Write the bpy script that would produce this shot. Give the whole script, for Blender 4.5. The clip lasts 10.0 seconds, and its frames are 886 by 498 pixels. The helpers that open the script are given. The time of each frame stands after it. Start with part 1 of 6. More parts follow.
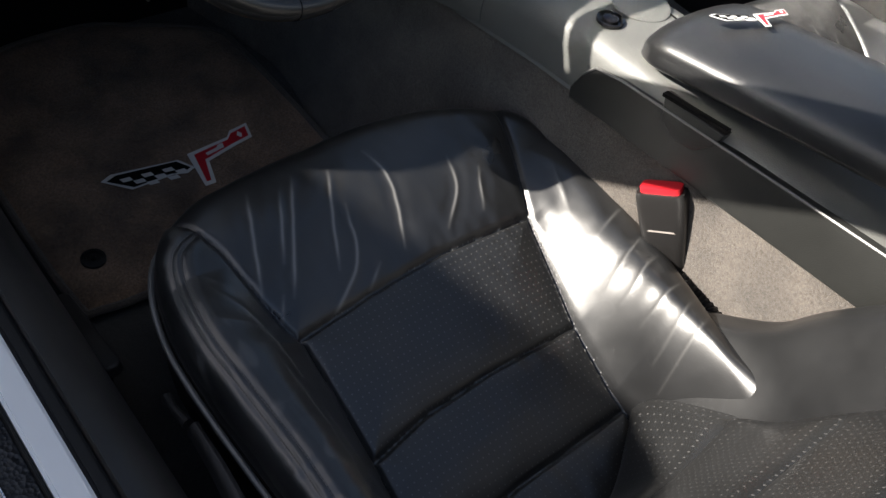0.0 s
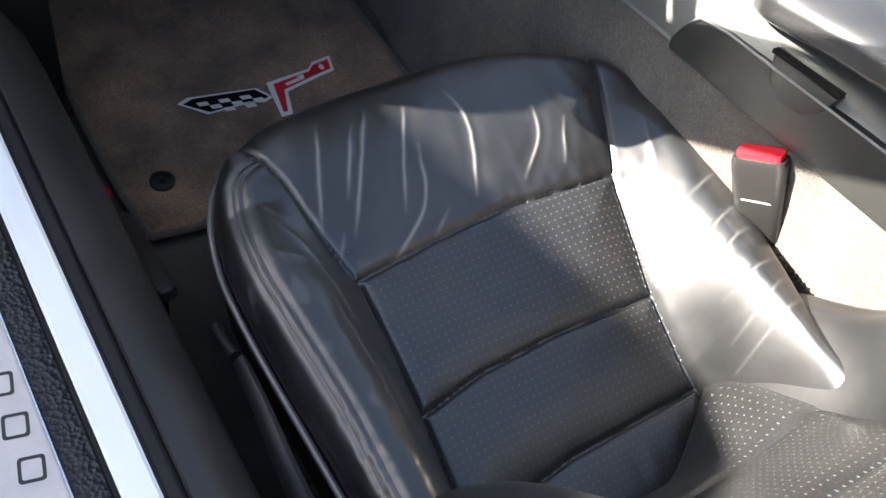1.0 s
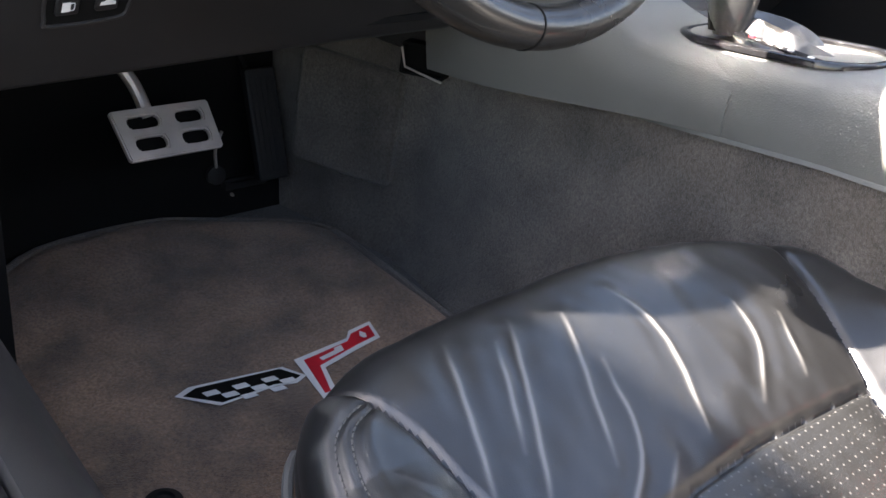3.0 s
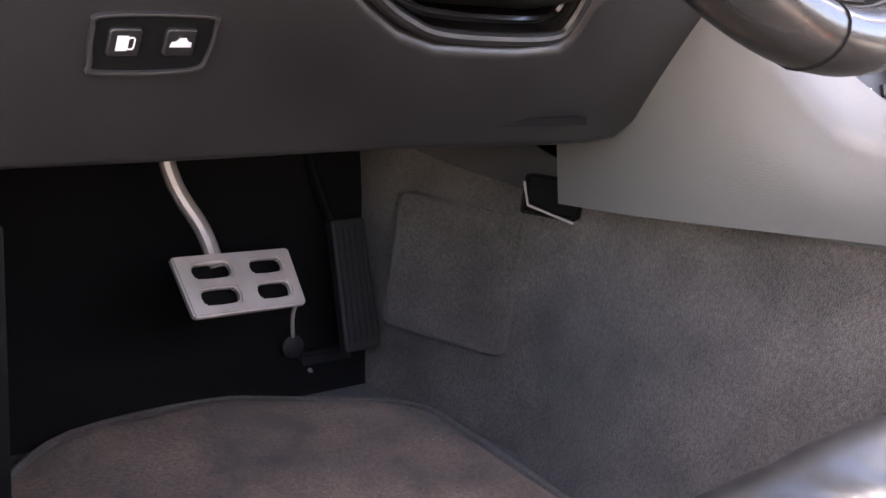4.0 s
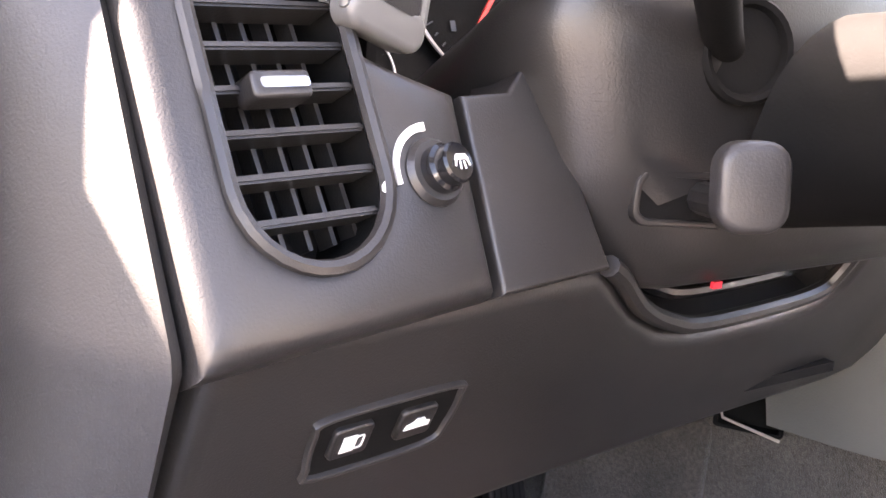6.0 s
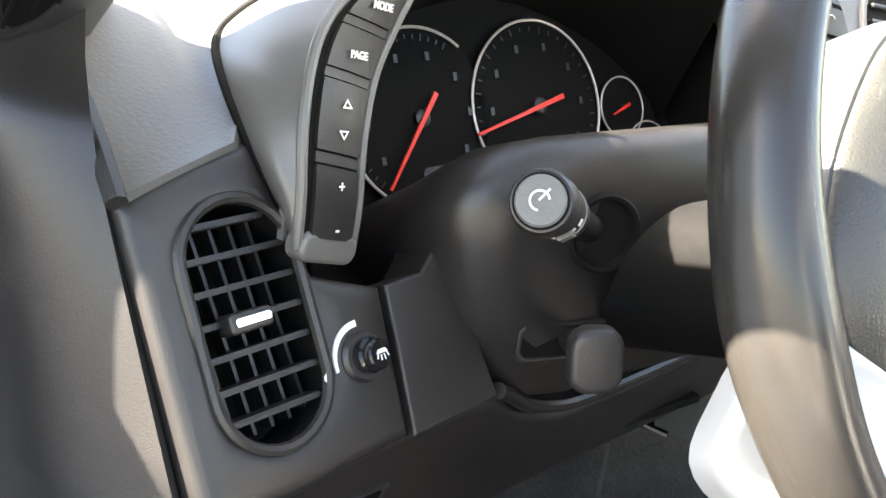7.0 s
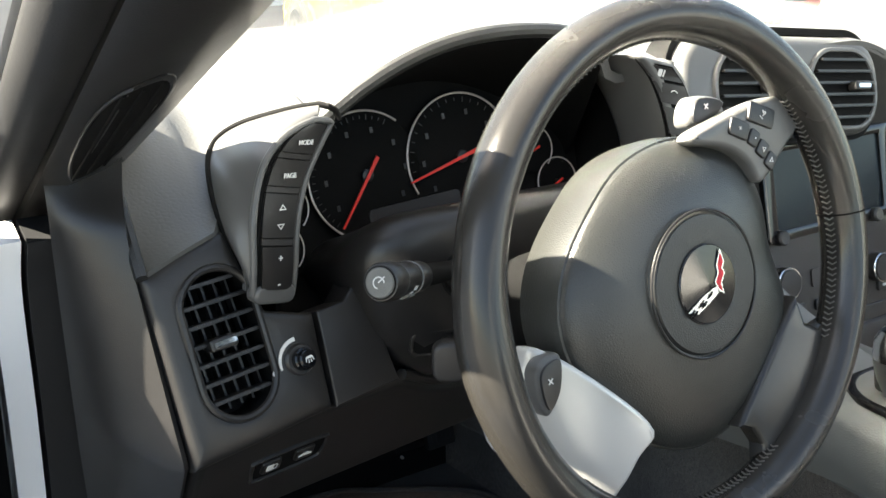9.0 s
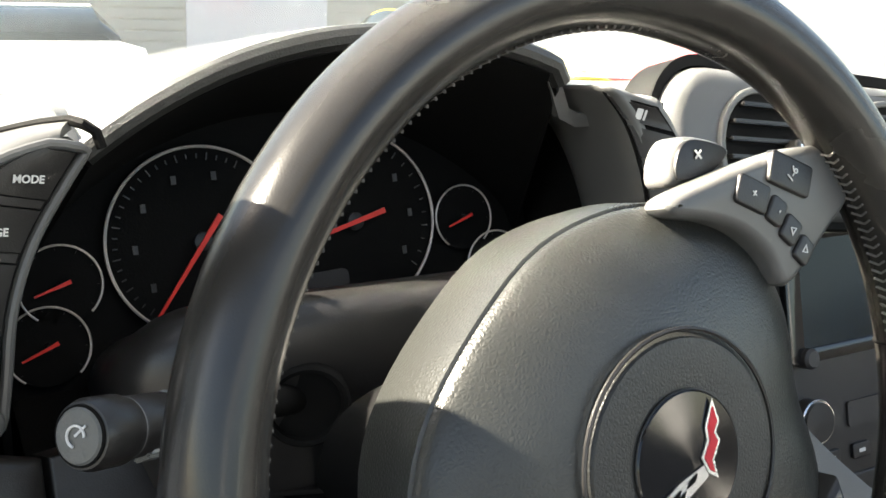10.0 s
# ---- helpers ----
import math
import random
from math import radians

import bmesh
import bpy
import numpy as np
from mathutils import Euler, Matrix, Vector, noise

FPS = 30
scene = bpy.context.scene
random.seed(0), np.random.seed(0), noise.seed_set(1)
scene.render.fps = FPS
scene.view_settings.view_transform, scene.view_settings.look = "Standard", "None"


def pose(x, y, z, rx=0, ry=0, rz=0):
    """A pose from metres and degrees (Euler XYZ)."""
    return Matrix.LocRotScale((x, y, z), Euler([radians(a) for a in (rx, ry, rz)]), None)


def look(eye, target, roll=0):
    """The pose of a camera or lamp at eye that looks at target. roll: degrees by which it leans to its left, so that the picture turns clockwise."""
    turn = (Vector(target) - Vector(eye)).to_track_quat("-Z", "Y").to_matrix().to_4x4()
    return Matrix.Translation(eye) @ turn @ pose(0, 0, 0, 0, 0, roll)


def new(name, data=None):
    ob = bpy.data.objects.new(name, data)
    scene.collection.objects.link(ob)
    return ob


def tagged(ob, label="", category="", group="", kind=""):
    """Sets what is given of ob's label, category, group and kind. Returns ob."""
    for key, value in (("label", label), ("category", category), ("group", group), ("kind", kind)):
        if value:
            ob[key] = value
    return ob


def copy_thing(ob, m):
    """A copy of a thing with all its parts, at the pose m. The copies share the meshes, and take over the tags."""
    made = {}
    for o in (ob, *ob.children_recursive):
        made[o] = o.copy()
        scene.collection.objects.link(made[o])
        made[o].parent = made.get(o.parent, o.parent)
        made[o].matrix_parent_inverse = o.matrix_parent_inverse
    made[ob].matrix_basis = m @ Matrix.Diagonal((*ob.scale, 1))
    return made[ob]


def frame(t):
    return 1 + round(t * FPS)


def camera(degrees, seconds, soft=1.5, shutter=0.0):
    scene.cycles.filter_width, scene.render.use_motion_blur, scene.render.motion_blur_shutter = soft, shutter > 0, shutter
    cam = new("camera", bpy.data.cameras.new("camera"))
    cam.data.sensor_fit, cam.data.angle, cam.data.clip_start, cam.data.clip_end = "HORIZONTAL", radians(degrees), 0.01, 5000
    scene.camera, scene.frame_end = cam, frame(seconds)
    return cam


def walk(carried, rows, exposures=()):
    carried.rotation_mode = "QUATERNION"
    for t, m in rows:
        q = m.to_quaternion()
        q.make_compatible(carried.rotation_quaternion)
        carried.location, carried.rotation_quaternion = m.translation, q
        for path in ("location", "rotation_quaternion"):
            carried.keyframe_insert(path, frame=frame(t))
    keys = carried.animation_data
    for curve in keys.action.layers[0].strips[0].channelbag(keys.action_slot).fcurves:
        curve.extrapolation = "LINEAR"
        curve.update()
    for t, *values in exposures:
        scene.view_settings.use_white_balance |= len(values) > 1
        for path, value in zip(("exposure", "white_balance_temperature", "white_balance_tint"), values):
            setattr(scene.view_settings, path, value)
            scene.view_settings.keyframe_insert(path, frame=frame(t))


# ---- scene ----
cam = camera(49.7, 10.0)
PATH = [
    (0, (-0.481, -0.599, 0.996), (0.562, 0.285, -0.464), 15.0),
    (0.5, (-0.453, -0.598, 0.984), (0.427, 0.302, -0.571), 15.1),
    (1, (-0.443, -0.59, 0.949), (0.425, 0.336, -0.596), 15.1),
    (1.5, (-0.434, -0.558, 0.901), (0.463, 0.426, -0.591), 14.6),
    (2, (-0.464, -0.541, 0.825), (0.521, 0.487, -0.579), 14.3),
    (2.5, (-0.446, -0.463, 0.684), (0.657, 0.78, -0.43), 9.5),
    (2.7, (-0.448, -0.408, 0.656), (0.712, 0.826, -0.408), 8.7),
    (3.8, (-0.382, -0.212, 0.456), (0.821, 1.267, -0.149), 5.6),
    (4, (-0.37, -0.165, 0.452), (0.815, 1.346, -0.106), 5.8),
    (4.5, (-0.359, -0.081, 0.447), (0.761, 1.508, -0.022), 4.3),
    (5, (-0.352, -0.025, 0.473), (0.72, 1.602, 0.021), 5.8),
    (5.5, (-0.355, 0.021, 0.51), (0.748, 1.621, 0.039), 4.8),
    (6, (-0.363, 0.02, 0.55), (0.724, 1.628, 0.069), 4.0),
    (6.2, (-0.373, 0.019, 0.574), (0.775, 1.567, 0.042), 5.8),
    (7.3, (-0.415, -0.087, 0.723), (0.717, 1.412, 0.036), 4.7),
    (7.5, (-0.425, -0.119, 0.742), (0.694, 1.387, 0.049), 4.2),
    (8, (-0.447, -0.203, 0.811), (0.63, 1.301, 0.052), 4.5),
    (8.5, (-0.463, -0.299, 0.88), (0.542, 1.225, 0.064), 3.6),
    (9, (-0.421, -0.26, 0.862), (0.545, 1.267, 0.005), 3.2),
    (9.5, (-0.31, -0.172, 0.823), (0.644, 1.374, -0.013), 4.8),
    (10, (-0.218, -0.092, 0.774), (0.747, 1.507, 0.056), 5.8),
]
# the car stands nose-up by a few degrees: everything in it is laid out in the car's own axes (x right, y forward, z up)
CAR = Matrix.Rotation(radians(4.0), 4, "X")
walk(cam, [(t, CAR @ look(e, a, r)) for t, e, a, r in PATH],
     exposures=[(0, 1.7, 6700, 11), (0.5, 2.8, 6800, 11), (1.0, 3.4, 6800, 11), (2.0, 3.5, 6800, 12), (2.7, 3.9, 7000, 14),
                (3.8, 5.0, 7400, 25), (4.0, 5.3, 7700, 30), (4.5, 5.85, 8600, 46), (5.5, 6.2, 8400, 38), (6.0, 5.8, 7900, 29), (6.3, 5.35, 7700, 24), (7.3, 4.3, 7300, 9), (8.5, 3.4, 7200, 7), (9.2, 3.35, 7200, 7), (10, 3.05, 7200, 8)])

# ---- light ----
SUN_FROM = Vector((-0.733, 0.342, 0.588)).normalized()
world = bpy.data.worlds.new("world")
scene.world = world
world.use_nodes = True
wn = world.node_tree.nodes
sky = wn.new("ShaderNodeTexSky")
sky.sky_type, sky.sun_disc = "NISHITA", False
sky.sun_elevation = math.asin(SUN_FROM.z)
sky.sun_rotation = math.atan2(SUN_FROM.x, SUN_FROM.y)
world.node_tree.links.new(sky.outputs[0], wn["Background"].inputs[0])
wn["Background"].inputs[1].default_value = 0.045
sun = new("sun", bpy.data.lights.new("sun", "SUN"))
sun.data.energy, sun.data.angle, sun.data.color = 5.0, radians(0.55), (1.0, 0.95, 0.87)
sun.matrix_world = look((0, 0, 0), -SUN_FROM) @ Matrix.Identity(4)

# ---- materials ----
def material(name, colour, rough=0.5, metal=0.0, spread=0.15, scale=8.0, grain=400.0, bump=0.15, dist=0.0006, coat=0.0, pattern="noise", spec=0.5):
    """A surface with broad stains, fine grain and relief. spread: how far its colour wanders; scale, grain: sizes of both, per metre."""
    m = bpy.data.materials.new(name)
    m.use_nodes = True
    n, l = m.node_tree.nodes, m.node_tree.links
    b = n["Principled BSDF"]
    b.inputs["Metallic"].default_value, b.inputs["Specular IOR Level"].default_value = metal, spec
    b.inputs["Coat Weight"].default_value = coat
    co = n.new("ShaderNodeTexCoord")
    broad, fine = n.new("ShaderNodeTexNoise"), None
    broad.inputs["Scale"].default_value, broad.inputs["Detail"].default_value = scale, 5
    l.new(co.outputs["Object"], broad.inputs["Vector"])
    if pattern == "noise":
        fine = n.new("ShaderNodeTexNoise")
        fine.inputs["Detail"].default_value = 3
        h = fine.outputs[0]
    else:
        fine = n.new("ShaderNodeTexVoronoi")
        fine.feature = "F1" if pattern == "cells" else "DISTANCE_TO_EDGE"
        h = fine.outputs[0]
    fine.inputs["Scale"].default_value = grain
    l.new(co.outputs["Object"], fine.inputs["Vector"])
    ramp = n.new("ShaderNodeMapRange")
    ramp.inputs[3].default_value, ramp.inputs[4].default_value = 1 - spread, 1 + spread
    ramp.inputs[1].default_value, ramp.inputs[2].default_value = 0.3, 0.7
    l.new(broad.outputs[0], ramp.inputs[0])
    mul = n.new("ShaderNodeVectorMath")
    mul.operation = "MULTIPLY"
    mul.inputs[0].default_value = colour
    l.new(ramp.outputs[0], mul.inputs[1])
    l.new(mul.outputs[0], b.inputs["Base Color"])
    rr = n.new("ShaderNodeMapRange")
    rr.inputs[1].default_value, rr.inputs[2].default_value = 0.3, 0.7
    rr.inputs[3].default_value, rr.inputs[4].default_value = max(0.02, rough - 0.07), min(1, rough + 0.07)
    l.new(broad.outputs[0], rr.inputs[0])
    l.new(rr.outputs[0], b.inputs["Roughness"])
    if bump:
        bp = n.new("ShaderNodeBump")
        bp.inputs["Strength"].default_value, bp.inputs["Distance"].default_value = bump, dist
        l.new(h, bp.inputs["Height"])
        l.new(bp.outputs[0], b.inputs["Normal"])
    return m


def carpet_material(name, colour, spread=0.35):
    m = material(name, colour, 0.95, 0, spread, 14, 900, 0.9, 0.003, spec=0.15)
    n, l = m.node_tree.nodes, m.node_tree.links
    b = n["Principled BSDF"]
    b.inputs["Sheen Weight"].default_value = 0.25
    co, tuft, rng, mul = n.new("ShaderNodeTexCoord"), n.new("ShaderNodeTexNoise"), n.new("ShaderNodeMapRange"), n.new("ShaderNodeVectorMath")
    tuft.inputs["Scale"].default_value, tuft.inputs["Detail"].default_value = 330, 4
    rng.inputs[1].default_value, rng.inputs[2].default_value, rng.inputs[3].default_value, rng.inputs[4].default_value = 0.3, 0.7, 0.62, 1.38
    mul.operation = "MULTIPLY"
    old = b.inputs["Base Color"].links[0].from_socket
    l.new(co.outputs["Object"], tuft.inputs["Vector"])
    l.new(tuft.outputs[0], rng.inputs[0])
    l.new(old, mul.inputs[0])
    l.new(rng.outputs[0], mul.inputs[1])
    l.new(mul.outputs[0], b.inputs["Base Color"])
    return m


def perforated_material(name, colour):
    """Leather with rows of pin holes, 8 mm apart."""
    m = material(name, colour, 0.36, 0, 0.2, 9, 500, 0.18, 0.0005, pattern="edge", spec=0.9)
    n, l = m.node_tree.nodes, m.node_tree.links
    co = n.new("ShaderNodeTexCoord")
    sep = n.new("ShaderNodeSeparateXYZ")
    l.new(co.outputs["UV"], sep.inputs[0])
    ds = []
    for k in range(2):
        f = n.new("ShaderNodeMath"); f.operation = "FRACT"
        l.new(sep.outputs[k], f.inputs[0])
        s = n.new("ShaderNodeMath"); s.operation = "SUBTRACT"; s.inputs[1].default_value = 0.5
        l.new(f.outputs[0], s.inputs[0])
        p = n.new("ShaderNodeMath"); p.operation = "MULTIPLY"
        l.new(s.outputs[0], p.inputs[0]); l.new(s.outputs[0], p.inputs[1])
        ds.append(p)
    add = n.new("ShaderNodeMath"); add.operation = "ADD"
    l.new(ds[0].outputs[0], add.inputs[0]); l.new(ds[1].outputs[0], add.inputs[1])
    hole = n.new("ShaderNodeMath"); hole.operation = "LESS_THAN"; hole.inputs[1].default_value = 0.012
    l.new(add.outputs[0], hole.inputs[0])
    mix = n.new("ShaderNodeMix"); mix.data_type = "RGBA"
    b = n["Principled BSDF"]
    old = b.inputs["Base Color"].links[0].from_socket
    l.new(hole.outputs[0], mix.inputs["Factor"]); l.new(old, mix.inputs[6]); mix.inputs[7].default_value = (0.07, 0.069, 0.068, 1)
    l.new(mix.outputs[2], b.inputs["Base Color"])
    return m


LEATHER = material("black_leather", (0.0125, 0.0128, 0.0135), 0.34, 0, 0.25, 9, 620, 0.20, 0.0005, pattern="edge", spec=0.9, coat=0.10)


def add_wear_lines(m, scale, width, gain):
    """Pale hair cracks and rubbed creases that wander over worn leather."""
    n, l = m.node_tree.nodes, m.node_tree.links
    b = n["Principled BSDF"]
    old = b.inputs["Base Color"].links[0].from_socket
    co, mp = n.new("ShaderNodeTexCoord"), n.new("ShaderNodeMapping")
    mp.inputs["Scale"].default_value = (1.0, 0.45, 0.7)
    l.new(co.outputs["Object"], mp.inputs["Vector"])
    line = None
    for k, sc in enumerate((scale, scale * 1.9)):
        t = n.new("ShaderNodeTexNoise")
        t.inputs["Scale"].default_value, t.inputs["Detail"].default_value, t.inputs["Distortion"].default_value = sc, 2.5, 0.6
        l.new(mp.outputs[0], t.inputs["Vector"])
        d = n.new("ShaderNodeMath"); d.operation = "SUBTRACT"; d.inputs[1].default_value = 0.5 + 0.06 * k
        a = n.new("ShaderNodeMath"); a.operation = "ABSOLUTE"
        r = n.new("ShaderNodeMapRange")
        r.inputs[1].default_value, r.inputs[2].default_value, r.inputs[3].default_value, r.inputs[4].default_value = 0.0, width, 1.0, 0.0
        l.new(t.outputs[0], d.inputs[0]); l.new(d.outputs[0], a.inputs[0]); l.new(a.outputs[0], r.inputs[0])
        if line is None:
            line = r.outputs[0]
        else:
            mx = n.new("ShaderNodeMath"); mx.operation = "MAXIMUM"
            l.new(line, mx.inputs[0]); l.new(r.outputs[0], mx.inputs[1])
            line = mx.outputs[0]
    patch = n.new("ShaderNodeTexNoise")
    patch.inputs["Scale"].default_value = 5.0
    l.new(co.outputs["Object"], patch.inputs["Vector"])
    pr = n.new("ShaderNodeMapRange")
    pr.inputs[1].default_value, pr.inputs[2].default_value = 0.42, 0.62
    l.new(patch.outputs[0], pr.inputs[0])
    f = n.new("ShaderNodeMath"); f.operation = "MULTIPLY"
    l.new(line, f.inputs[0]); l.new(pr.outputs[0], f.inputs[1])
    g = n.new("ShaderNodeMath"); g.operation = "MULTIPLY_ADD"; g.inputs[1].default_value, g.inputs[2].default_value = gain, 1.0
    l.new(f.outputs[0], g.inputs[0])
    mul = n.new("ShaderNodeVectorMath"); mul.operation = "MULTIPLY"
    l.new(old, mul.inputs[0]); l.new(g.outputs[0], mul.inputs[1]); l.new(mul.outputs[0], b.inputs["Base Color"])


def add_rubbed(m, colour):
    """Pale rubbed leather along the creases, where a piece carries a wear value."""
    n, l = m.node_tree.nodes, m.node_tree.links
    b = n["Principled BSDF"]
    old = b.inputs["Base Color"].links[0].from_socket
    at = n.new("ShaderNodeAttribute")
    at.attribute_name = "wear"
    mix = n.new("ShaderNodeMix"); mix.data_type = "RGBA"
    l.new(at.outputs["Fac"], mix.inputs["Factor"]); l.new(old, mix.inputs[6]); mix.inputs[7].default_value = colour
    l.new(mix.outputs[2], b.inputs["Base Color"])


add_wear_lines(LEATHER, 9.0, 0.007, 0.5)
add_rubbed(LEATHER, (0.13, 0.128, 0.125, 1))
PERFORATED = perforated_material("perforated_leather", (0.0125, 0.0128, 0.0132))
WHEEL_LEATHER = material("worn_wheel_leather", (0.023, 0.0215, 0.0195), 0.23, 0, 0.25, 10, 800, 0.10, 0.0004, pattern="edge")
# lighter than the dash faces, so the sunlit look sits in the colour
SUNLIT_DASH_VINYL = material("sunlit_dash_vinyl", (0.075, 0.076, 0.074), 0.46, 0, 0.12, 6, 260, 0.35, 0.0008, pattern="edge", spec=0.8)
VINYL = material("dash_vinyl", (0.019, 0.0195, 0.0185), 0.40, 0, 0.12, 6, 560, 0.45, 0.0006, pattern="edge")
HUB_VINYL = material("hub_vinyl", (0.025, 0.0258, 0.0235), 0.34, 0, 0.12, 6, 560, 0.45, 0.0006, pattern="edge", spec=0.6)
PLASTIC = material("dark_plastic", (0.023, 0.0215, 0.0213), 0.42, 0, 0.12, 9, 1100, 0.3, 0.0004)
CHARCOAL = material("charcoal_plastic", (0.0145, 0.0137, 0.0135), 0.37, 0, 0.12, 9, 1100, 0.3, 0.0004)
CONSOLE = material("grey_console_plastic", (0.105, 0.107, 0.102), 0.47, 0, 0.08, 6, 420, 0.4, 0.0006, pattern="edge")
SILVER = material("satin_silver_paint", (0.13, 0.13, 0.127), 0.36, 0.25, 0.05, 5, 1500, 0.05, 0.0002)
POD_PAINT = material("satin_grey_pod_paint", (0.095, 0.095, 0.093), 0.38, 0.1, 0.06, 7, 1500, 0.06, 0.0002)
# the left spoke's sunlight is put into this lighter paint
LIT_SPOKE_PAINT = material("satin_lit_spoke_paint", (0.52, 0.52, 0.505), 0.34, 0.3, 0.06, 9, 1500, 0.06, 0.0002)
CHROME = material("chrome", (0.75, 0.75, 0.75), 0.16, 1.0, 0.05, 20, 900, 0.03, 0.0001)
STEEL = material("brushed_steel", (0.60, 0.54, 0.50), 0.42, 0.5, 0.12, 30, 800, 0.12, 0.0003)
GLOSS = material("gloss_black", (0.008, 0.008, 0.009), 0.14, 0, 0.1, 8, 900, 0.02, 0.0001)
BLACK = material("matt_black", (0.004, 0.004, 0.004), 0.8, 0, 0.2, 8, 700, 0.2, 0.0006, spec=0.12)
RUBBER = material("black_rubber", (0.012, 0.012, 0.0125), 0.6, 0, 0.15, 7, 900, 0.3, 0.0005, spec=0.3)
TREAD = material("dimpled_black_tread", (0.018, 0.018, 0.02), 0.5, 0, 0.1, 8, 240, 1.0, 0.002, pattern="cells")
CARPET = carpet_material("charcoal_carpet", (0.036, 0.034, 0.032))
MAT_PILE = carpet_material("taupe_carpet_mat", (0.185, 0.118, 0.076), 0.6)
TUNNEL_PILE = carpet_material("tunnel_carpet", (0.086, 0.072, 0.060), 0.4)
WHITE_PAINT = material("white_car_paint", (0.82, 0.82, 0.82), 0.22, 0, 0.02, 3, 600, 0.02, 0.0001, coat=0.6)
WHITE_INK = material("white_print", (0.62, 0.62, 0.61), 0.6, 0, 0.05, 30, 900, 0.05, 0.0001)
RED_INK = material("red_print", (0.50, 0.012, 0.025), 0.55, 0, 0.15, 60, 900, 0.1, 0.0002)
RED_PLASTIC = material("red_button_plastic", (0.62, 0.02, 0.03), 0.4, 0, 0.08, 20, 900, 0.05, 0.0002)
NEEDLE = material("red_needle", (0.75, 0.03, 0.02), 0.5, 0, 0.05, 20, 900, 0.0, 0.0002)
BADGE_SILVER = material("badge_silver", (0.7, 0.7, 0.7), 0.25, 0.8, 0.08, 40, 900, 0.05, 0.0001)
THREAD = material("grey_thread", (0.09, 0.085, 0.08), 0.7, 0, 0.2, 60, 2000, 0.2, 0.0002)
SCREEN = material("dark_screen", (0.008, 0.013, 0.017), 0.2, 0, 0.1, 4, 300, 0.0, 0.0001, spec=0.2)
ASPHALT = material("asphalt", (0.13, 0.125, 0.12), 0.85, 0, 0.2, 2, 120, 0.6, 0.004)
TYRE = material("tyre_rubber", (0.02, 0.02, 0.02), 0.7, 0, 0.15, 6, 300, 0.2, 0.001)
RED_PAINT = material("red_car_paint", (0.5, 0.03, 0.03), 0.25, 0, 0.03, 3, 600, 0.0, 0.0001, coat=0.6)
YELLOW_PAINT = material("yellow_car_paint", (0.75, 0.55, 0.04), 0.25, 0, 0.03, 3, 600, 0.0, 0.0001, coat=0.6)
BLACK_PAINT = material("black_car_paint", (0.02, 0.02, 0.022), 0.2, 0, 0.03, 3, 600, 0.0, 0.0001, coat=0.6)
CAR_GLASS = material("dark_car_glass", (0.02, 0.025, 0.025), 0.08, 0, 0.05, 2, 300, 0.0, 0.0001)
CREAM = material("cream_siding", (0.6, 0.58, 0.5), 0.7, 0, 0.08, 2, 80, 0.2, 0.001)
GLASS = bpy.data.materials.new("windscreen_glass")
GLASS.use_nodes = True
_g = GLASS.node_tree
_b = _g.nodes["Principled BSDF"]
_b.inputs["Base Color"].default_value = (0.95, 0.97, 0.96, 1)
_b.inputs["Roughness"].default_value, _b.inputs["Transmission Weight"].default_value, _b.inputs["IOR"].default_value = 0.0, 1.0, 1.12


# ---- mesh tools ----
BASE = {}


def thing(name, base, label, category, group="", kind="", loose=False):
    """An Empty at a thing's base, in the car's axes; loose: in the world's axes instead."""
    root = new(name)
    root.empty_display_size = 0.05
    root.matrix_world = (Matrix.Identity(4) if loose else CAR) @ Matrix.Translation(base)
    BASE[root.name] = Vector(base)
    return tagged(root, label, category, group, kind)


def part(name, bm, mat, parent, label="", sharp=0.6):
    top = parent
    while top.parent:
        top = top.parent
    bmesh.ops.translate(bm, verts=bm.verts, vec=-BASE[top.name])
    bmesh.ops.recalc_face_normals(bm, faces=bm.faces)
    for f in bm.faces:
        f.smooth = True
    for e in bm.edges:
        if len(e.link_faces) == 2 and e.calc_face_angle(0) > sharp:
            e.smooth = False
    me = bpy.data.meshes.new(name)
    bm.to_mesh(me)
    bm.free()
    me.materials.append(mat)
    ob = new(name, me)
    ob.parent = parent
    return tagged(ob, label)


def structure(name, bm, mat, label, category):
    for f in bm.faces:
        f.smooth = True
    bmesh.ops.recalc_face_normals(bm, faces=bm.faces)
    for e in bm.edges:
        if len(e.link_faces) == 2 and e.calc_face_angle(0) > 0.6:
            e.smooth = False
    me = bpy.data.meshes.new(name)
    bm.to_mesh(me)
    bm.free()
    me.materials.append(mat)
    ob = new(name, me)
    ob.matrix_world = CAR
    BASE[ob.name] = Vector((0, 0, 0))
    return tagged(ob, label, category, kind="structure")


def axes(o, right, up):
    """A local frame: x along right, y along up, z out of their plane."""
    r, u = Vector(right).normalized(), Vector(up)
    u = (u - r * u.dot(r)).normalized()
    n = r.cross(u)
    m = Matrix.Identity(4)
    for k, v in enumerate((r, u, n, Vector(o))):
        for j in range(3):
            m[j][k] = v[j]
    return m


def rrect(w, h, r, n=5):
    r = min(r, w / 2 - 1e-5, h / 2 - 1e-5)
    pts = []
    for k, (sx, sy) in enumerate(((1, 1), (-1, 1), (-1, -1), (1, -1))):
        for i in range(n + 1):
            a = radians(90 * k + 90 * i / n)
            pts.append((sx * (w / 2 - r) + r * math.cos(a), sy * (h / 2 - r) + r * math.sin(a)))
    return pts


def oval(a, b, n=32, a0=0.0):
    return [(a * math.cos(2 * math.pi * i / n + a0), b * math.sin(2 * math.pi * i / n + a0)) for i in range(n)]


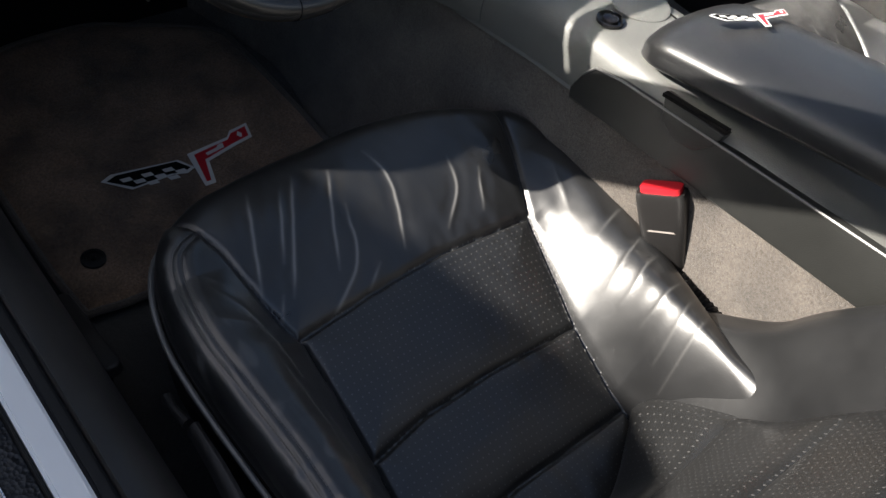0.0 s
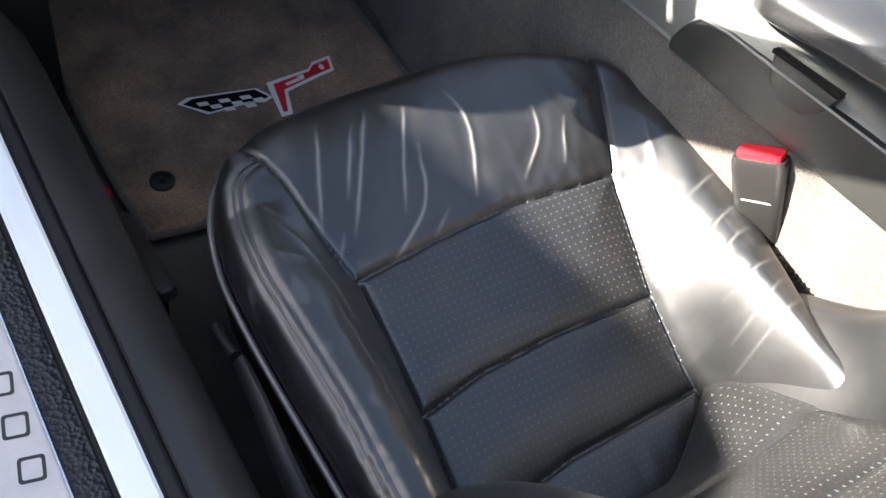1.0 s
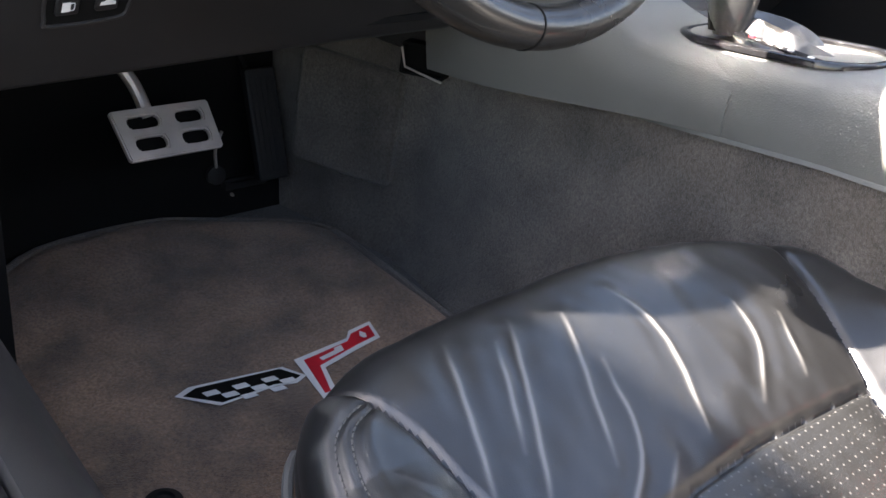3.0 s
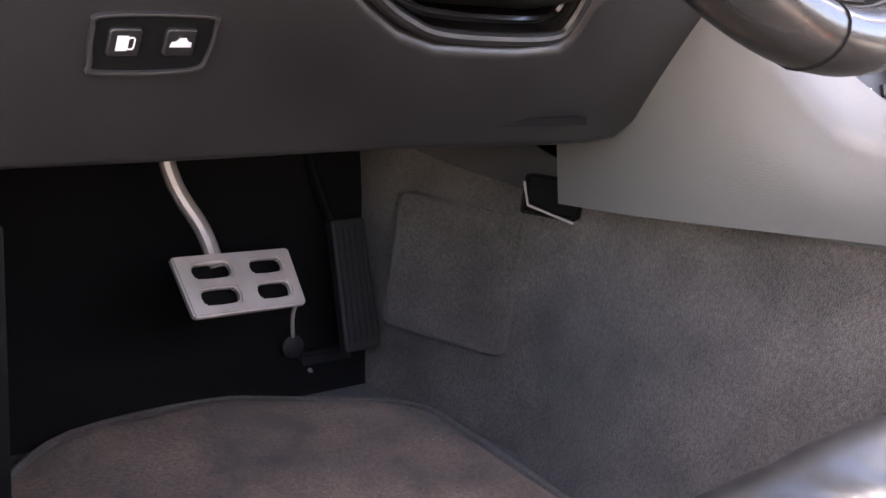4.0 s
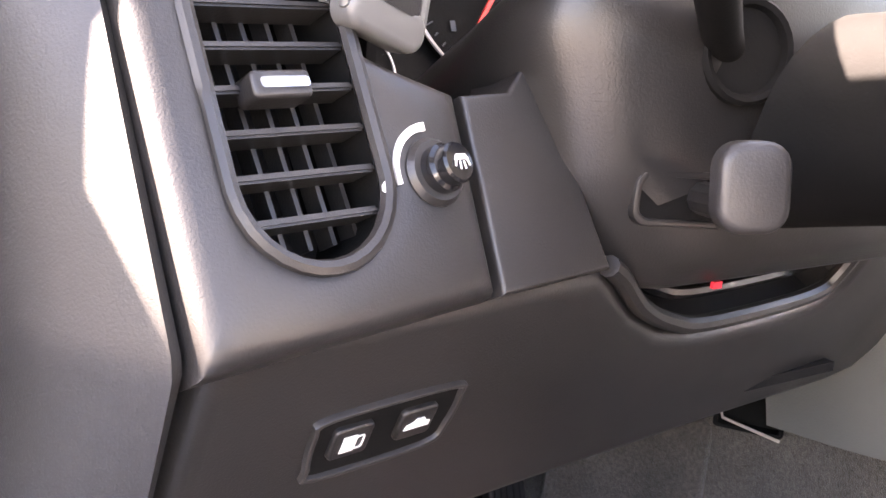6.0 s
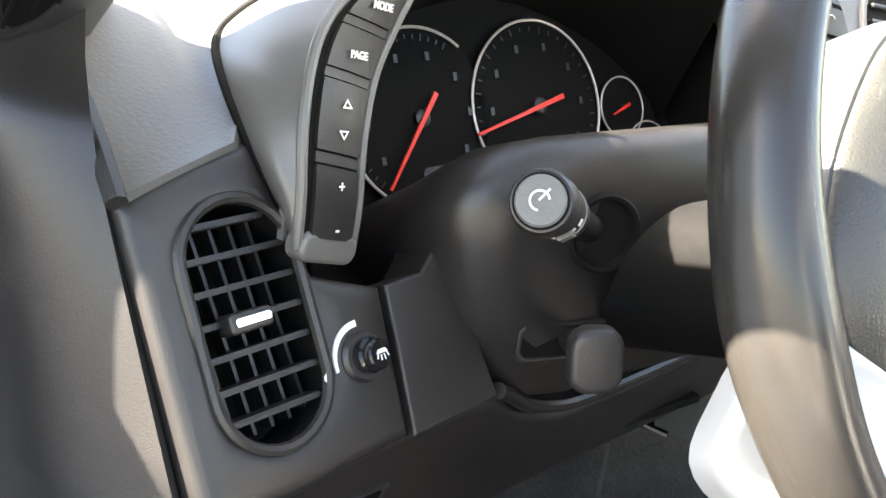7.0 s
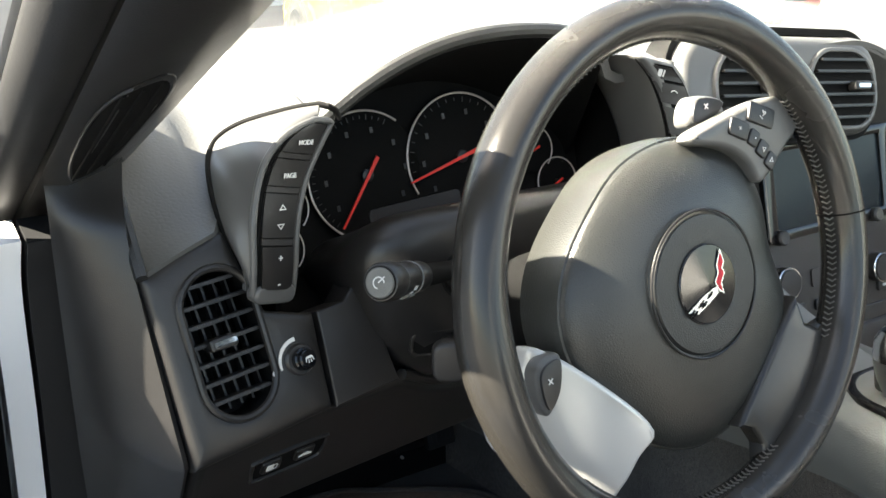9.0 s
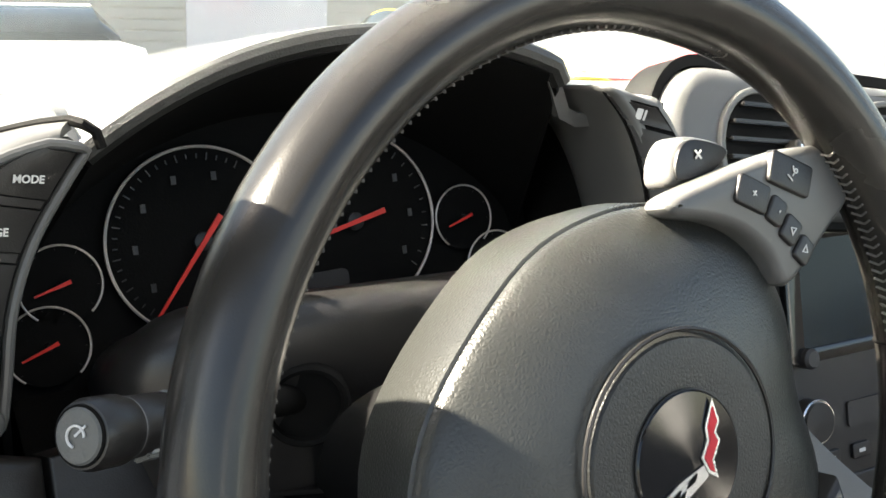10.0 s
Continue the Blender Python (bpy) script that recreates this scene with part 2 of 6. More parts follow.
def smooth_line(pts, n=8, closed=False):
    """Catmull-Rom through the points."""
    P = [Vector(p) for p in pts]
    out = []
    m = len(P)
    for i in range(m if closed else m - 1):
        p0 = P[(i - 1) % m] if closed or i > 0 else P[0] * 2 - P[1]
        p1, p2 = P[i], P[(i + 1) % m]
        p3 = P[(i + 2) % m] if closed or i + 2 < m else P[-1] * 2 - P[-2]
        for j in range(n):
            t = j / n
            out.append(0.5 * ((2 * p1) + (p2 - p0) * t + (2 * p0 - 5 * p1 + 4 * p2 - p3) * t * t + (3 * p1 - p0 - 3 * p2 + p3) * t ** 3))
    if not closed:
        out.append(P[-1].copy())
    return out


def loft(rings, closed=True, caps=True, loop=False):
    bm = bmesh.new()
    rows = [[bm.verts.new(p) for p in r] for r in rings]
    n = len(rows[0])
    pairs = list(zip(rows, rows[1:])) + ([(rows[-1], rows[0])] if loop else [])
    for a, b in pairs:
        for i in range(n if closed else n - 1):
            bm.faces.new((a[i], a[(i + 1) % n], b[(i + 1) % n], b[i]))
    if caps and closed and not loop:
        bm.faces.new(rows[0][::-1])
        bm.faces.new(rows[-1])
    return bm


def inset(pts, d):
    """The outline moved inwards by d, with mitred corners."""
    n = len(pts)
    area = sum(pts[i][0] * pts[(i + 1) % n][1] - pts[(i + 1) % n][0] * pts[i][1] for i in range(n))
    sg = 1 if area > 0 else -1
    out = []
    for i in range(n):
        (x0, y0), (x1, y1), (x2, y2) = pts[i - 1], pts[i], pts[(i + 1) % n]
        a, b = Vector((x1 - x0, y1 - y0)), Vector((x2 - x1, y2 - y1))
        if a.length < 1e-9 or b.length < 1e-9:
            out.append((x1, y1))
            continue
        a.normalize(), b.normalize()
        na, nb = Vector((-a.y, a.x)) * sg, Vector((-b.y, b.x)) * sg
        m = na + nb
        if m.length < 1e-6:
            m = na
        m.normalize()
        k = d / max(0.45, m.dot(na))
        out.append((x1 + m.x * k, y1 + m.y * k))
    return out


def prism(pts, M, depth, bevel=0.0, segs=3, taper=1.0):
    """A plate: the outline in M's xy plane, its face at z = 0 and its back at z = -depth; its front edge rounded by bevel."""
    rings = [(0.0, -depth)]
    if bevel:
        bevel = min(bevel, depth * 0.95)
        for k in range(segs + 2):
            a = math.pi / 2 * k / (segs + 1)
            rings.append((bevel * (1 - math.cos(a)), -bevel * (1 - math.sin(a))))
    else:
        rings.append((0.0, 0.0))
    return loft([[M @ Vector((x, y, z)) for x, y in (inset(pts, d) if d > 1e-9 else pts)] for d, z in rings])


def rim_plate(outer, inner, M, depth, bevel=0.0, profile=None):
    """A plate with one hole; both outlines have the same number of points. profile: pairs of share of the way outwards, height."""
    if profile is None:
        profile = [(0, -depth), (0, 0), (1, 0), (1, -depth)]
        if bevel:
            w = min(math.hypot(o[0] - i[0], o[1] - i[1]) for o, i in zip(outer, inner)) or 1
            f = min(0.4, bevel / w)
            profile = [(0, -depth), (0, -bevel), (f * 0.3, -bevel * 0.3), (f, 0), (1 - f, 0), (1 - f * 0.3, -bevel * 0.3), (1, -bevel), (1, -depth)]
    rings = [[M @ Vector((i[0] + (o[0] - i[0]) * f, i[1] + (o[1] - i[1]) * f, z)) for o, i in zip(outer, inner)] for f, z in profile]
    return loft(rings, True, False, True)


def tube(path, r, n=10, closed=False, flat=1.0):
    """A round bar along a path; r may be a function of 0..1; flat squeezes it along its second axis."""
    P = [Vector(p) for p in path]
    rings = []
    ref = None
    m = len(P)
    for i, p in enumerate(P):
        d = (P[(i + 1) % m] - P[i - 1]) if closed else (P[min(i + 1, m - 1)] - P[max(i - 1, 0)])
        d.normalize()
        if ref is None:
            ref = d.orthogonal().normalized()
        ref = (ref - d * ref.dot(d)).normalized()
        s = d.cross(ref)
        rad = r(i / max(1, m - 1)) if callable(r) else r
        rings.append([p + ref * rad * math.cos(2 * math.pi * k / n) + s * rad * flat * math.sin(2 * math.pi * k / n) for k in range(n)])
    return loft(rings, True, not closed, closed)


def block(cx, cy, cz, sx, sy, sz, bevel=0.0, M=None, segs=2):
    bm = bmesh.new()
    bmesh.ops.create_cube(bm, size=1, matrix=(M or Matrix.Identity(4)) @ Matrix.Translation((cx, cy, cz)) @ Matrix.Diagonal((sx, sy, sz, 1)))
    if bevel:
        bmesh.ops.bevel(bm, geom=list(bm.edges), offset=bevel, segments=segs, affect="EDGES", clamp_overlap=True)
    return bm


def turned(profile, M, n=28, caps=True):
    """A turned shape: (radius, height) pairs about M's z axis."""
    return loft([[M @ Vector((r * math.cos(2 * math.pi * k / n), r * math.sin(2 * math.pi * k / n), z)) for k in range(n)] for r, z in profile], True, caps)


def sheet(fn, nu, nv, thick=0.0, uv=None):
    """A surface fn(u, v) -> point over 0..1; thick: a back at that distance; uv(u, v): its texture place."""
    bm = bmesh.new()
    lay = bm.loops.layers.uv.new("UVMap") if uv else None
    g = [[bm.verts.new(fn(i / nu, j / nv)) for j in range(nv + 1)] for i in range(nu + 1)]
    for i in range(nu):
        for j in range(nv):
            f = bm.faces.new((g[i][j], g[i + 1][j], g[i + 1][j + 1], g[i][j + 1]))
            if uv:
                for lp, (a, b) in zip(f.loops, ((i, j), (i + 1, j), (i + 1, j + 1), (i, j + 1))):
                    lp[lay].uv = uv(a / nu, b / nv)
    if thick:
        bm.normal_update()
        bmesh.ops.solidify(bm, geom=list(bm.faces), thickness=thick)
    return bm


def join(*bms):
    out = bmesh.new()
    for b in bms:
        me = bpy.data.meshes.new("tmp")
        b.to_mesh(me)
        b.free()
        out.from_mesh(me)
        bpy.data.meshes.remove(me)
    return out


def lettering(name, body, size, M, mat, parent, lift=0.0004, bold=0.0):
    cu = bpy.data.curves.new("letters", "FONT")
    cu.body, cu.size, cu.align_x, cu.align_y = body, size, "CENTER", "CENTER"
    cu.extrude, cu.offset = 0.0002, bold
    ob = bpy.data.objects.new("letters", cu)
    scene.collection.objects.link(ob)
    bpy.context.view_layer.update()
    me = bpy.data.meshes.new_from_object(ob.evaluated_get(bpy.context.evaluated_depsgraph_get()))
    bpy.data.objects.remove(ob)
    bm = bmesh.new()
    bm.from_mesh(me)
    bpy.data.meshes.remove(me)
    bmesh.ops.transform(bm, matrix=M @ Matrix.Translation((0, 0, lift)), verts=bm.verts)
    return part(name, bm, mat, parent)


def clamp01(v):
    return max(0.0, min(1.0, v))


def step(a, b, v):
    t = clamp01((v - a) / (b - a))
    return t * t * (3 - 2 * t)


def mixv(a, b, t):
    return a + (b - a) * t

# ---- shell of the car ----
def sill_section(y):
    pts = [(-0.272, -0.01), (-0.281, 0.10), (-0.287, 0.16), (-0.301, 0.215), (-0.320, 0.255), (-0.339, 0.272), (-0.352, 0.275), (-0.3535, 0.270), (-0.3540, -0.05), (-0.288, -0.05)]
    return [Vector((x, y, z)) for x, z in pts]


floor = structure("floor", block(0.36, -0.02, -0.045, 1.62, 1.74, 0.07), CARPET, "dark charcoal carpeted car floor", "floor")
firewall = structure("firewall", sheet(lambda u, v: Vector((mixv(-0.34, 1.12, u), 0.672 + 0.05 * clamp01(v / 0.12) + 0.12 * v ** 2, -0.012 + 0.50 * v)), 8, 24, 0.02), BLACK, "black padded bulkhead behind the pedals", "bulkhead")

sill = structure("sill_trim", loft([sill_section(-0.88 + 1.30 * k / 24) for k in range(25)]), PLASTIC, "smooth dark grey plastic trim along the door sill", "sill trim")


def strip(x0, x1, z, dz, bevel):
    return block((x0 + x1) / 2, -0.235, z - dz / 2, x1 - x0, 1.31, dz, bevel)


structure("sill_door_seal", strip(-0.3690, -0.3545, 0.266, 0.20, 0.003), RUBBER, "black rubber door seal along the sill", "seal")
flange = structure("sill_flange", strip(-0.3960, -0.3695, 0.268, 0.25, 0.003), WHITE_PAINT, "white painted body flange along the sill", "door sill")
body_side = structure("sill_body", strip(-0.62, -0.3965, 0.235, 0.24, 0.004), WHITE_PAINT, "white painted outer door sill", "door sill")
outer_step = structure("sill_seal", strip(-0.3990, -0.3965, 0.262, 0.03, 0.001), RUBBER, "black rubber seal beside the sill plate", "seal")

plate = thing("sill_plate", (-0.45, -0.3, 0.235), "brushed metal sill plate with embossed lettering bars and black tread", "sill plate")
part("tread", strip(-0.4245, -0.3995, 0.243, 0.007, 0.001), TREAD, plate, "black dimpled tread strip")
part("metal_plate", strip(-0.4730, -0.4258, 0.245, 0.008, 0.0015), STEEL, plate, "brushed metal strip")
part("tread", strip(-0.5030, -0.4740, 0.243, 0.007, 0.001), TREAD, plate, "black dimpled tread strip")
part("edge_bead", strip(-0.4260, -0.4248, 0.247, 0.006, 0.0005), CHROME, plate)
for k in range(8):
    yy = 0.060 - 0.040 * k
    Mk = axes((-0.4440, yy, 0.2453), (0.22, 1, 0), (-1, 0.22, 0))
    part("letter_bar", rim_plate(rrect(0.022, 0.020, 0.003, 3), rrect(0.0165, 0.0145, 0.002, 3), Mk, 0.002), PLASTIC, plate, "engraved dark bar")
for k in range(3):
    part("rib", block(-0.438 - 0.011 * k, -0.34, 0.2455, 0.0022, 0.16, 0.002, 0.0005), CHROME, plate)

# hinge pillar in front of the door opening, and the curved way up to the screen pillar
def pillar_strip(dx0, dx1, out):
    line = smooth_line([(-0.383, 0.30, 0.20), (-0.380, 0.352, 0.25), (-0.373, 0.378, 0.33), (-0.368, 0.385, 0.44), (-0.366, 0.38, 0.54), (-0.363, 0.368, 0.585)], 18)
    rings = []
    for p in line:
        rings.append([p + Vector((dx0, out, 0)), p + Vector((dx1, out, 0)), p + Vector((dx1, 0.03, 0.0)), p + Vector((dx0, 0.03, 0.0))])
    return loft(rings)


structure("hinge_flange", pillar_strip(-0.0105, 0.0085, -0.008), WHITE_PAINT, "white painted flange on the hinge pillar", "door pillar")
structure("hinge_seal", pillar_strip(0.012, 0.046, -0.012), RUBBER, "black rubber door seal on the hinge pillar", "seal")
structure("hinge_outer", pillar_strip(-0.12, -0.0135, 0.008), BLACK, "black strip outside the hinge pillar", "door pillar")
structure("wing_shut_face", loft([[Vector((x, y, z)) for x, z in ((-0.402, -0.08), (-0.402, 0.575), (-0.430, 0.592), (-0.60, 0.585), (-0.66, 0.52), (-0.66, -0.08))] for y in (0.405, 0.42, 0.56)]), WHITE_PAINT, "white painted rear face of the front wing", "car body")
structure("kick_panel", block(-0.302, 0.61, 0.148, 0.066, 0.64, 0.35, 0.006), BLACK, "black plastic kick panel beside the pedals", "kick panel")

structure("inner_wing", block(-0.318, 0.62, 0.44, 0.03, 0.50, 0.25, 0.004), BLACK, "black inner wing panel behind the dash end", "panel")

# the driver's door, swung open, unseen; its mirror and sail shade the dash end
door = thing("driver_door", (-0.44, 0.40, -0.05), "white car door standing open out of view, black lining, mirror placed for shade", "car door")
Mdo = axes((-0.44, 0.40, 0.0), (-0.966, -0.26, 0), (0, 0, 1))
part("panel", prism([(0.0, -0.04), (1.10, 0.02), (1.16, 0.30), (1.14, 0.60), (0.06, 0.605), (-0.02, 0.50), (-0.02, 0.30)], Mdo @ Matrix.Translation((0, 0, -0.035)), 0.05, 0.012), WHITE_PAINT, door, "white painted outer panel")
part("lining", prism([(0.03, 0.0), (1.06, 0.05), (1.11, 0.30), (1.09, 0.59), (0.07, 0.595), (0.03, 0.50)], Mdo, 0.034, 0.010), CHARCOAL, door, "dark door lining")
part("mirror_sail", prism([(-0.022, 0.535), (0.10, 0.58), (0.10, 0.624), (0.042, 0.630), (0.026, 0.665), (0.022, 0.735), (0.0, 0.740), (-0.022, 0.70)], Mdo @ Matrix.Translation((0, 0, -0.006)), 0.014, 0.003), BLACK, door, "black triangular mirror base cut to shade the dash end")
part("mirror", loft([[Mdo @ Vector((0.112 + 0.085 * r * math.cos(a), z, -0.012 + 0.030 * r * math.sin(a))) for a in [2 * math.pi * k / 28 for k in range(28)]] for r, z in ((0.45, 0.703), (0.8, 0.707), (0.97, 0.718), (1.0, 0.750), (0.95, 0.785), (0.7, 0.808), (0.3, 0.814))]), WHITE_PAINT, door, "white mirror housing")

# screen pillar
def pillar_ring(s):
    a = Vector((-0.2510, 0.382, 0.6605)) + Vector((0.038, -0.81, 0.485)) * s
    c = Vector((-0.3420, 0.400, 0.5950)) + Vector((0.030, -0.81, 0.545)) * s
    b = (a + c) / 2 + Vector((-0.004, -0.022, -0.010))
    return [a, (a + b) / 2 + Vector((0.004, -0.008, -0.002)), b, (b + c) / 2 + Vector((-0.002, -0.006, -0.002)), c, c + Vector((-0.010, 0.030, 0.020)), a + Vector((-0.036, 0.018, 0.008))]


pillar = structure("screen_pillar_trim", loft([pillar_ring(-0.11 + 0.88 * k / 20) for k in range(21)]), CHARCOAL, "dark plastic trim on the windscreen pillar", "pillar")


def seal_path(s, off):
    return Vector((-0.3420, 0.400, 0.600)) + Vector((0.034, -0.81, 0.540)) * s + Vector(off)


part("seal", tube([seal_path(-0.12 + 0.88 * k / 20, (-0.013, 0.004, 0.012)) for k in range(21)], 0.021, 16, flat=0.8), RUBBER, pillar, "grey rubber door seal")
part("outer_flange", tube([seal_path(-0.06 + 0.82 * k / 20, (-0.030, 0.018, 0.030)) for k in range(21)], 0.011, 10), WHITE_PAINT, pillar, "white painted outer edge")


def pillar_face(s, w, lift):
    """A point on the cabin face of the pillar: s along it, w from the glass edge to the seal."""
    r = pillar_ring(s)[:5]
    k = min(3, int(w * 4))
    p = r[k].lerp(r[k + 1], w * 4 - k)
    return p + Vector((-0.35, -0.70, -0.62)) * lift


def vent_line(scale, lift):
    pts = []
    for x, y in rrect(1, 1, 0.42, 8):
        s = 0.142 + 0.196 * y * (scale if scale > 1 else 1 - (1 - scale) * 0.45)
        pts.append(pillar_face(s, 0.665 + 0.40 * x * scale + 0.02 * y + 0.10 * x * y, lift))
    return pts


part("side_vent", loft([vent_line(k, h) for k, h in ((1.05, -0.001), (1.05, 0.0010), (1.0, 0.0016), (0.94, 0.0010), (0.94, 0.0002))], True, False), CHARCOAL, pillar, "oval side window demister frame")
part("side_vent_slot", loft([vent_line(k, 0.0005) for k in (0.95, 0.6, 0.2)]), BLACK, pillar, "dark vent slot")
for k in range(3):
    part("vent_slat", tube([pillar_face(0.142 + 0.175 * (j / 10 - 0.5), 0.665 + 0.10 * (k - 1) + 0.02 * (j / 10 - 0.5), 0.0010) for j in range(11)], 0.0011, 6), BLACK, pillar)

# roof, header, rear and passenger side, closing the cabin
structure("rear_hoop", tube([(-0.36, -0.80, 0.95), (-0.30, -0.84, 1.03), (0.36, -0.86, 1.06), (1.02, -0.84, 1.03), (1.08, -0.80, 0.95)], 0.045, 10), WHITE_PAINT, "white painted hoop behind the seats, roof panel removed", "roof")
structure("header_rail", tube([(-0.30, -0.13, 1.03), (0.36, -0.06, 1.05), (1.02, -0.13, 1.03)], 0.032, 10), CHARCOAL, "dark header above the windscreen", "roof")
structure("wall_rear", block(0.36, -0.99, 0.25, 1.5, 0.05, 0.60), CARPET, "dark carpeted rear bulkhead", "bulkhead")
structure("wall_passenger", block(1.12, -0.15, 0.28, 0.07, 1.66, 0.66, 0.01), CHARCOAL, "dark passenger door lining", "door")
structure("pillar_passenger", tube([(1.01, 0.42, 0.62), (0.99, -0.13, 1.03)], 0.04, 8), CHARCOAL, "dark passenger screen pillar", "pillar")
structure("pillar_rear", block(-0.38, -0.93, 0.60, 0.07, 0.12, 0.90, 0.01), WHITE_PAINT, "white pillar behind the door", "pillar")
structure("pillar_rear_passenger", block(1.10, -0.93, 0.60, 0.07, 0.12, 0.90, 0.01), WHITE_PAINT, "white pillar behind the passenger door", "pillar")

# transmission tunnel: carpet below, plastic console above
def tunnel_ring(y):
    k = clamp01((y - 0.49) / 0.20)
    f = step(0.20, 0.48, y)
    top = mixv(0.318 + max(0, -y) * 0.09 - max(0, y) * 0.14, 0.27, k)
    xb, xt = mixv(0.215 + 0.045 * f + 0.045 * step(0.17, 0.27, -y), 0.205, k), mixv(0.302 - 0.012 * f, 0.215, k)
    row = [(xb - 0.02, -0.02), (xb + 0.008, 0.03)]
    for j in range(1, 7):
        row.append((mixv(xb + 0.008, xt, (j / 6) ** 0.8), mixv(0.03, top, j / 6)))
    row += [(0.40, top), (0.40, -0.02)]
    return [Vector((x + 0.003 * noise.noise((y * 9, z * 9, 3)), y, z)) for x, z in row]


tunnel = structure("tunnel_carpet", loft([tunnel_ring(-0.90 + 1.66 * k / 60) for k in range(61)]), TUNNEL_PILE, "grey carpet covering the transmission tunnel", "tunnel")
Mp = axes((0.243, 0.592, 0.145), (0.40, -0.92, 0), (0.10, 0.04, 1))
structure("tunnel_pad", prism(rrect(0.150, 0.150, 0.012), Mp @ Matrix.Translation((0, 0, 0.014)), 0.02, 0.006), TUNNEL_PILE, "raised carpet pad on the tunnel wall", "tunnel")

# windscreen and bonnet
def screen_point(u, v):
    x = mixv(-0.26, 1.0, u)
    bow = 1 - ((x - 0.37) / 0.65) ** 2
    return Vector((mixv(x, 0.37 + (x - 0.37) * 0.96, v), mixv(0.62 + 0.26 * bow, -0.10 + 0.05 * bow, v), mixv(0.560, 1.045, v)))


ws = structure("windscreen", sheet(screen_point, 16, 8, 0.004), GLASS, "clear laminated windscreen", "windscreen")
ws.visible_shadow = False


def bonnet_point(u, v):
    x = mixv(-0.55, 1.29, u)
    c = (x - 0.37) / 0.92
    y = mixv(0.508 + 0.30 * max(0.0, 1 - ((x - 0.37) / 0.72) ** 2) ** 0.7, 2.25 - 0.35 * c * c, v)
    z = 0.545 - 0.20 * v - 0.20 * v * v + 0.030 * math.exp(-((abs(c) - 0.72) / 0.2) ** 2) * (1 - 0.4 * v) - 0.05 * max(0, abs(c) - 0.85) / 0.15
    return Vector((x, y, z - 0.02))


structure("bonnet", sheet(bonnet_point, 40, 24, 0.01), WHITE_PAINT, "white painted bonnet with raised wings", "bonnet")


# outer body: wings, nose and tail that close the car round the cabin
def wing_point(side):
    def f(u, v):
        p = bonnet_point(0.0 if side < 0 else 1.0, u)
        q = Vector((p.x + side * 0.045 * math.sin(v * math.pi * 0.6), p.y, mixv(p.z - 0.004, -0.16, v)))
        return q
    return f


def nose_point(u, v):
    p = bonnet_point(u, 1.0)
    return Vector((p.x, p.y + 0.10 * math.sin(v * math.pi * 0.7), mixv(p.z - 0.004, -0.18, v)))


for side, nm in ((-1, "wing_left"), (1, "wing_right")):
    structure(nm, sheet(wing_point(side), 48, 24, 0.006), WHITE_PAINT, "white painted front wing of the car", "car body")
structure("nose", sheet(nose_point, 40, 12, 0.006), WHITE_PAINT, "white painted nose panel", "car body")


def tail_ring(k):
    y = mixv(-1.02, -1.86, k)
    w, top = mixv(1.50, 1.62, math.sin(k * math.pi)), 0.60 - 0.10 * k * k - 0.10 * step(0.9, 1.0, k)
    return [Vector((0.37 + a * w, y, mixv(-0.12, top, b + 0.5))) for a, b in rrect(1, 1, 0.16, 6)]


structure("tail", loft([tail_ring(k / 14) for k in range(15)]), WHITE_PAINT, "white painted rear body", "car body")
structure("sill_outer_passenger", block(1.20, -0.25, 0.06, 0.10, 1.50, 0.40, 0.02), WHITE_PAINT, "white painted passenger side sill", "car body")

# ---- seats ----
SEAT_X = 0.04


# plan of the cushion: its outline, the seams between bolsters and middle, and the cross seams
OUTLINE = smooth_line([(x, y, 0) for x, y in ((-0.222, -0.47), (-0.227, -0.30), (-0.2315, -0.18), (-0.2315, -0.11), (-0.2265, -0.065), (-0.214, -0.018), (-0.190, 0.022), (-0.155, 0.045), (-0.10, 0.059), (-0.035, 0.066), (0.06, 0.070), (0.142, 0.065),
                                              (0.205, 0.050), (0.262, 0.019), (0.297, -0.020), (0.318, -0.08), (0.321, -0.14), (0.310, -0.205), (0.296, -0.272), (0.272, -0.34), (0.252, -0.40), (0.235, -0.47))], 8)
SEAM_L = ((-0.190, 0.050), (-0.164, 0.014), (-0.149, -0.034), (-0.140, -0.092), (-0.130, -0.130), (-0.121, -0.150), (-0.120, -0.208), (-0.121, -0.279), (-0.127, -0.37), (-0.132, -0.47))
SEAM_R = ((0.262, 0.060), (0.256, 0.010), (0.246, -0.028), (0.221, -0.095), (0.203, -0.137), (0.189, -0.20), (0.175, -0.265), (0.166, -0.348), (0.170, -0.47))
CROSS = (((-0.13, -0.144), (-0.033, -0.133), (0.07, -0.127), (0.21, -0.134)), ((-0.13, -0.281), (-0.049, -0.266), (0.049, -0.261), (0.19, -0.266)), ((-0.13, -0.388), (0.0, -0.371), (0.18, -0.367)))
CREASES = (((-0.093, 0.013), (-0.115, -0.04), (-0.137, -0.094)), ((-0.037, 0.014), (-0.073, -0.05), (-0.107, -0.107)), ((0.006, 0.006), (-0.025, -0.052), (-0.048, -0.102)), ((-0.004, -0.044), (-0.025, -0.102), (-0.083, -0.142)),
           ((0.056, 0.01), (0.062, -0.039), (0.034, -0.11)), ((0.145, -0.038), (0.133, -0.075), (0.096, -0.11)), ((0.174, -0.064), (0.149, -0.109)), ((-0.117, -0.102), (-0.133, -0.126)), ((-0.001, -0.112), (-0.028, -0.132)), ((-0.060, 0.000), (-0.098, -0.072)))
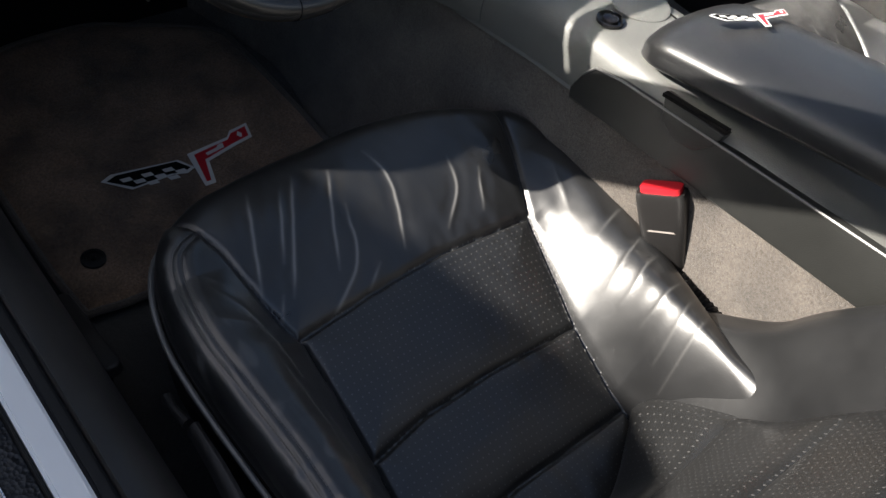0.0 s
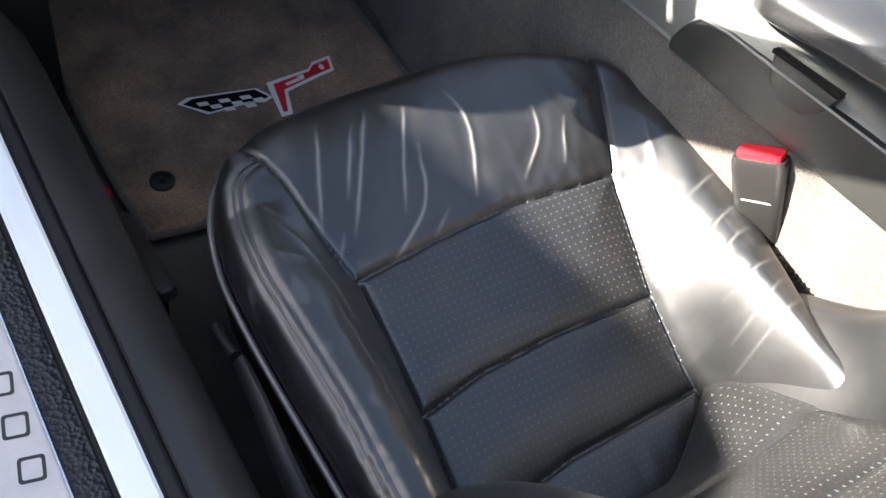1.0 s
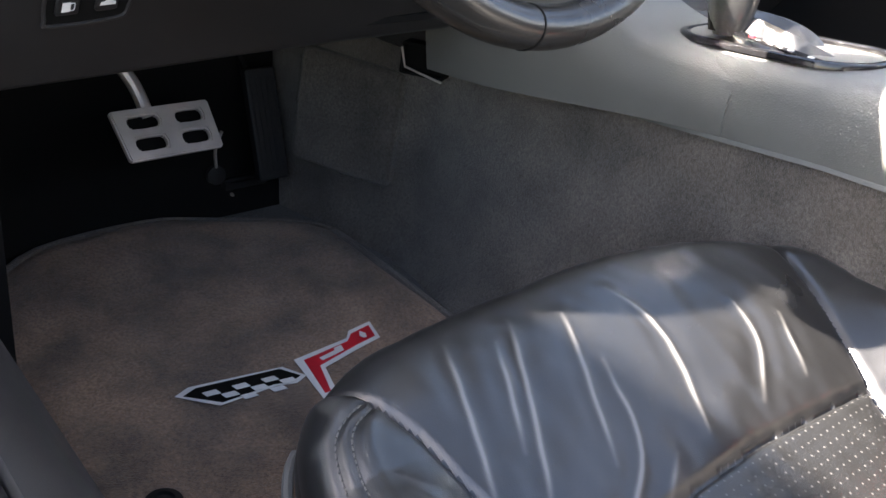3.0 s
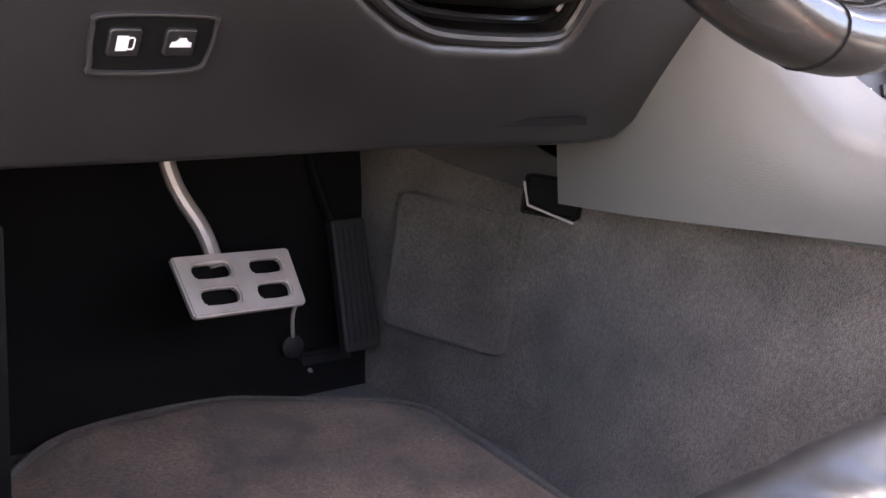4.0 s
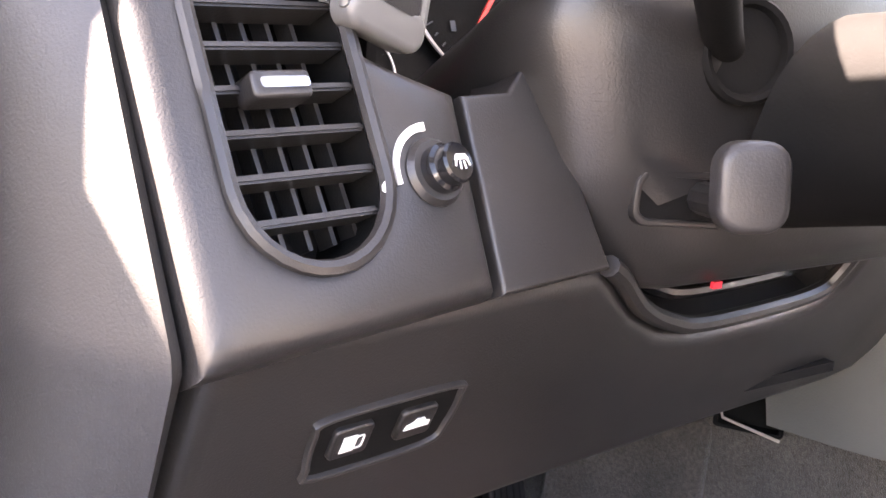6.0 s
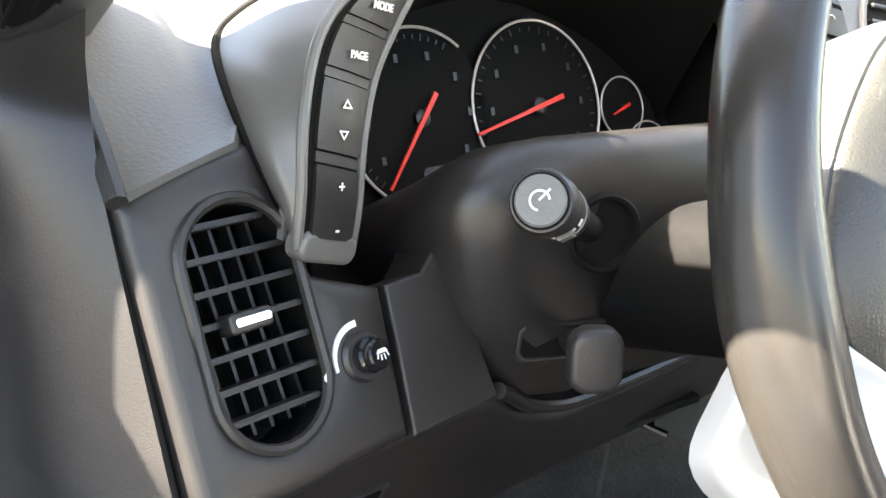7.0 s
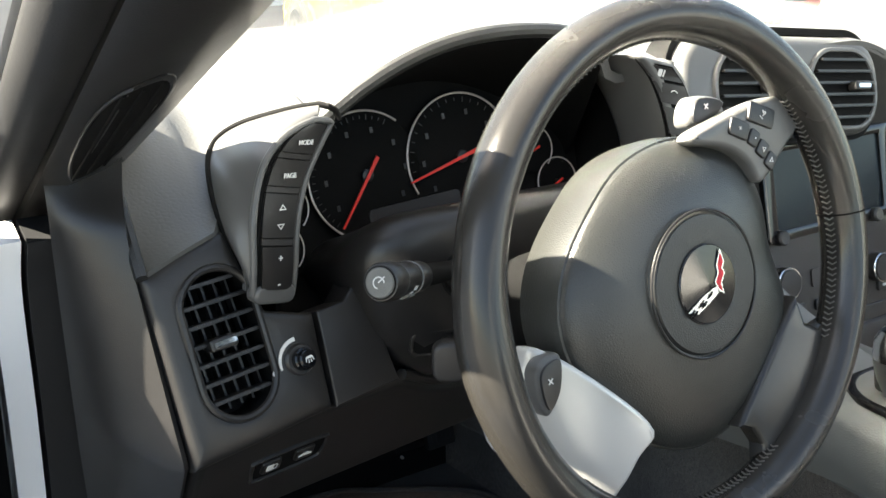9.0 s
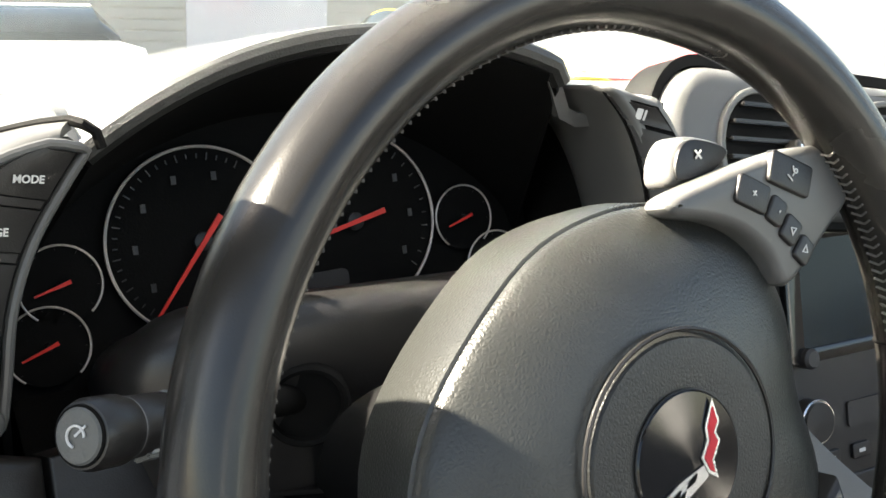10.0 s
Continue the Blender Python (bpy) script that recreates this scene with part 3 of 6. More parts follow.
FOLDS = (((-0.182, -0.07), (-0.160, -0.12), (-0.150, -0.20)), ((-0.195, -0.11), (-0.168, -0.125)), ((-0.165, -0.16), (-0.160, -0.25), (-0.168, -0.33)), ((-0.186, -0.05), (-0.166, -0.075)), ((-0.150, -0.22), (-0.148, -0.31)),
         ((0.262, -0.10), (0.236, -0.165)), ((0.285, -0.20), (0.235, -0.212)), ((0.270, -0.245), (0.215, -0.262)), ((0.262, -0.275), (0.205, -0.29)), ((0.25, -0.32), (0.20, -0.325)), ((0.24, -0.345), (0.19, -0.362)), ((0.235, -0.37), (0.185, -0.385)))


def line_distance(X, Y, pts):
    """How far each place of the plan lies from a line of points, and the nearest place on it."""
    best, near = np.full(X.shape, 9.0), np.zeros(X.shape + (2,))
    for (ax, ay), (bx, by) in zip(pts, pts[1:]):
        lx, ly = bx - ax, by - ay
        t = np.clip(((X - ax) * lx + (Y - ay) * ly) / (lx * lx + ly * ly + 1e-12), 0, 1)
        px, py = ax + t * lx, ay + t * ly
        d = np.hypot(X - px, Y - py)
        m = d < best
        best = np.where(m, d, best)
        near[m] = np.stack([px, py], -1)[m]
    return best, near


def seam_at(seam, Y):
    ys, xs = [p[1] for p in seam[::-1]], [p[0] for p in seam[::-1]]
    return np.interp(Y, ys, xs)


def smooth01(a, b, v):
    t = np.clip((v - a) / (b - a), 0, 1)
    return t * t * (3 - 2 * t)


def soft_noise(X, Y, f, g, seed):
    return np.array([noise.noise((x * f, y * g, seed)) for x, y in zip(X.ravel(), Y.ravel())]).reshape(X.shape)


def cushion(X, Y, fine=True):
    """The cushion's surface over the plan: places, the piece each belongs to (0 front, 1 to 3 inserts, 4 and 5 bolsters) and its wear."""
    edge = [(p.x, p.y) for p in OUTLINE]
    d, near = line_distance(X, Y, edge)
    xl, xr = seam_at(SEAM_L, Y), seam_at(SEAM_R, Y)
    base = np.where(Y > -0.147, 0.2055 + 0.048 * np.sin(np.clip((Y + 0.147) / 0.165, 0, 1) * np.pi / 2), 0.2055 + 0.33 * (Y + 0.147))
    rows = [np.interp(X, [p[0] for p in c], [p[1] for p in c]) for c in CROSS]
    piece = np.where(Y > rows[0], 0, np.where(Y > rows[1], 1, np.where(Y > rows[2], 2, 3)))
    piece = np.where(X < xl, 4, np.where(X > xr, 5, piece))
    side = np.minimum(np.abs(X - xl), np.abs(X - xr)) * 0.93
    cross = np.min([np.abs(Y - r) for r in rows], 0)
    mid = piece < 4
    ds = np.where(mid, np.minimum(side, cross), side)
    puffy = np.where(piece == 0, 0.0055 * (1 - np.exp(-ds / 0.020)), np.where(mid, 0.010 * (1 - np.exp(-ds / 0.020)) - 0.003, 0.004 * (1 - np.exp(-ds / 0.012))))
    ridge = np.where(X < 0.04, 0.247 - 0.055 * np.clip(-Y - 0.12, 0, 1), 0.243 + 0.02 * np.clip(-Y - 0.25, 0, 1) / 0.2)
    rise = np.maximum(0.004, ridge - base)
    t = side / (side + d + 1e-6)
    bol = base + rise * np.sin(np.clip(t / 0.60, 0, 1) * np.pi / 2) ** 1.25
    Z = np.where(mid, base, bol) + puffy
    Z = Z - 0.0035 * np.exp(-(ds / 0.0030) ** 2)
    stitch = line_distance(X, Y, STITCH[0])[0]
    stitch = np.minimum(stitch, line_distance(X, Y, STITCH[1])[0])
    wear = np.zeros(X.shape)
    if fine:
        Z = Z - 0.0016 * np.exp(-(stitch / 0.0018) ** 2) + 0.0010 * np.exp(-((stitch - 0.006) / 0.004) ** 2)
        wob = 0.0022 * soft_noise(X, Y, 45, 45, 3.3)
        for k, c in enumerate(CREASES + FOLDS):
            fold = k >= len(CREASES)
            cd, cn = line_distance(X + wob, Y + wob, [(p.x, p.y) for p in smooth_line([(x, y, 0) for x, y in c], 6)])
            ends = np.minimum(np.hypot(X - c[0][0], Y - c[0][1]), np.hypot(X - c[-1][0], Y - c[-1][1]))
            w = smooth01(0.0, 0.030, ends) + 0.25
            Z = Z + w * (0.0004 * np.exp(-(cd / 0.0020) ** 2) - (0.0005 if fold else 0.0009) * np.exp(-((cd - 0.007) / 0.007) ** 2))
            wear = np.maximum(wear, (0.35 if fold else 1.0) * w * np.exp(-(cd / 0.0016) ** 2))
        n1, n2 = soft_noise(X, Y, 14, 14, 1.7), soft_noise(X, Y, 60, 34, 5.0)
        n3 = soft_noise(X, Y, 26, 90, 9.0)
        Z = Z + 0.0020 * n1 + 0.0007 * n2 + np.where(piece == 4, 0.0016 * n3 * smooth01(-0.12, -0.34, Y), 0) + np.where(piece == 0, 0.0012 * soft_noise(X, Y, 34, 9, 2.0), 0)
        wear = np.maximum(wear, 0.35 * smooth01(0.25, 0.5, n2) * np.exp(-(np.abs(stitch - 0.010) / 0.008) ** 2))
    R = np.where(mid, 0.040, 0.036)
    q = np.clip((R - d) / R, 0, 1)
    a = q * np.pi / 2 * 1.08
    out = (near - np.stack([X, Y], -1)) / (d[..., None] + 1e-6)
    P = np.stack([X, Y], -1) + out * (R * (np.sin(a) - q))[..., None]
    Z = Z - 1.15 * R * (1 - np.cos(a))
    return np.concatenate([P, Z[..., None]], -1), piece, wear


STITCH = [[(x + dx, y + dy) for x, y in ((-0.166, -0.004), (-0.191, -0.026), (-0.2045, -0.072), (-0.2095, -0.124), (-0.2065, -0.193), (-0.2035, -0.269), (-0.2035, -0.35), (-0.2045, -0.46))] for dx, dy in ((0.0, 0.0), (0.0055, -0.002))]
STITCH = [[(p.x, p.y) for p in smooth_line([(x, y, 0) for x, y in line], 8)] for line in STITCH]


def cushion_parts(seat):
    """Cuts the cushion's surface into its leather pieces."""
    n, h = 1, 0.0017
    xs, ys = np.arange(-0.2325, 0.3225, h), np.arange(-0.468, 0.0715, h)
    X, Y = np.meshgrid(xs, ys, indexing="ij")
    edge = np.array([(p.x, p.y) for p in OUTLINE])
    inside = np.zeros(X.shape, bool)
    for (ax, ay), (bx, by) in zip(edge, np.roll(edge, -1, 0)):
        if ay != by:
            inside ^= ((ay > Y) != (by > Y)) & (X < (bx - ax) * (Y - ay) / (by - ay) + ax)
    P, piece, wear = cushion(X, Y)
    base = BASE[seat.name]
    quad_in = inside[:-1, :-1] & inside[1:, :-1] & inside[1:, 1:] & inside[:-1, 1:]
    ids = np.arange(X.size).reshape(X.shape)
    names = (("front_panel", LEATHER, "creased black leather panel"), ("insert_panel", PERFORATED, "perforated black leather panel"), ("insert_panel", PERFORATED, "perforated black leather panel"),
             ("insert_panel", PERFORATED, "perforated black leather panel"), ("bolster", LEATHER, "padded black leather side bolster"), ("bolster", LEATHER, "padded black leather side bolster"))
    made = []
    for k, (nm, mat, lab) in enumerate(names):
        m = quad_in & (piece[:-1, :-1] == k)
        i, j = np.nonzero(m)
        quads = np.stack([ids[i, j], ids[i + 1, j], ids[i + 1, j + 1], ids[i, j + 1]], -1)
        used, back = np.unique(quads, return_inverse=True)
        co = P.reshape(-1, 3)[used] - np.array(base)
        me = bpy.data.meshes.new(nm)
        me.from_pydata(co.tolist(), [], back.reshape(-1, 4).tolist())
        me.shade_smooth()
        at = me.attributes.new("wear", "FLOAT", "POINT")
        at.data.foreach_set("value", wear.ravel()[used].astype(np.float32))
        uv = me.uv_layers.new(name="UVMap")
        place = np.stack([X, Y], -1).reshape(-1, 2)[used][back.ravel()] * 128
        uv.data.foreach_set("uv", place.astype(np.float32).ravel())
        me.materials.append(mat)
        ob = new(nm, me)
        ob.parent = seat
        made.append(tagged(ob, lab))
    return made


def puff(u, v, e=0.05, h=0.006):
    d = min(u, 1 - u, v, 1 - v)
    return h * (1 - math.exp(-d / e)) - h * 0.4


def back_point(x, h):
    """A point of the backrest's front, h metres up along it."""
    y = -0.462 - 0.44 * h
    z = 0.135 + 0.90 * h
    k = abs(x - SEAT_X) / 0.25
    fwd = 0.082 * step(0.52, 0.86, k) * (1 - 0.45 * step(0.16, 0.5, h)) - 0.05 * step(0.93, 1.08, k)
    fwd += 0.075 * step(0.05, 0.6, (x - SEAT_X) / 0.25) * (1 - step(-0.02, 0.16, h))
    side = 1 - 0.10 * step(0.42, 0.62, h)
    return Vector((SEAT_X + (x - SEAT_X) * side, y + fwd * 0.93 + 0.012 * math.sin(min(1, h / 0.3) * math.pi), z + fwd * 0.30))


def build_seat():
    s = thing("bucket_seat", (SEAT_X, -0.2, -0.01), "black leather bucket seat with perforated centre and creased front", "seat", "front seats")
    made = cushion_parts(s)
    for line in STITCH:
        dense = [(p.x, p.y) for p in smooth_line([(x, y, 0) for x, y in line], 4)]
        L = np.array(dense)
        run = np.concatenate([[0], np.cumsum(np.hypot(*np.diff(L, axis=0).T))])
        marks = np.arange(0.004, run[-1], 0.0042)
        A, B = [np.stack([np.interp(marks + o, run, L[:, 0]), np.interp(marks + o, run, L[:, 1])], -1) for o in (0.0, 0.0028)]
        pa, pb = cushion(A[:, 0], A[:, 1])[0], cushion(B[:, 0], B[:, 1])[0]
        tagged(part("stitching", join(*[tube([Vector(p) + Vector((0, 0, 0.0007)), Vector(q) + Vector((0, 0, 0.0007))], 0.0006, 5) for p, q in zip(pa, pb)]), THREAD, made[4]), kind="stuff")
    rim = OUTLINE[::2]
    top = cushion(np.array([p.x for p in rim]), np.array([p.y for p in rim]), False)[0]
    way = []
    for k in range(len(rim)):
        t = (rim[min(k + 1, len(rim) - 1)] - rim[max(k - 1, 0)]).normalized()
        way.append(Vector((-t.y, t.x, 0)))

    def skirt(a, b, bulge):
        return lambda u, v: (Vector(top[int(round(u * (len(rim) - 1)))]) + way[int(round(u * (len(rim) - 1)))] * (-0.001 + bulge * math.sin(v * math.pi) - 0.004 * v
                             + 0.0022 * noise.noise((u * 60, v * 3, 4)) * step(0.3, 0.1, u)) + Vector((0, 0, mixv(a, b, v))))
    part("side_skirt", sheet(skirt(0.010, -0.020, 0.004), len(rim) - 1, 8, 0.003), LEATHER, s, "puckered black leather skirt")
    part("side_shell", sheet(skirt(-0.016, -0.105, 0.002), len(rim) - 1, 8, 0.003), CHARCOAL, s, "dark plastic seat shell")
    part("trim_edge", tube([Vector(p) + n * 0.0045 + Vector((0, 0, -0.016)) for p, n in zip(top, way)], 0.0036, 8), SILVER, s, "thin grey plastic edge strip")
    part("base", prism(rrect(0.46, 0.44, 0.05), axes((SEAT_X, -0.215, 0.115), (1, 0, 0), (0, 1, 0)), 0.10, 0.01), BLACK, s)
    for side in (-1, 1):
        part("rail", block(SEAT_X + side * 0.19, -0.2, 0.005, 0.035, 0.50, 0.03, 0.004), BLACK, s)
    # backrest
    for side in (-1, 1):
        fb = lambda u, v, side=side: back_point(SEAT_X + side * mixv(0.135, 0.262, v), -0.085 + 0.665 * u) + Vector((0, 0.006 * math.sin(u * math.pi), puff(u, v, 0.04, 0.006)))
        bb = part("back_bolster", sheet(fb, 50, 30, 0.03), LEATHER, s, "padded black leather backrest bolster")
        part("piping", tube([fb(k / 30, 0.02) + Vector((0, 0.002, 0.002)) for k in range(31)], 0.002, 6), LEATHER, bb)
    for h0, h1 in ((0.0, 0.10), (0.104, 0.24), (0.244, 0.38), (0.384, 0.56)):
        fi = lambda u, v, h0=h0, h1=h1: back_point(SEAT_X + mixv(-0.134, 0.134, u), mixv(h0, h1, v)) + Vector((0, puff(u, v, 0.06, 0.012), 0))
        part("back_insert", sheet(fi, 44, 22, 0.02, uv=lambda u, v, a=h0, b=h1: (u * 34, (b - a) * v * 128)), PERFORATED, s, "perforated black leather panel")
    part("back_shell", loft([[Vector((SEAT_X + a * w, -0.535 - 0.44 * h + b, 0.13 + 0.90 * h)) for a, b in oval(1, 0.05, 24)] for h, w in ((0, 0.235), (0.2, 0.25), (0.4, 0.24), (0.56, 0.19), (0.66, 0.13), (0.72, 0.11))]), LEATHER, s, "black leather backrest shell")
    return s


driver_seat = build_seat()
copy_thing(driver_seat, CAR @ Matrix.Translation((0.74 - 0.0, -0.24, -0.01)))
tagged(bpy.data.objects["bucket_seat.001"], "black leather passenger bucket seat beyond the console") if "bucket_seat.001" in bpy.data.objects else None

lever = thing("recline_lever", (-0.252, -0.19, 0.16), "dark plastic recline lever beside the seat cushion", "lever")
part("arm", tube(smooth_line([(-0.249, -0.155, 0.166), (-0.253, -0.21, 0.172), (-0.258, -0.27, 0.170), (-0.256, -0.33, 0.150)], 6), lambda t: 0.008 + 0.005 * t, 10, flat=0.6), PLASTIC, lever)
part("toggle", tube(smooth_line([(-0.2515, -0.108, 0.157), (-0.2535, -0.125, 0.163), (-0.2515, -0.150, 0.167)], 5), lambda t: 0.0065 - 0.002 * math.sin(t * math.pi), 10), PLASTIC, lever, "small grey seat adjuster toggle")
part("pivot", turned([(0.012, -0.006), (0.012, 0.003), (0.009, 0.005)], axes((-0.246, -0.30, 0.155), (0, 1, 0), (0, 0, 1))), BLACK, lever)

track = thing("floor_lever", (-0.272, 0.04, 0.09), "dark grey plastic release lever beside the sill", "lever")
part("handle", prism(rrect(0.022, 0.135, 0.009), axes((-0.270, 0.045, 0.108), (1, 0.03, 0.12), (0.02, 1, -0.15)), 0.016, 0.004), PLASTIC, track)
part("bracket", block(-0.270, 0.02, 0.045, 0.014, 0.05, 0.09, 0.003), BLACK, track)
red_tab = thing("red_tab", (-0.262, 0.205, 0.02), "small faded red tab beside the floor mat", "tab")
part("tab", block(-0.262, 0.205, 0.022, 0.010, 0.016, 0.02, 0.003), RED_INK, red_tab)

# belt buckle
buckle = thing("belt_buckle", (0.288, -0.31, 0.20), "black belt buckle with red release button on a ribbed stalk", "seat belt buckle")
bu = Vector((-0.10, 0.36, 0.70)).normalized()
Mb = axes((0.287, -0.257, 0.2675), (0.35, -0.80, 0.42), bu)
part("housing", loft([[Mb @ Vector((x * w, h, y * d)) for x, y in rrect(1, 1, 0.22, 4)] for h, w, d in ((-0.062, 0.030, 0.020), (-0.048, 0.045, 0.025), (0.0, 0.054, 0.028), (0.040, 0.057, 0.028), (0.046, 0.054, 0.025))]), CHARCOAL, buckle, "black plastic buckle housing")
part("button", loft([[Mb @ Vector((x * 0.046, h, y * 0.020)) for x, y in rrect(1, 1, 0.2, 4)] for h in (0.044, 0.050, 0.0525)]), RED_PLASTIC, buckle, "red release button")
part("seam", loft([[Mb @ Vector((x * (w + 0.0012), h, y * (d + 0.0012))) for x, y in rrect(1, 1, 0.22, 4)] for h, w, d in ((-0.0015, 0.0485, 0.027), (0.0005, 0.0490, 0.027))]), STEEL, buckle, "pale seam line")
s0 = Mb @ Vector((0.0, -0.052, 0.0))
sl = smooth_line([s0, Vector((0.293, -0.328, 0.215)), Vector((0.286, -0.360, 0.214)), Vector((0.273, -0.396, 0.210))], 20)
part("sleeve", tube(sl, lambda t: 0.0100 + 0.0018 * math.sin(t * 2 * math.pi * 15), 12), CHARCOAL, buckle, "ribbed black sleeve")

# ---- floor mat ----
mat_thing = thing("floor_mat", (0, 0.38, -0.01), "worn taupe carpet floor mat with woven flag emblem", "floor mat")
MAT_EDGE = ((-0.236, 0.16), (-0.243, 0.34), (-0.232, 0.555), (-0.205, 0.605), (-0.135, 0.664), (0.0, 0.674), (0.075, 0.646), (0.188, 0.582), (0.207, 0.50), (0.207, 0.20), (0.19, 0.145), (-0.12, 0.132), (-0.215, 0.137))
edge = smooth_line([(x, y, 0.004) for x, y in MAT_EDGE], 4, True)


def pile_surface():
    bm = bmesh.new()
    cx, cy = -0.01, 0.40
    rings, n = 26, len(edge)
    rows = []
    for k in range(rings + 1):
        f = 1 - k / (rings + 0.5)
        rows.append([bm.verts.new((cx + (p.x - cx) * f, cy + (p.y - cy) * f, 0.004 + 0.0035 * noise.noise((p.x * f * 22, p.y * f * 22, 2)) + 0.006 * step(0, 0.06, 1 - f))) for p in edge])
    for a, b in zip(rows, rows[1:]):
        for i in range(n):
            bm.faces.new((a[i], a[(i + 1) % n], b[(i + 1) % n], b[i]))
    bm.faces.new(rows[-1])
    return bm


part("carpet_face", pile_surface(), MAT_PILE, mat_thing, "taupe carpet pile")
part("binding", tube(edge, 0.0055, 8, True), TUNNEL_PILE, mat_thing, "grey bound edge")
part("clip", turned([(0.016, 0), (0.016, 0.004), (0.010, 0.006), (0.009, 0.003), (0.004, 0.003), (0.003, 0.007)], axes((-0.19, 0.212, 0.009), (1, 0, 0), (0, 1, 0)), 20), RUBBER, mat_thing, "black mat retaining clip")


def emblem(M, s, parent, raised=0.0006, rim=WHITE_INK, dark=BLACK, name="emblem"):
    """Crossed racing flags, drawn as plain shapes: a chequered one and a red one, on a pale ground. M's plane, s metres across."""
    def plate(pts, z, mat, nm):
        return part(nm, prism([(x * s, y * s) for x, y in pts], M @ Matrix.Translation((0, 0, z)), raised), mat, parent)
    check = [(-0.53, 0.10), (-0.46, 0.13), (-0.06, 0.07), (0.0, -0.03), (-0.06, -0.055), (-0.14, -0.03), (-0.40, -0.035)]
    red = [(0.01, 0.09), (0.30, 0.12), (0.34, 0.165), (0.47, 0.185), (0.44, 0.055), (0.31, 0.03), (0.10, -0.02), (0.05, -0.20), (-0.02, -0.20)]
    plate(check, raised, rim, name + "_ground")
    plate(red, raised, rim, name + "_ground")

    def inset(pts, k):
        cx, cy = sum(p[0] for p in pts) / len(pts), sum(p[1] for p in pts) / len(pts)
        return [(cx + (x - cx) * k, cy + (y - cy) * (k - 0.10)) for x, y in pts]
    plate(inset(check, 0.90), raised * 2, dark, name + "_flag")
    plate([(0.045, 0.065), (0.29, 0.095), (0.335, 0.138), (0.445, 0.158), (0.425, 0.075), (0.30, 0.052), (0.085, 0.0), (0.032, -0.17), (0.005, -0.17)], raised * 2, RED_INK, name + "_flag")
    for r in range(3):
        for c in range(6):
            if (r + c) % 2 == 0:
                x, y = -0.43 + 0.062 * c, 0.066 - 0.036 * r - 0.008 * c
                if c > 0 or r < 2:
                    plate([(x, y), (x + 0.058, y - 0.006), (x + 0.066, y - 0.036), (x + 0.008, y - 0.030)], raised * 3, rim, name + "_check")
    plate([(0.11, 0.045), (0.20, 0.062), (0.205, 0.077), (0.245, 0.082), (0.238, 0.045), (0.19, 0.036), (0.115, 0.024)], raised * 3, rim, name + "_mark")
    plate([(0.36, 0.105), (0.38, 0.135), (0.395, 0.108), (0.385, 0.082), (0.37, 0.082)], raised * 3, rim, name + "_mark")


emblem(axes((0.0033, 0.3075, 0.0115), (1, -0.015, 0), (0.015, 1, 0)), 0.2376, mat_thing)

# ---- pedals and footwell ----
brake = thing("brake_pedal", (0.0, 0.63, 0.12), "bare metal brake pedal with four slots", "pedal")
Mbk = axes((0.002, 0.606, 0.156), (0.99, 0.13, -0.06), (0.03, 0.68, 0.73))


def brake_pad():
    bm = bmesh.new()
    xs = [-0.062, -0.046, -0.010, 0.012, 0.046, 0.060]
    ys = [-0.031, -0.020, -0.005, 0.006, 0.020, 0.030]
    g = [[bm.verts.new((x * (1 + 0.9 * (y + 0.03) * (1.6 if x < 0 else 0.2)), y, 0)) for y in ys] for x in xs]
    for i in range(5):
        for j in range(5):
            if not (i in (1, 3) and j in (1, 3)):
                bm.faces.new((g[i][j], g[i + 1][j], g[i + 1][j + 1], g[i][j + 1]))
    bmesh.ops.subdivide_edges(bm, edges=list(bm.edges), cuts=1, use_grid_fill=True)
    bmesh.ops.smooth_vert(bm, verts=[v for v in bm.verts if v.is_boundary], factor=0.35, use_axis_x=True, use_axis_y=True, use_axis_z=True)
    bm.normal_update()
    bmesh.ops.solidify(bm, geom=list(bm.faces), thickness=-0.008)
    bmesh.ops.bevel(bm, geom=[e for e in bm.edges if e.calc_face_angle(0) > 1.0], offset=0.0018, segments=2, affect="EDGES", clamp_overlap=True)
    bmesh.ops.transform(bm, matrix=Mbk, verts=bm.verts)
    return bm


part("pad", brake_pad(), STEEL, brake, "bare metal pad with four slots")
part("backing", prism(rrect(0.108, 0.050, 0.008), Mbk @ Matrix.Translation((0, 0, -0.010)), 0.008), BLACK, brake)
part("arm", tube(smooth_line([(-0.011, 0.629, 0.166), (-0.018, 0.650, 0.198), (-0.041, 0.676, 0.25), (-0.056, 0.71, 0.36)], 6), 0.0095, 10, flat=0.8), STEEL, brake, "bare metal pedal arm")

accel = thing("accelerator_pedal", (0.16, 0.68, 0.03), "long black rubber accelerator pedal", "pedal")
Ma = axes((0.170, 0.671, 0.114), (1, 0.02, 0), (0.0, 0.34, 0.94))
part("pad", prism(rrect(0.044, 0.146, 0.004), Ma, 0.012, 0.003), RUBBER, accel)
for k in range(5):
    part("rib", block(-0.015 + 0.0075 * k, 0, 0.0008, 0.0035, 0.124, 0.002, 0.0006, Ma), RUBBER, accel)
part("arm", tube([(0.165, 0.70, 0.15), (0.15, 0.74, 0.22), (0.13, 0.78, 0.34)], 0.006, 8), BLACK, accel)
rod = thing("pedal_linkage", (0.12, 0.70, 0.0), "black pedal bracket with thin metal rods", "bracket")
part("rod", tube(smooth_line([(0.114, 0.69, 0.105), (0.108, 0.695, 0.08), (0.112, 0.70, 0.05)], 5), 0.0022, 6), STEEL, rod)
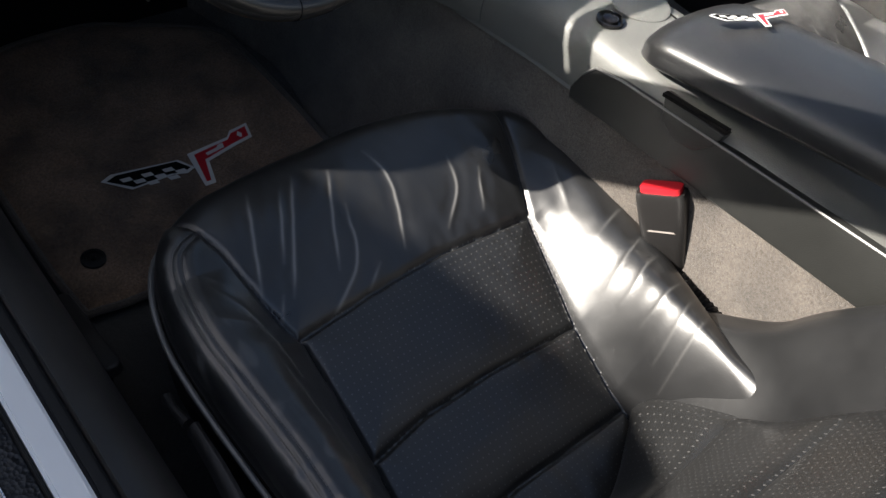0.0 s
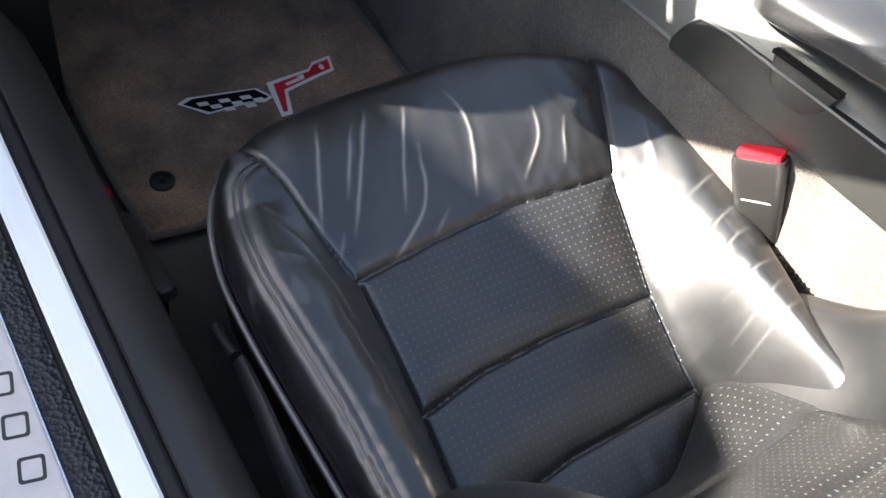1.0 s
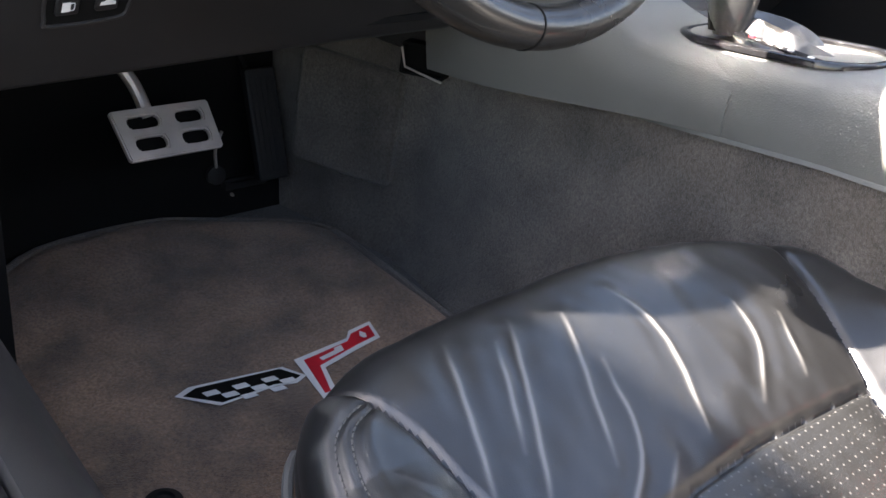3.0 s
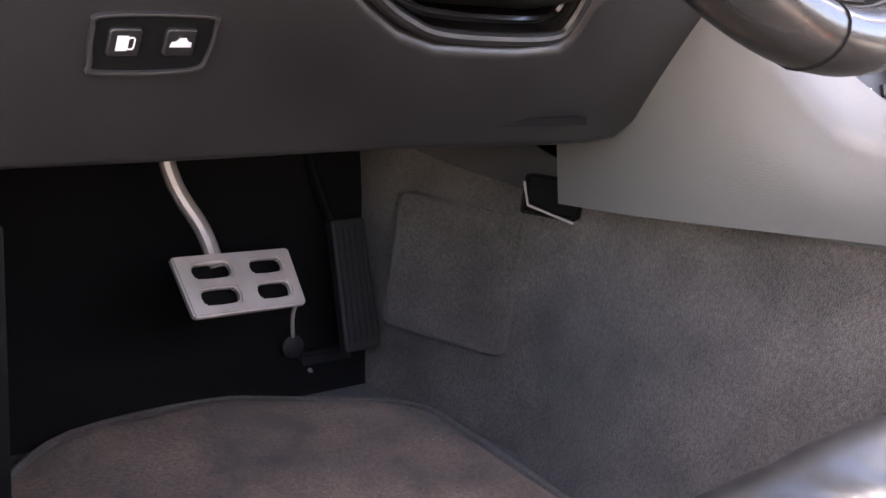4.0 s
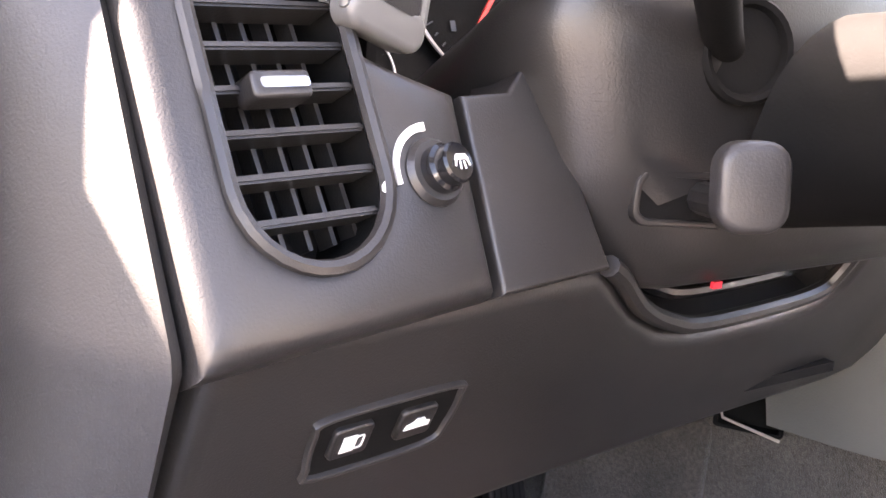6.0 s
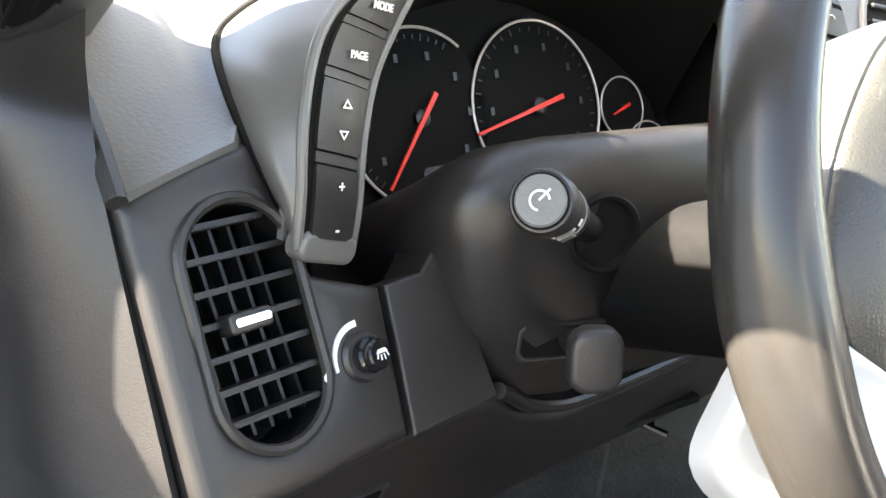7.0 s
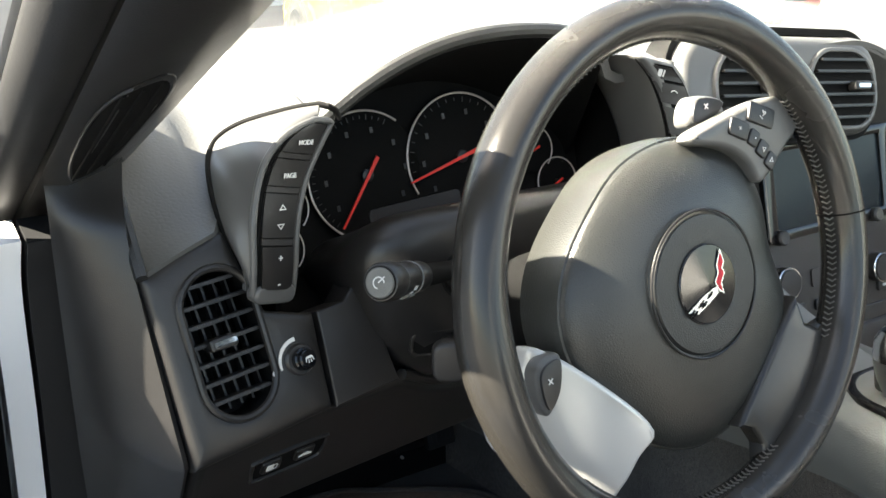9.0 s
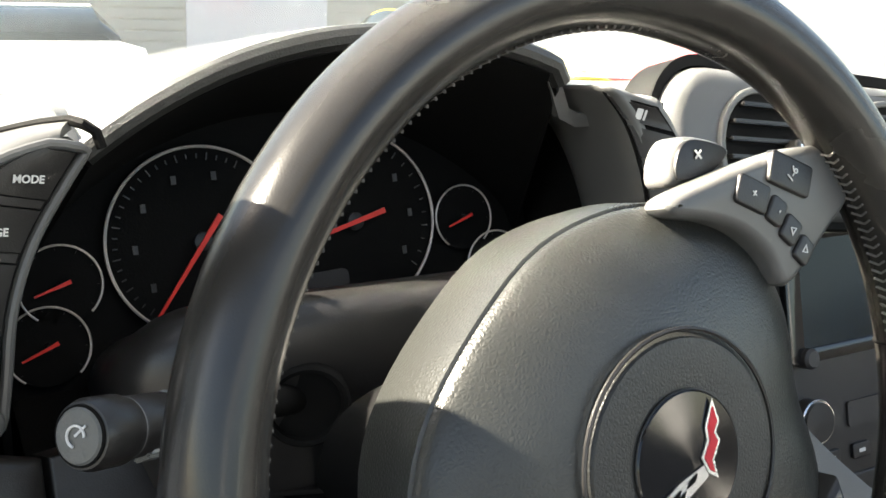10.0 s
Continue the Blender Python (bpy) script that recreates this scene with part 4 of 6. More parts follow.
part("rod", tube(smooth_line([(0.130, 0.69, 0.012), (0.139, 0.695, -0.002), (0.140, 0.70, -0.02)], 5), 0.0026, 6), STEEL, rod)
part("bracket", block(0.155, 0.71, 0.012, 0.07, 0.03, 0.035, 0.004), RUBBER, rod)
part("grommet", turned([(0.013, 0), (0.013, 0.008), (0.006, 0.010)], axes((0.112, 0.705, 0.038), (1, 0, 0), (0, 0.2, 1))), RUBBER, rod)
for px, py, pz in ((0.121, 0.700, 0.017), (0.110, 0.70, 0.098)):
    part("stud", turned([(0.0022, -0.006), (0.0022, 0.001), (0.001, 0.002)], axes((px, py, pz), (1, 0, 0), (0, 0.2, 1)), 10), CHROME, rod)

socket = thing("diagnostic_socket", (0.27, 0.50, 0.25), "black plug socket under the dash edge", "socket")
Ms = axes((0.272, 0.487, 0.252), (0.55, -0.83, 0.0), (0.1, 0.05, 1))
part("shell", rim_plate(rrect(0.055, 0.038, 0.003, 3), rrect(0.048, 0.031, 0.002, 3), Ms @ Matrix.Translation((0, 0, 0.02)), 0.024, 0.001), BLACK, socket)
part("insert", prism(rrect(0.049, 0.032, 0.002, 3), Ms @ Matrix.Translation((0, 0, 0.006)), 0.01), BLACK, socket)
part("clip", tube([Ms @ Vector((-0.027, 0.012, 0.022)), Ms @ Vector((-0.020, -0.010, 0.022)), Ms @ Vector((0.026, -0.020, 0.022))], 0.0014, 6), STEEL, socket)

release = thing("bonnet_release", (-0.283, 0.36, 0.25), "dark grey bonnet release handle with a small white mark", "handle")
Mr = axes((-0.2980, 0.2765, 0.313), (1, -0.05, 0), (-0.12, 0, 1)) @ Matrix.Translation((0.006, 0, 0)) @ Matrix.Diagonal((0.40, 0.50, 0.7, 1))
part("handle", prism([(-0.014, 0.052), (0.014, 0.052), (0.016, -0.030), (0.006, -0.052), (-0.004, -0.052), (-0.014, -0.02)], Mr, 0.016, 0.004), RUBBER, release)
part("mark", prism([(-0.006, -0.045), (-0.003, -0.037), (0.006, -0.034), (0.008, -0.044), (0.002, -0.049)], Mr @ Matrix.Translation((0, 0, 0.0008)), 0.0006), WHITE_INK, release, "small white car mark")

# ---- lower dash ----
Lw = axes((-0.1906, 0.290, 0.4065), (1, 0.11, 0.02), (0, -0.44, 0.9))
lower = thing("lower_dash_panel", (0, 0.30, 0.33), "dark plastic knee panel under the steering column", "dash panel")
LOW = [(-0.090, 0.0545), (-0.0935, -0.0755), (0.0, -0.080), (0.138, -0.085), (0.250, -0.091), (0.385, -0.100), (0.420, -0.097), (0.464, -0.052), (0.497, 0.010), (0.50, 0.060), (0.345, 0.0487), (0.312, 0.044), (0.302, 0.030), (0.300, 0.008), (0.290, -0.003), (0.248, -0.0052), (0.176, -0.002),
       (0.142, 0.008), (0.113, 0.0245), (0.086, 0.047), (0.073, 0.0562), (0.0, 0.0565)]
part("panel", prism(LOW, Lw, 0.05, 0.010, 4), CHARCOAL, lower)
lip = smooth_line([Lw @ Vector((x, y, -0.004)) for x, y in ((0.078, 0.056), (0.090, 0.048), (0.116, 0.027), (0.145, 0.012), (0.178, 0.0025), (0.246, -0.0005), (0.284, 0.002), (0.294, 0.012), (0.297, 0.032))], 6)
part("tray_lip", tube(lip, 0.0045, 10), CHARCOAL, lower, "raised rounded lip")
part("inner_lip", tube([p + Vector((0, 0.012, 0.012)) for p in lip], 0.0035, 8), GLOSS, lower)
part("underside", block(-0.06, 0.575, 0.352, 0.44, 0.45, 0.006), BLACK, lower)
switches = thing("release_switch", (-0.21, 0.275, 0.40), "black release switch unit with fuel flap and boot buttons", "switch")
FR = [(-0.0415, -0.0113), (-0.0432, 0.0076), (-0.0376, 0.0150), (0.0148, 0.0155), (0.0211, 0.0100), (0.0205, -0.0080), (0.0130, -0.0175), (-0.0367, -0.0180)]
FR = [(p.x, p.y) for p in smooth_line([(x, y, 0) for x, y in FR], 4, True)]
cxf = sum(p[0] for p in FR) / len(FR)
part("bezel", rim_plate(FR, [(cxf + (x - cxf) * 0.93, 0.001 + (y - 0.001) * 0.87) for x, y in FR], Lw @ Matrix.Translation((0, 0, 0.0026)), 0.004, 0.001), PLASTIC, switches)
part("face", prism([(cxf + (x - cxf) * 0.95, 0.001 + (y - 0.001) * 0.90) for x, y in FR], Lw @ Matrix.Translation((0, 0, 0.0006)), 0.003), BLACK, switches)
for cx, kind in ((-0.0262, 0), (0.0020, 1)):
    Mk = Lw @ Matrix.Translation((cx, 0.0004, 0.003)) @ Matrix.Diagonal((0.98, 0.98, 1, 1))
    b = part("button", prism(rrect(0.0165, 0.0155, 0.0022), Mk, 0.004, 0.0012), CHARCOAL, switches, "small black push button")
    if kind == 0:
        part("icon", join(prism([(-0.0045, -0.004), (-0.0045, 0.0042), (0.0012, 0.0042), (0.0012, -0.004)], Mk @ Matrix.Translation((0, 0, 0.0004)), 0.0003),
                          rim_plate(rrect(0.004, 0.007, 0.0014, 3), rrect(0.0026, 0.0056, 0.001, 3), Mk @ Matrix.Translation((0.0028, 0.0, 0.0004)), 0.0003)), WHITE_INK, b, "white fuel pump mark")
    else:
        part("icon", prism([(-0.0058, -0.002), (-0.0052, 0.0008), (-0.0028, 0.0012), (-0.001, 0.0032), (0.0022, 0.0032), (0.0038, 0.0012), (0.0056, 0.0006), (0.0058, -0.002)], Mk @ Matrix.Translation((0, 0, 0.0004)), 0.0003), WHITE_INK, b, "white open boot mark")

# ---- left dash bezel ----
Bz = axes((-0.2486, 0.2787, 0.5237), (0.986, 0.167, 0.022), (-0.095, 0.445, 0.89))


def around(poly, c, count):
    """Points of a polygon's edge at even angles from c, with its corners."""
    angs = sorted([2 * math.pi * k / count - math.pi for k in range(count)] + [math.atan2(y - c[1], x - c[0]) for x, y in poly])
    out = []
    for a in angs:
        dx, dy = math.cos(a), math.sin(a)
        best = None
        for (x1, y1), (x2, y2) in zip(poly, poly[1:] + poly[:1]):
            ex, ey = x2 - x1, y2 - y1
            den = dx * ey - dy * ex
            if abs(den) < 1e-12:
                continue
            t = ((x1 - c[0]) * ey - (y1 - c[1]) * ex) / den
            s = ((x1 - c[0]) * dy - (y1 - c[1]) * dx) / den
            if t > 0 and -1e-9 <= s <= 1 + 1e-9 and (best is None or t < best):
                best = t
        out.append((c[0] + dx * best, c[1] + dy * best))
    return out, angs


bezel = thing("dash_bezel", (-0.24, 0.30, 0.45), "dark plastic dash end panel around the oval air vent", "dash panel")
VC = (0.0027, -0.0010)
OUT = [(-0.0425, -0.0755), (0.0677, -0.0720), (0.0735, -0.0020), (0.052, 0.006), (0.036, 0.012), (0.030, 0.030), (0.0224, 0.0735), (-0.0415, 0.0585)]
outer, angs = around(OUT, VC, 56)
inner = []
for a in angs:
    dx, dy = math.cos(a), math.sin(a)
    lo, hi = 0.0, 0.1
    for _i in range(30):
        m = (lo + hi) / 2
        px, py = abs(dx * m), abs(dy * m)
        ins = px < 0.0262 and (py < 0.0248 or math.hypot(px, py - 0.0248) < 0.0262)
        lo, hi = (m, hi) if ins else (lo, m)
    inner.append((VC[0] + dx * lo, VC[1] + dy * lo))
PROF = [(0, -0.03), (0, -0.003), (0.05, 0.0), (0.12, 0.0012), (0.3, 0.0014), (0.6, 0.0008), (0.78, -0.0004), (0.88, -0.0018), (0.94, -0.0040), (0.98, -0.0075), (1.0, -0.013), (1.0, -0.03)]
part("panel", rim_plate(outer, inner, Bz, 0.03, profile=PROF), CHARCOAL, bezel, sharp=1.2)
part("vent_rim", tube([Bz @ Vector((VC[0] + (x - VC[0]) * 1.03, VC[1] + (y - VC[1]) * 1.02, 0.0008)) for x, y in inner], 0.0028, 8, True), CHARCOAL, bezel, "rounded rim of the vent opening")
SIDE = [(0.0690, -0.0718), (0.1264, -0.0713), (0.1225, -0.035), (0.1176, -0.0012), (0.114, 0.016), (0.109, 0.008), (0.098, -0.001), (0.0748, -0.0015)]
part("column_side_panel", prism(SIDE, Bz @ Matrix.Translation((0, 0, -0.0025)), 0.03, 0.002), CHARCOAL, bezel)

vent = thing("air_vent", (-0.246, 0.30, 0.47), "oval black air vent with slats and a chrome tab", "air vent", "dash vents")
part("duct", loft([[Bz @ Vector((VC[0] + (x - VC[0]) * k, VC[1] + (y - VC[1]) * k, z)) for x, y in inner] for k, z in ((1.0, -0.002), (0.97, -0.045), (0.2, -0.05), (0.01, -0.05))], True, False), BLACK, vent)
for k in range(7):
    v = 0.0430 - 0.0132 * k
    half = 0.0256 if abs(v) < 0.0248 else math.sqrt(max(0, 0.0256 ** 2 - (abs(v) - 0.0248) ** 2))
    part("slat", block(VC[0], VC[1] + v, -0.0075, 2 * half, 0.0026, 0.013, 0.0008, Bz), CHARCOAL, vent)
for k in range(5):
    u = -0.018 + 0.009 * k
    part("vane", block(VC[0] + u, VC[1], -0.0165, 0.0016, 0.088, 0.008, 0.0, Bz @ Matrix.Rotation(0.06, 4, "Z")), CHARCOAL, vent)
tab = part("tab", prism(rrect(0.020, 0.0085, 0.002), Bz @ Matrix.Translation((-0.002, 0.0012, 0.006)), 0.010, 0.0015), CHARCOAL, vent, "black slider tab")
part("inlay", prism(rrect(0.0165, 0.0032, 0.0012), Bz @ Matrix.Translation((-0.0015, 0.0014, 0.0066)), 0.0008), CHROME, tab, "bright metal inlay")

dimmer = thing("dimmer_knob", (-0.2, 0.27, 0.49), "black dash light knob with white scale arc", "knob")
Md = Bz @ Matrix.Translation((0.0490, -0.0285, 0))
part("collar", turned([(0.0115, -0.001), (0.0115, 0.002), (0.0100, 0.004), (0.0085, 0.004)], Md), CHARCOAL, dimmer)
kn = part("knob", turned([(0.0080, 0.0), (0.0080, 0.007), (0.0068, 0.0080), (0.0068, 0.0118), (0.0060, 0.0127), (0.0, 0.0130)], Md @ Matrix.Rotation(0.12, 4, "Y"), caps=False), GLOSS, dimmer)
part("icon", join(prism([(-0.0035, 0.0004), (0.0035, 0.0004), (0.0022, 0.0022), (-0.0022, 0.0022)], Md @ Matrix.Rotation(0.12, 4, "Y") @ Matrix.Translation((0, 0, 0.0135)), 0.0003),
                  *[block(0.0026 * (k - 1.5) / 1.5, -0.0015, 0, 0.0006, 0.0026, 0.0003, 0, Md @ Matrix.Rotation(0.12, 4, "Y") @ Matrix.Translation((0, 0, 0.0134)) @ Matrix.Rotation(0.25 * (k - 1.5), 4, "Z")) for k in range(4)]), WHITE_INK, kn, "white lamp mark")
arc = [(0.0165 * math.cos(radians(a)), 0.0165 * math.sin(radians(a))) for a in range(90, 200, 10)]
arc2 = [(0.0150 * math.cos(radians(a)), 0.0150 * math.sin(radians(a))) for a in range(190, 80, -10)]
part("scale", prism(arc + [(x * (0.91 + 0.09 * k / 10), y * (0.91 + 0.09 * k / 10)) for k, (x, y) in enumerate(arc2[::-1])][::-1], Md @ Matrix.Translation((0, 0, 0.0026)), 0.0012), WHITE_INK, dimmer, "white scale arc")
part("mark", rim_plate(oval(0.0022, 0.0034, 12), oval(0.0014, 0.0024, 12), Md @ Matrix.Translation((-0.0205, -0.004, 0.0026)), 0.0012), WHITE_INK, dimmer)

# end of the dash towards the door
def end_point(u, v):
    z = mixv(0.285, 0.665, v)
    y0 = 0.2500 + 0.50 * max(0, z - 0.456) + 0.54 * max(0, 0.456 - z)
    y0 = min(y0, 0.330)
    up = max(0.0, z - 0.600)
    a = Vector((-0.2868 - 0.0085 * clamp01((z - 0.456) / 0.12) + 0.25 * up, y0 - 0.0015 + 0.75 * up, z))
    b = Vector((-0.334, 0.352 - 0.10 * max(0, 0.42 - z) + 0.5 * up, z))
    p = a.lerp(b, u)
    p.x -= 0.006 * math.sin(u * math.pi)
    return p


end = structure("dash_end_panel", sheet(end_point, 36, 72, 0.004), CHARCOAL, "plain dark plastic end cover of the dashboard", "dash panel")
part("bead", tube([end_point(0.03, k / 24) + Vector((-0.002, -0.002, 0)) for k in range(3, 24)], 0.0012, 6), CHARCOAL, end)

# ---- dash top and instrument binnacle ----
LIP = ((-0.2925, 0.2985, 0.5755), (-0.2350, 0.3170, 0.5895), (-0.2320, 0.3460, 0.6010), (-0.2120, 0.3910, 0.6160), (-0.1965, 0.3720, 0.6370), (-0.1842, 0.3580, 0.6455), (-0.1672, 0.3440, 0.6535), (-0.1510, 0.3420, 0.6530))


def lip(x):
    """The front edge of the dash top: the pad by the door, the far edge of the switch pod, the hood's lip, then the passenger side."""
    if x < LIP[-1][0]:
        for a, b in zip(LIP, LIP[1:]):
            if x <= b[0]:
                p = Vector(a).lerp(Vector(b), clamp01((x - a[0]) / (b[0] - a[0])))
                return Vector((x, p.y, p.z))
    hood = 0.637 + 0.064 * (1 - (abs(x - 0.015) / 0.172) ** 2.3)
    k = step(0.108, 0.132, x)
    side = 0.652 + 0.006 * step(0.14, 0.22, x) - 0.045 * step(0.44, 0.60, x)
    return Vector((x, mixv(0.350, 0.352 - 0.03 * step(0.5, 0.7, x), k), mixv(max(hood, 0.60), side, k)))


def dash_top_point(u, v):
    x = mixv(-0.2925, 1.08, u ** 1.25)
    p = lip(x)
    bow = 1 - ((x - 0.37) / 0.72) ** 2
    yf = 0.50 + 0.30 * max(0, bow) ** 0.7
    left = 1 - step(-0.21, -0.15, x)
    crown = step(0.0, mixv(0.30, 0.52, left), v)
    z = mixv(p.z, mixv(0.652, 0.634, left) + 0.042 * math.exp(-((x - 0.01) / 0.12) ** 2) * (1 - v), crown)
    z = mixv(z, 0.556, step(mixv(0.12, 0.45, left), 1.0, v) ** 1.15)
    y = mixv(p.y, yf, v ** 1.1)
    return Vector((x, y, z + 0.0015 * noise.noise((x * 6, y * 6, 0))))


dash = structure("dash_top", sheet(dash_top_point, 150, 34, 0.008), SUNLIT_DASH_VINYL, "grained dark vinyl dash top, toned lighter as sunlit, with hooded instrument binnacle", "dashboard")
hood_line = [lip(-0.1465 + 0.262 * k / 40) + Vector((0, -0.001, -0.003)) for k in range(41)]
part("cowl", sheet(lambda u, v: dash_top_point(u, 1.0) + Vector((0, 0.03 * v, -0.30 * v)), 40, 2, 0.01), BLACK, dash, "black cowl behind the dash")
part("hood_lip", tube(hood_line, 0.0062, 10), VINYL, dash, "rounded stitched hood edge")


def hood_inner(u, v):
    p = hood_line[min(40, int(round(u * 40)))]
    return p.lerp(Vector((mixv(-0.185, 0.165, u), 0.452, 0.520 + 0.120 * math.sin(math.pi * clamp01(u)) ** 0.6)), v) + Vector((0, 0, -0.004))


part("hood_lining", sheet(hood_inner, 40, 8, 0.003), BLACK, dash, "matt black hood lining")
part("seam_roll", tube(smooth_line([(-0.2945, 0.2970, 0.5735), (-0.2940, 0.318, 0.589), (-0.2925, 0.343, 0.603), (-0.290, 0.372, 0.615)], 5), 0.0045, 8), VINYL, dash)
for side, xs in ((-1, -0.186), (1, 0.168)):
    part("cavity_wall", sheet(lambda u, v, xs=xs: Vector((xs, mixv(0.335, 0.46, u), mixv(0.44, 0.63, v))), 2, 2, 0.004), BLACK, dash)
part("cavity_floor", sheet(lambda u, v: Vector((mixv(-0.18, 0.17, u), mixv(0.290, 0.46, v), 0.487 + 0.012 * v)), 4, 4, 0.004), BLACK, dash)
cluster = thing("instrument_cluster", (0, 0.43, 0.49), "dark instrument cluster with silver ringed dials and red needles", "instruments")
Cl = axes((-0.0072, 0.4212, 0.5736), (1, 0.05, 0.04), (-0.04, 0.34, 0.938))
part("face", prism(rrect(0.37, 0.155, 0.03), Cl @ Matrix.Translation((-0.016, -0.006, -0.010)), 0.01), BLACK, cluster)


def dial(cx, cy, r, tip, a0=-50, a1=230):
    Mdl = Cl @ Matrix.Translation((cx, cy, -0.006))
    d = part("dial", turned([(r, -0.003), (r, 0.0), (r * 0.97, 0.0005), (0, 0.0005)], Mdl, 40, False), BLACK, cluster, "black dial face")
    ring = [Mdl @ Vector((r * math.cos(radians(a0 + (a1 - a0) * k / 48)), r * math.sin(radians(a0 + (a1 - a0) * k / 48)), 0.002)) for k in range(49)]
    part("ring", tube(ring, 0.0010 if r > 0.03 else 0.0007, 6), STEEL, d, "thin silver ring")
    ticks = []
    for k in range(25 if r > 0.03 else 9):
        a = radians(a0 + 10 + (a1 - a0 - 20) * k / (24 if r > 0.03 else 8))
        ticks.append(block(r * 0.90, 0, 0.001, r * (0.08 if k % 3 == 0 else 0.05), r * 0.014, 0.0004, 0, Mdl @ Matrix.Rotation(a, 4, "Z")))
    part("scale", join(*ticks), CHARCOAL, d, "dim scale marks")
    v = Vector((tip[0] - cx, tip[1] - cy))
    a = math.atan2(v.y, v.x)
    Mn = Mdl @ Matrix.Rotation(a, 4, "Z")
    L, w = v.length, 0.0017 if r > 0.03 else 0.0011
    n = part("needle", prism([(-L * 0.35, w), (L, w * 0.45), (L, -w * 0.45), (-L * 0.35, -w)], Mn @ Matrix.Translation((0, 0, 0.006)), 0.0015), NEEDLE, d, "red needle")
    part("hub", turned([(r * 0.10, 0), (r * 0.10, 0.004), (r * 0.06, 0.005)], Mdl, 16), CHARCOAL, d)


dial(-0.064, -0.004, 0.0550, (-0.0968, -0.0435), 48, 236)
dial(0.034, -0.006, 0.0570, (-0.0245, -0.0190), -50, 205)
dial(0.115, -0.0145, 0.0218, (0.1010, -0.0190))
dial(0.137, -0.0500, 0.0232, (0.1230, -0.0550))
dial(-0.1445, -0.0160, 0.0218, (-0.1590, -0.0200))
dial(-0.1555, -0.0480, 0.0218, (-0.1700, -0.0530))
for cx, cy, rr in ((-0.064, -0.004, 0.044), (0.034, -0.006, 0.046)):
    for k in range(8):
        a = radians(215 - 250 * k / 7)
        part("numeral", block(cx + rr * 0.88 * math.cos(a), cy + rr * 0.88 * math.sin(a), -0.0045, 0.0030, 0.0050, 0.0004, 0, Cl), CHARCOAL, cluster, "dim numeral bar")
part("display", prism(rrect(0.094, 0.012, 0.004), Cl @ Matrix.Translation((-0.022, -0.040, -0.004)), 0.002), PLASTIC, cluster, "unlit grey display strip")

# ---- switch pods beside the instruments ----
def pod(name, line, mirror, back, label):
    p = thing(name, line[0], label, "switch pod")
    pts = smooth_line(line, 8)
    rt = Vector((0.90, 0.30, -0.30)).normalized() if not mirror else Vector((0.93, -0.25, -0.2)).normalized()
    rings = []
    n = len(pts)
    for i, c in enumerate(pts):
        t = i / (n - 1)
        w = mixv(0.0155, 0.020, t)
        l, r = c - rt * w, c + rt * w
        deep = mixv(back[0], back[1], t)
        far = Vector(((-0.004 - 0.028 * t) * (1 if not mirror else -1), deep, -0.046 * t))
        if not mirror:
            ring = [r, c + Vector((0, -0.003, 0.001)), l, l + Vector((-0.005, 0.006, 0)), l + far * 0.5 + Vector((-0.003, 0, 0)), l + far, r + Vector((0, deep, -0.02))]
        else:
            ring = [l, c + Vector((0, -0.003, 0.001)), r, r + Vector((0.005, 0.006, 0)), r + far * 0.5 + Vector((0.003, 0, 0)), r + far, l + Vector((0, deep, -0.02))]
        rings.append([q for q in smooth_line(ring, 6, True)])
    first, last = rings[0], rings[-1]
    up0, up1 = (pts[1] - pts[0]).normalized(), (pts[-1] - pts[-2]).normalized()
    cap0 = [q.lerp(sum(first, Vector()) / len(first), 0.10) - up0 * 0.005 for q in first]
    cap1 = [q.lerp(sum(last, Vector()) / len(last), 0.22) + up1 * 0.006 for q in last]
    mid = sum(last, Vector()) / len(last)
    crown = [[q.lerp(mid, 1 - math.cos(a)) + up1 * 0.011 * math.sin(a) for q in last] for a in (0.3, 0.6, 0.9, 1.15, 1.35)]
    if mirror:
        part("shell", loft([cap0] + rings + crown), POD_PAINT, p, "satin grey painted shell", 1.3)
    return p, pts, rt


POD = [(-0.2095, 0.2930, 0.5435), (-0.2070, 0.2940, 0.5660), (-0.2030, 0.3005, 0.5950), (-0.1935, 0.3100, 0.6205), (-0.1800, 0.3165, 0.6430), (-0.1690, 0.3200, 0.6600)]
lpod, lpts, lrt = pod("switch_pod", POD, False, (0.035, 0.085), "satin grey switch pod with a column of black buttons")
nseg = len(lpts) - 1


def pod_patch(pts, rt, t0, t1, w, lift, ins=0.0):
    def f(u, v):
        s = mixv(t0, t1, v) * (len(pts) - 1)
        i = min(len(pts) - 2, int(s))
        c = pts[i].lerp(pts[i + 1], s - i)
        up = (pts[i + 1] - pts[i]).normalized()
        n = rt.cross(up)
        t = s / (len(pts) - 1)
        cut = ins * max(0.0, (t - 0.62) / 0.38) ** 2.4
        return c + rt * mixv(-w * (1 - cut), w, u) * (1 + 0.25 * t) + n * (lift - 0.0012 * (2 * u - 1) ** 2)
    return f


FAR = smooth_line([(-0.2165, 0.300, 0.539), (-0.2240, 0.306, 0.561), (-0.2320, 0.319, 0.587), (-0.2300, 0.346, 0.604), (-0.2220, 0.376, 0.616), (-0.2120, 0.393, 0.6225), (-0.2045, 0.388, 0.6320), (-0.1965, 0.375, 0.6415), (-0.1842, 0.360, 0.6502), (-0.1672, 0.345, 0.6583), (-0.1540, 0.335, 0.6625)], 6)
WID = 0.0150


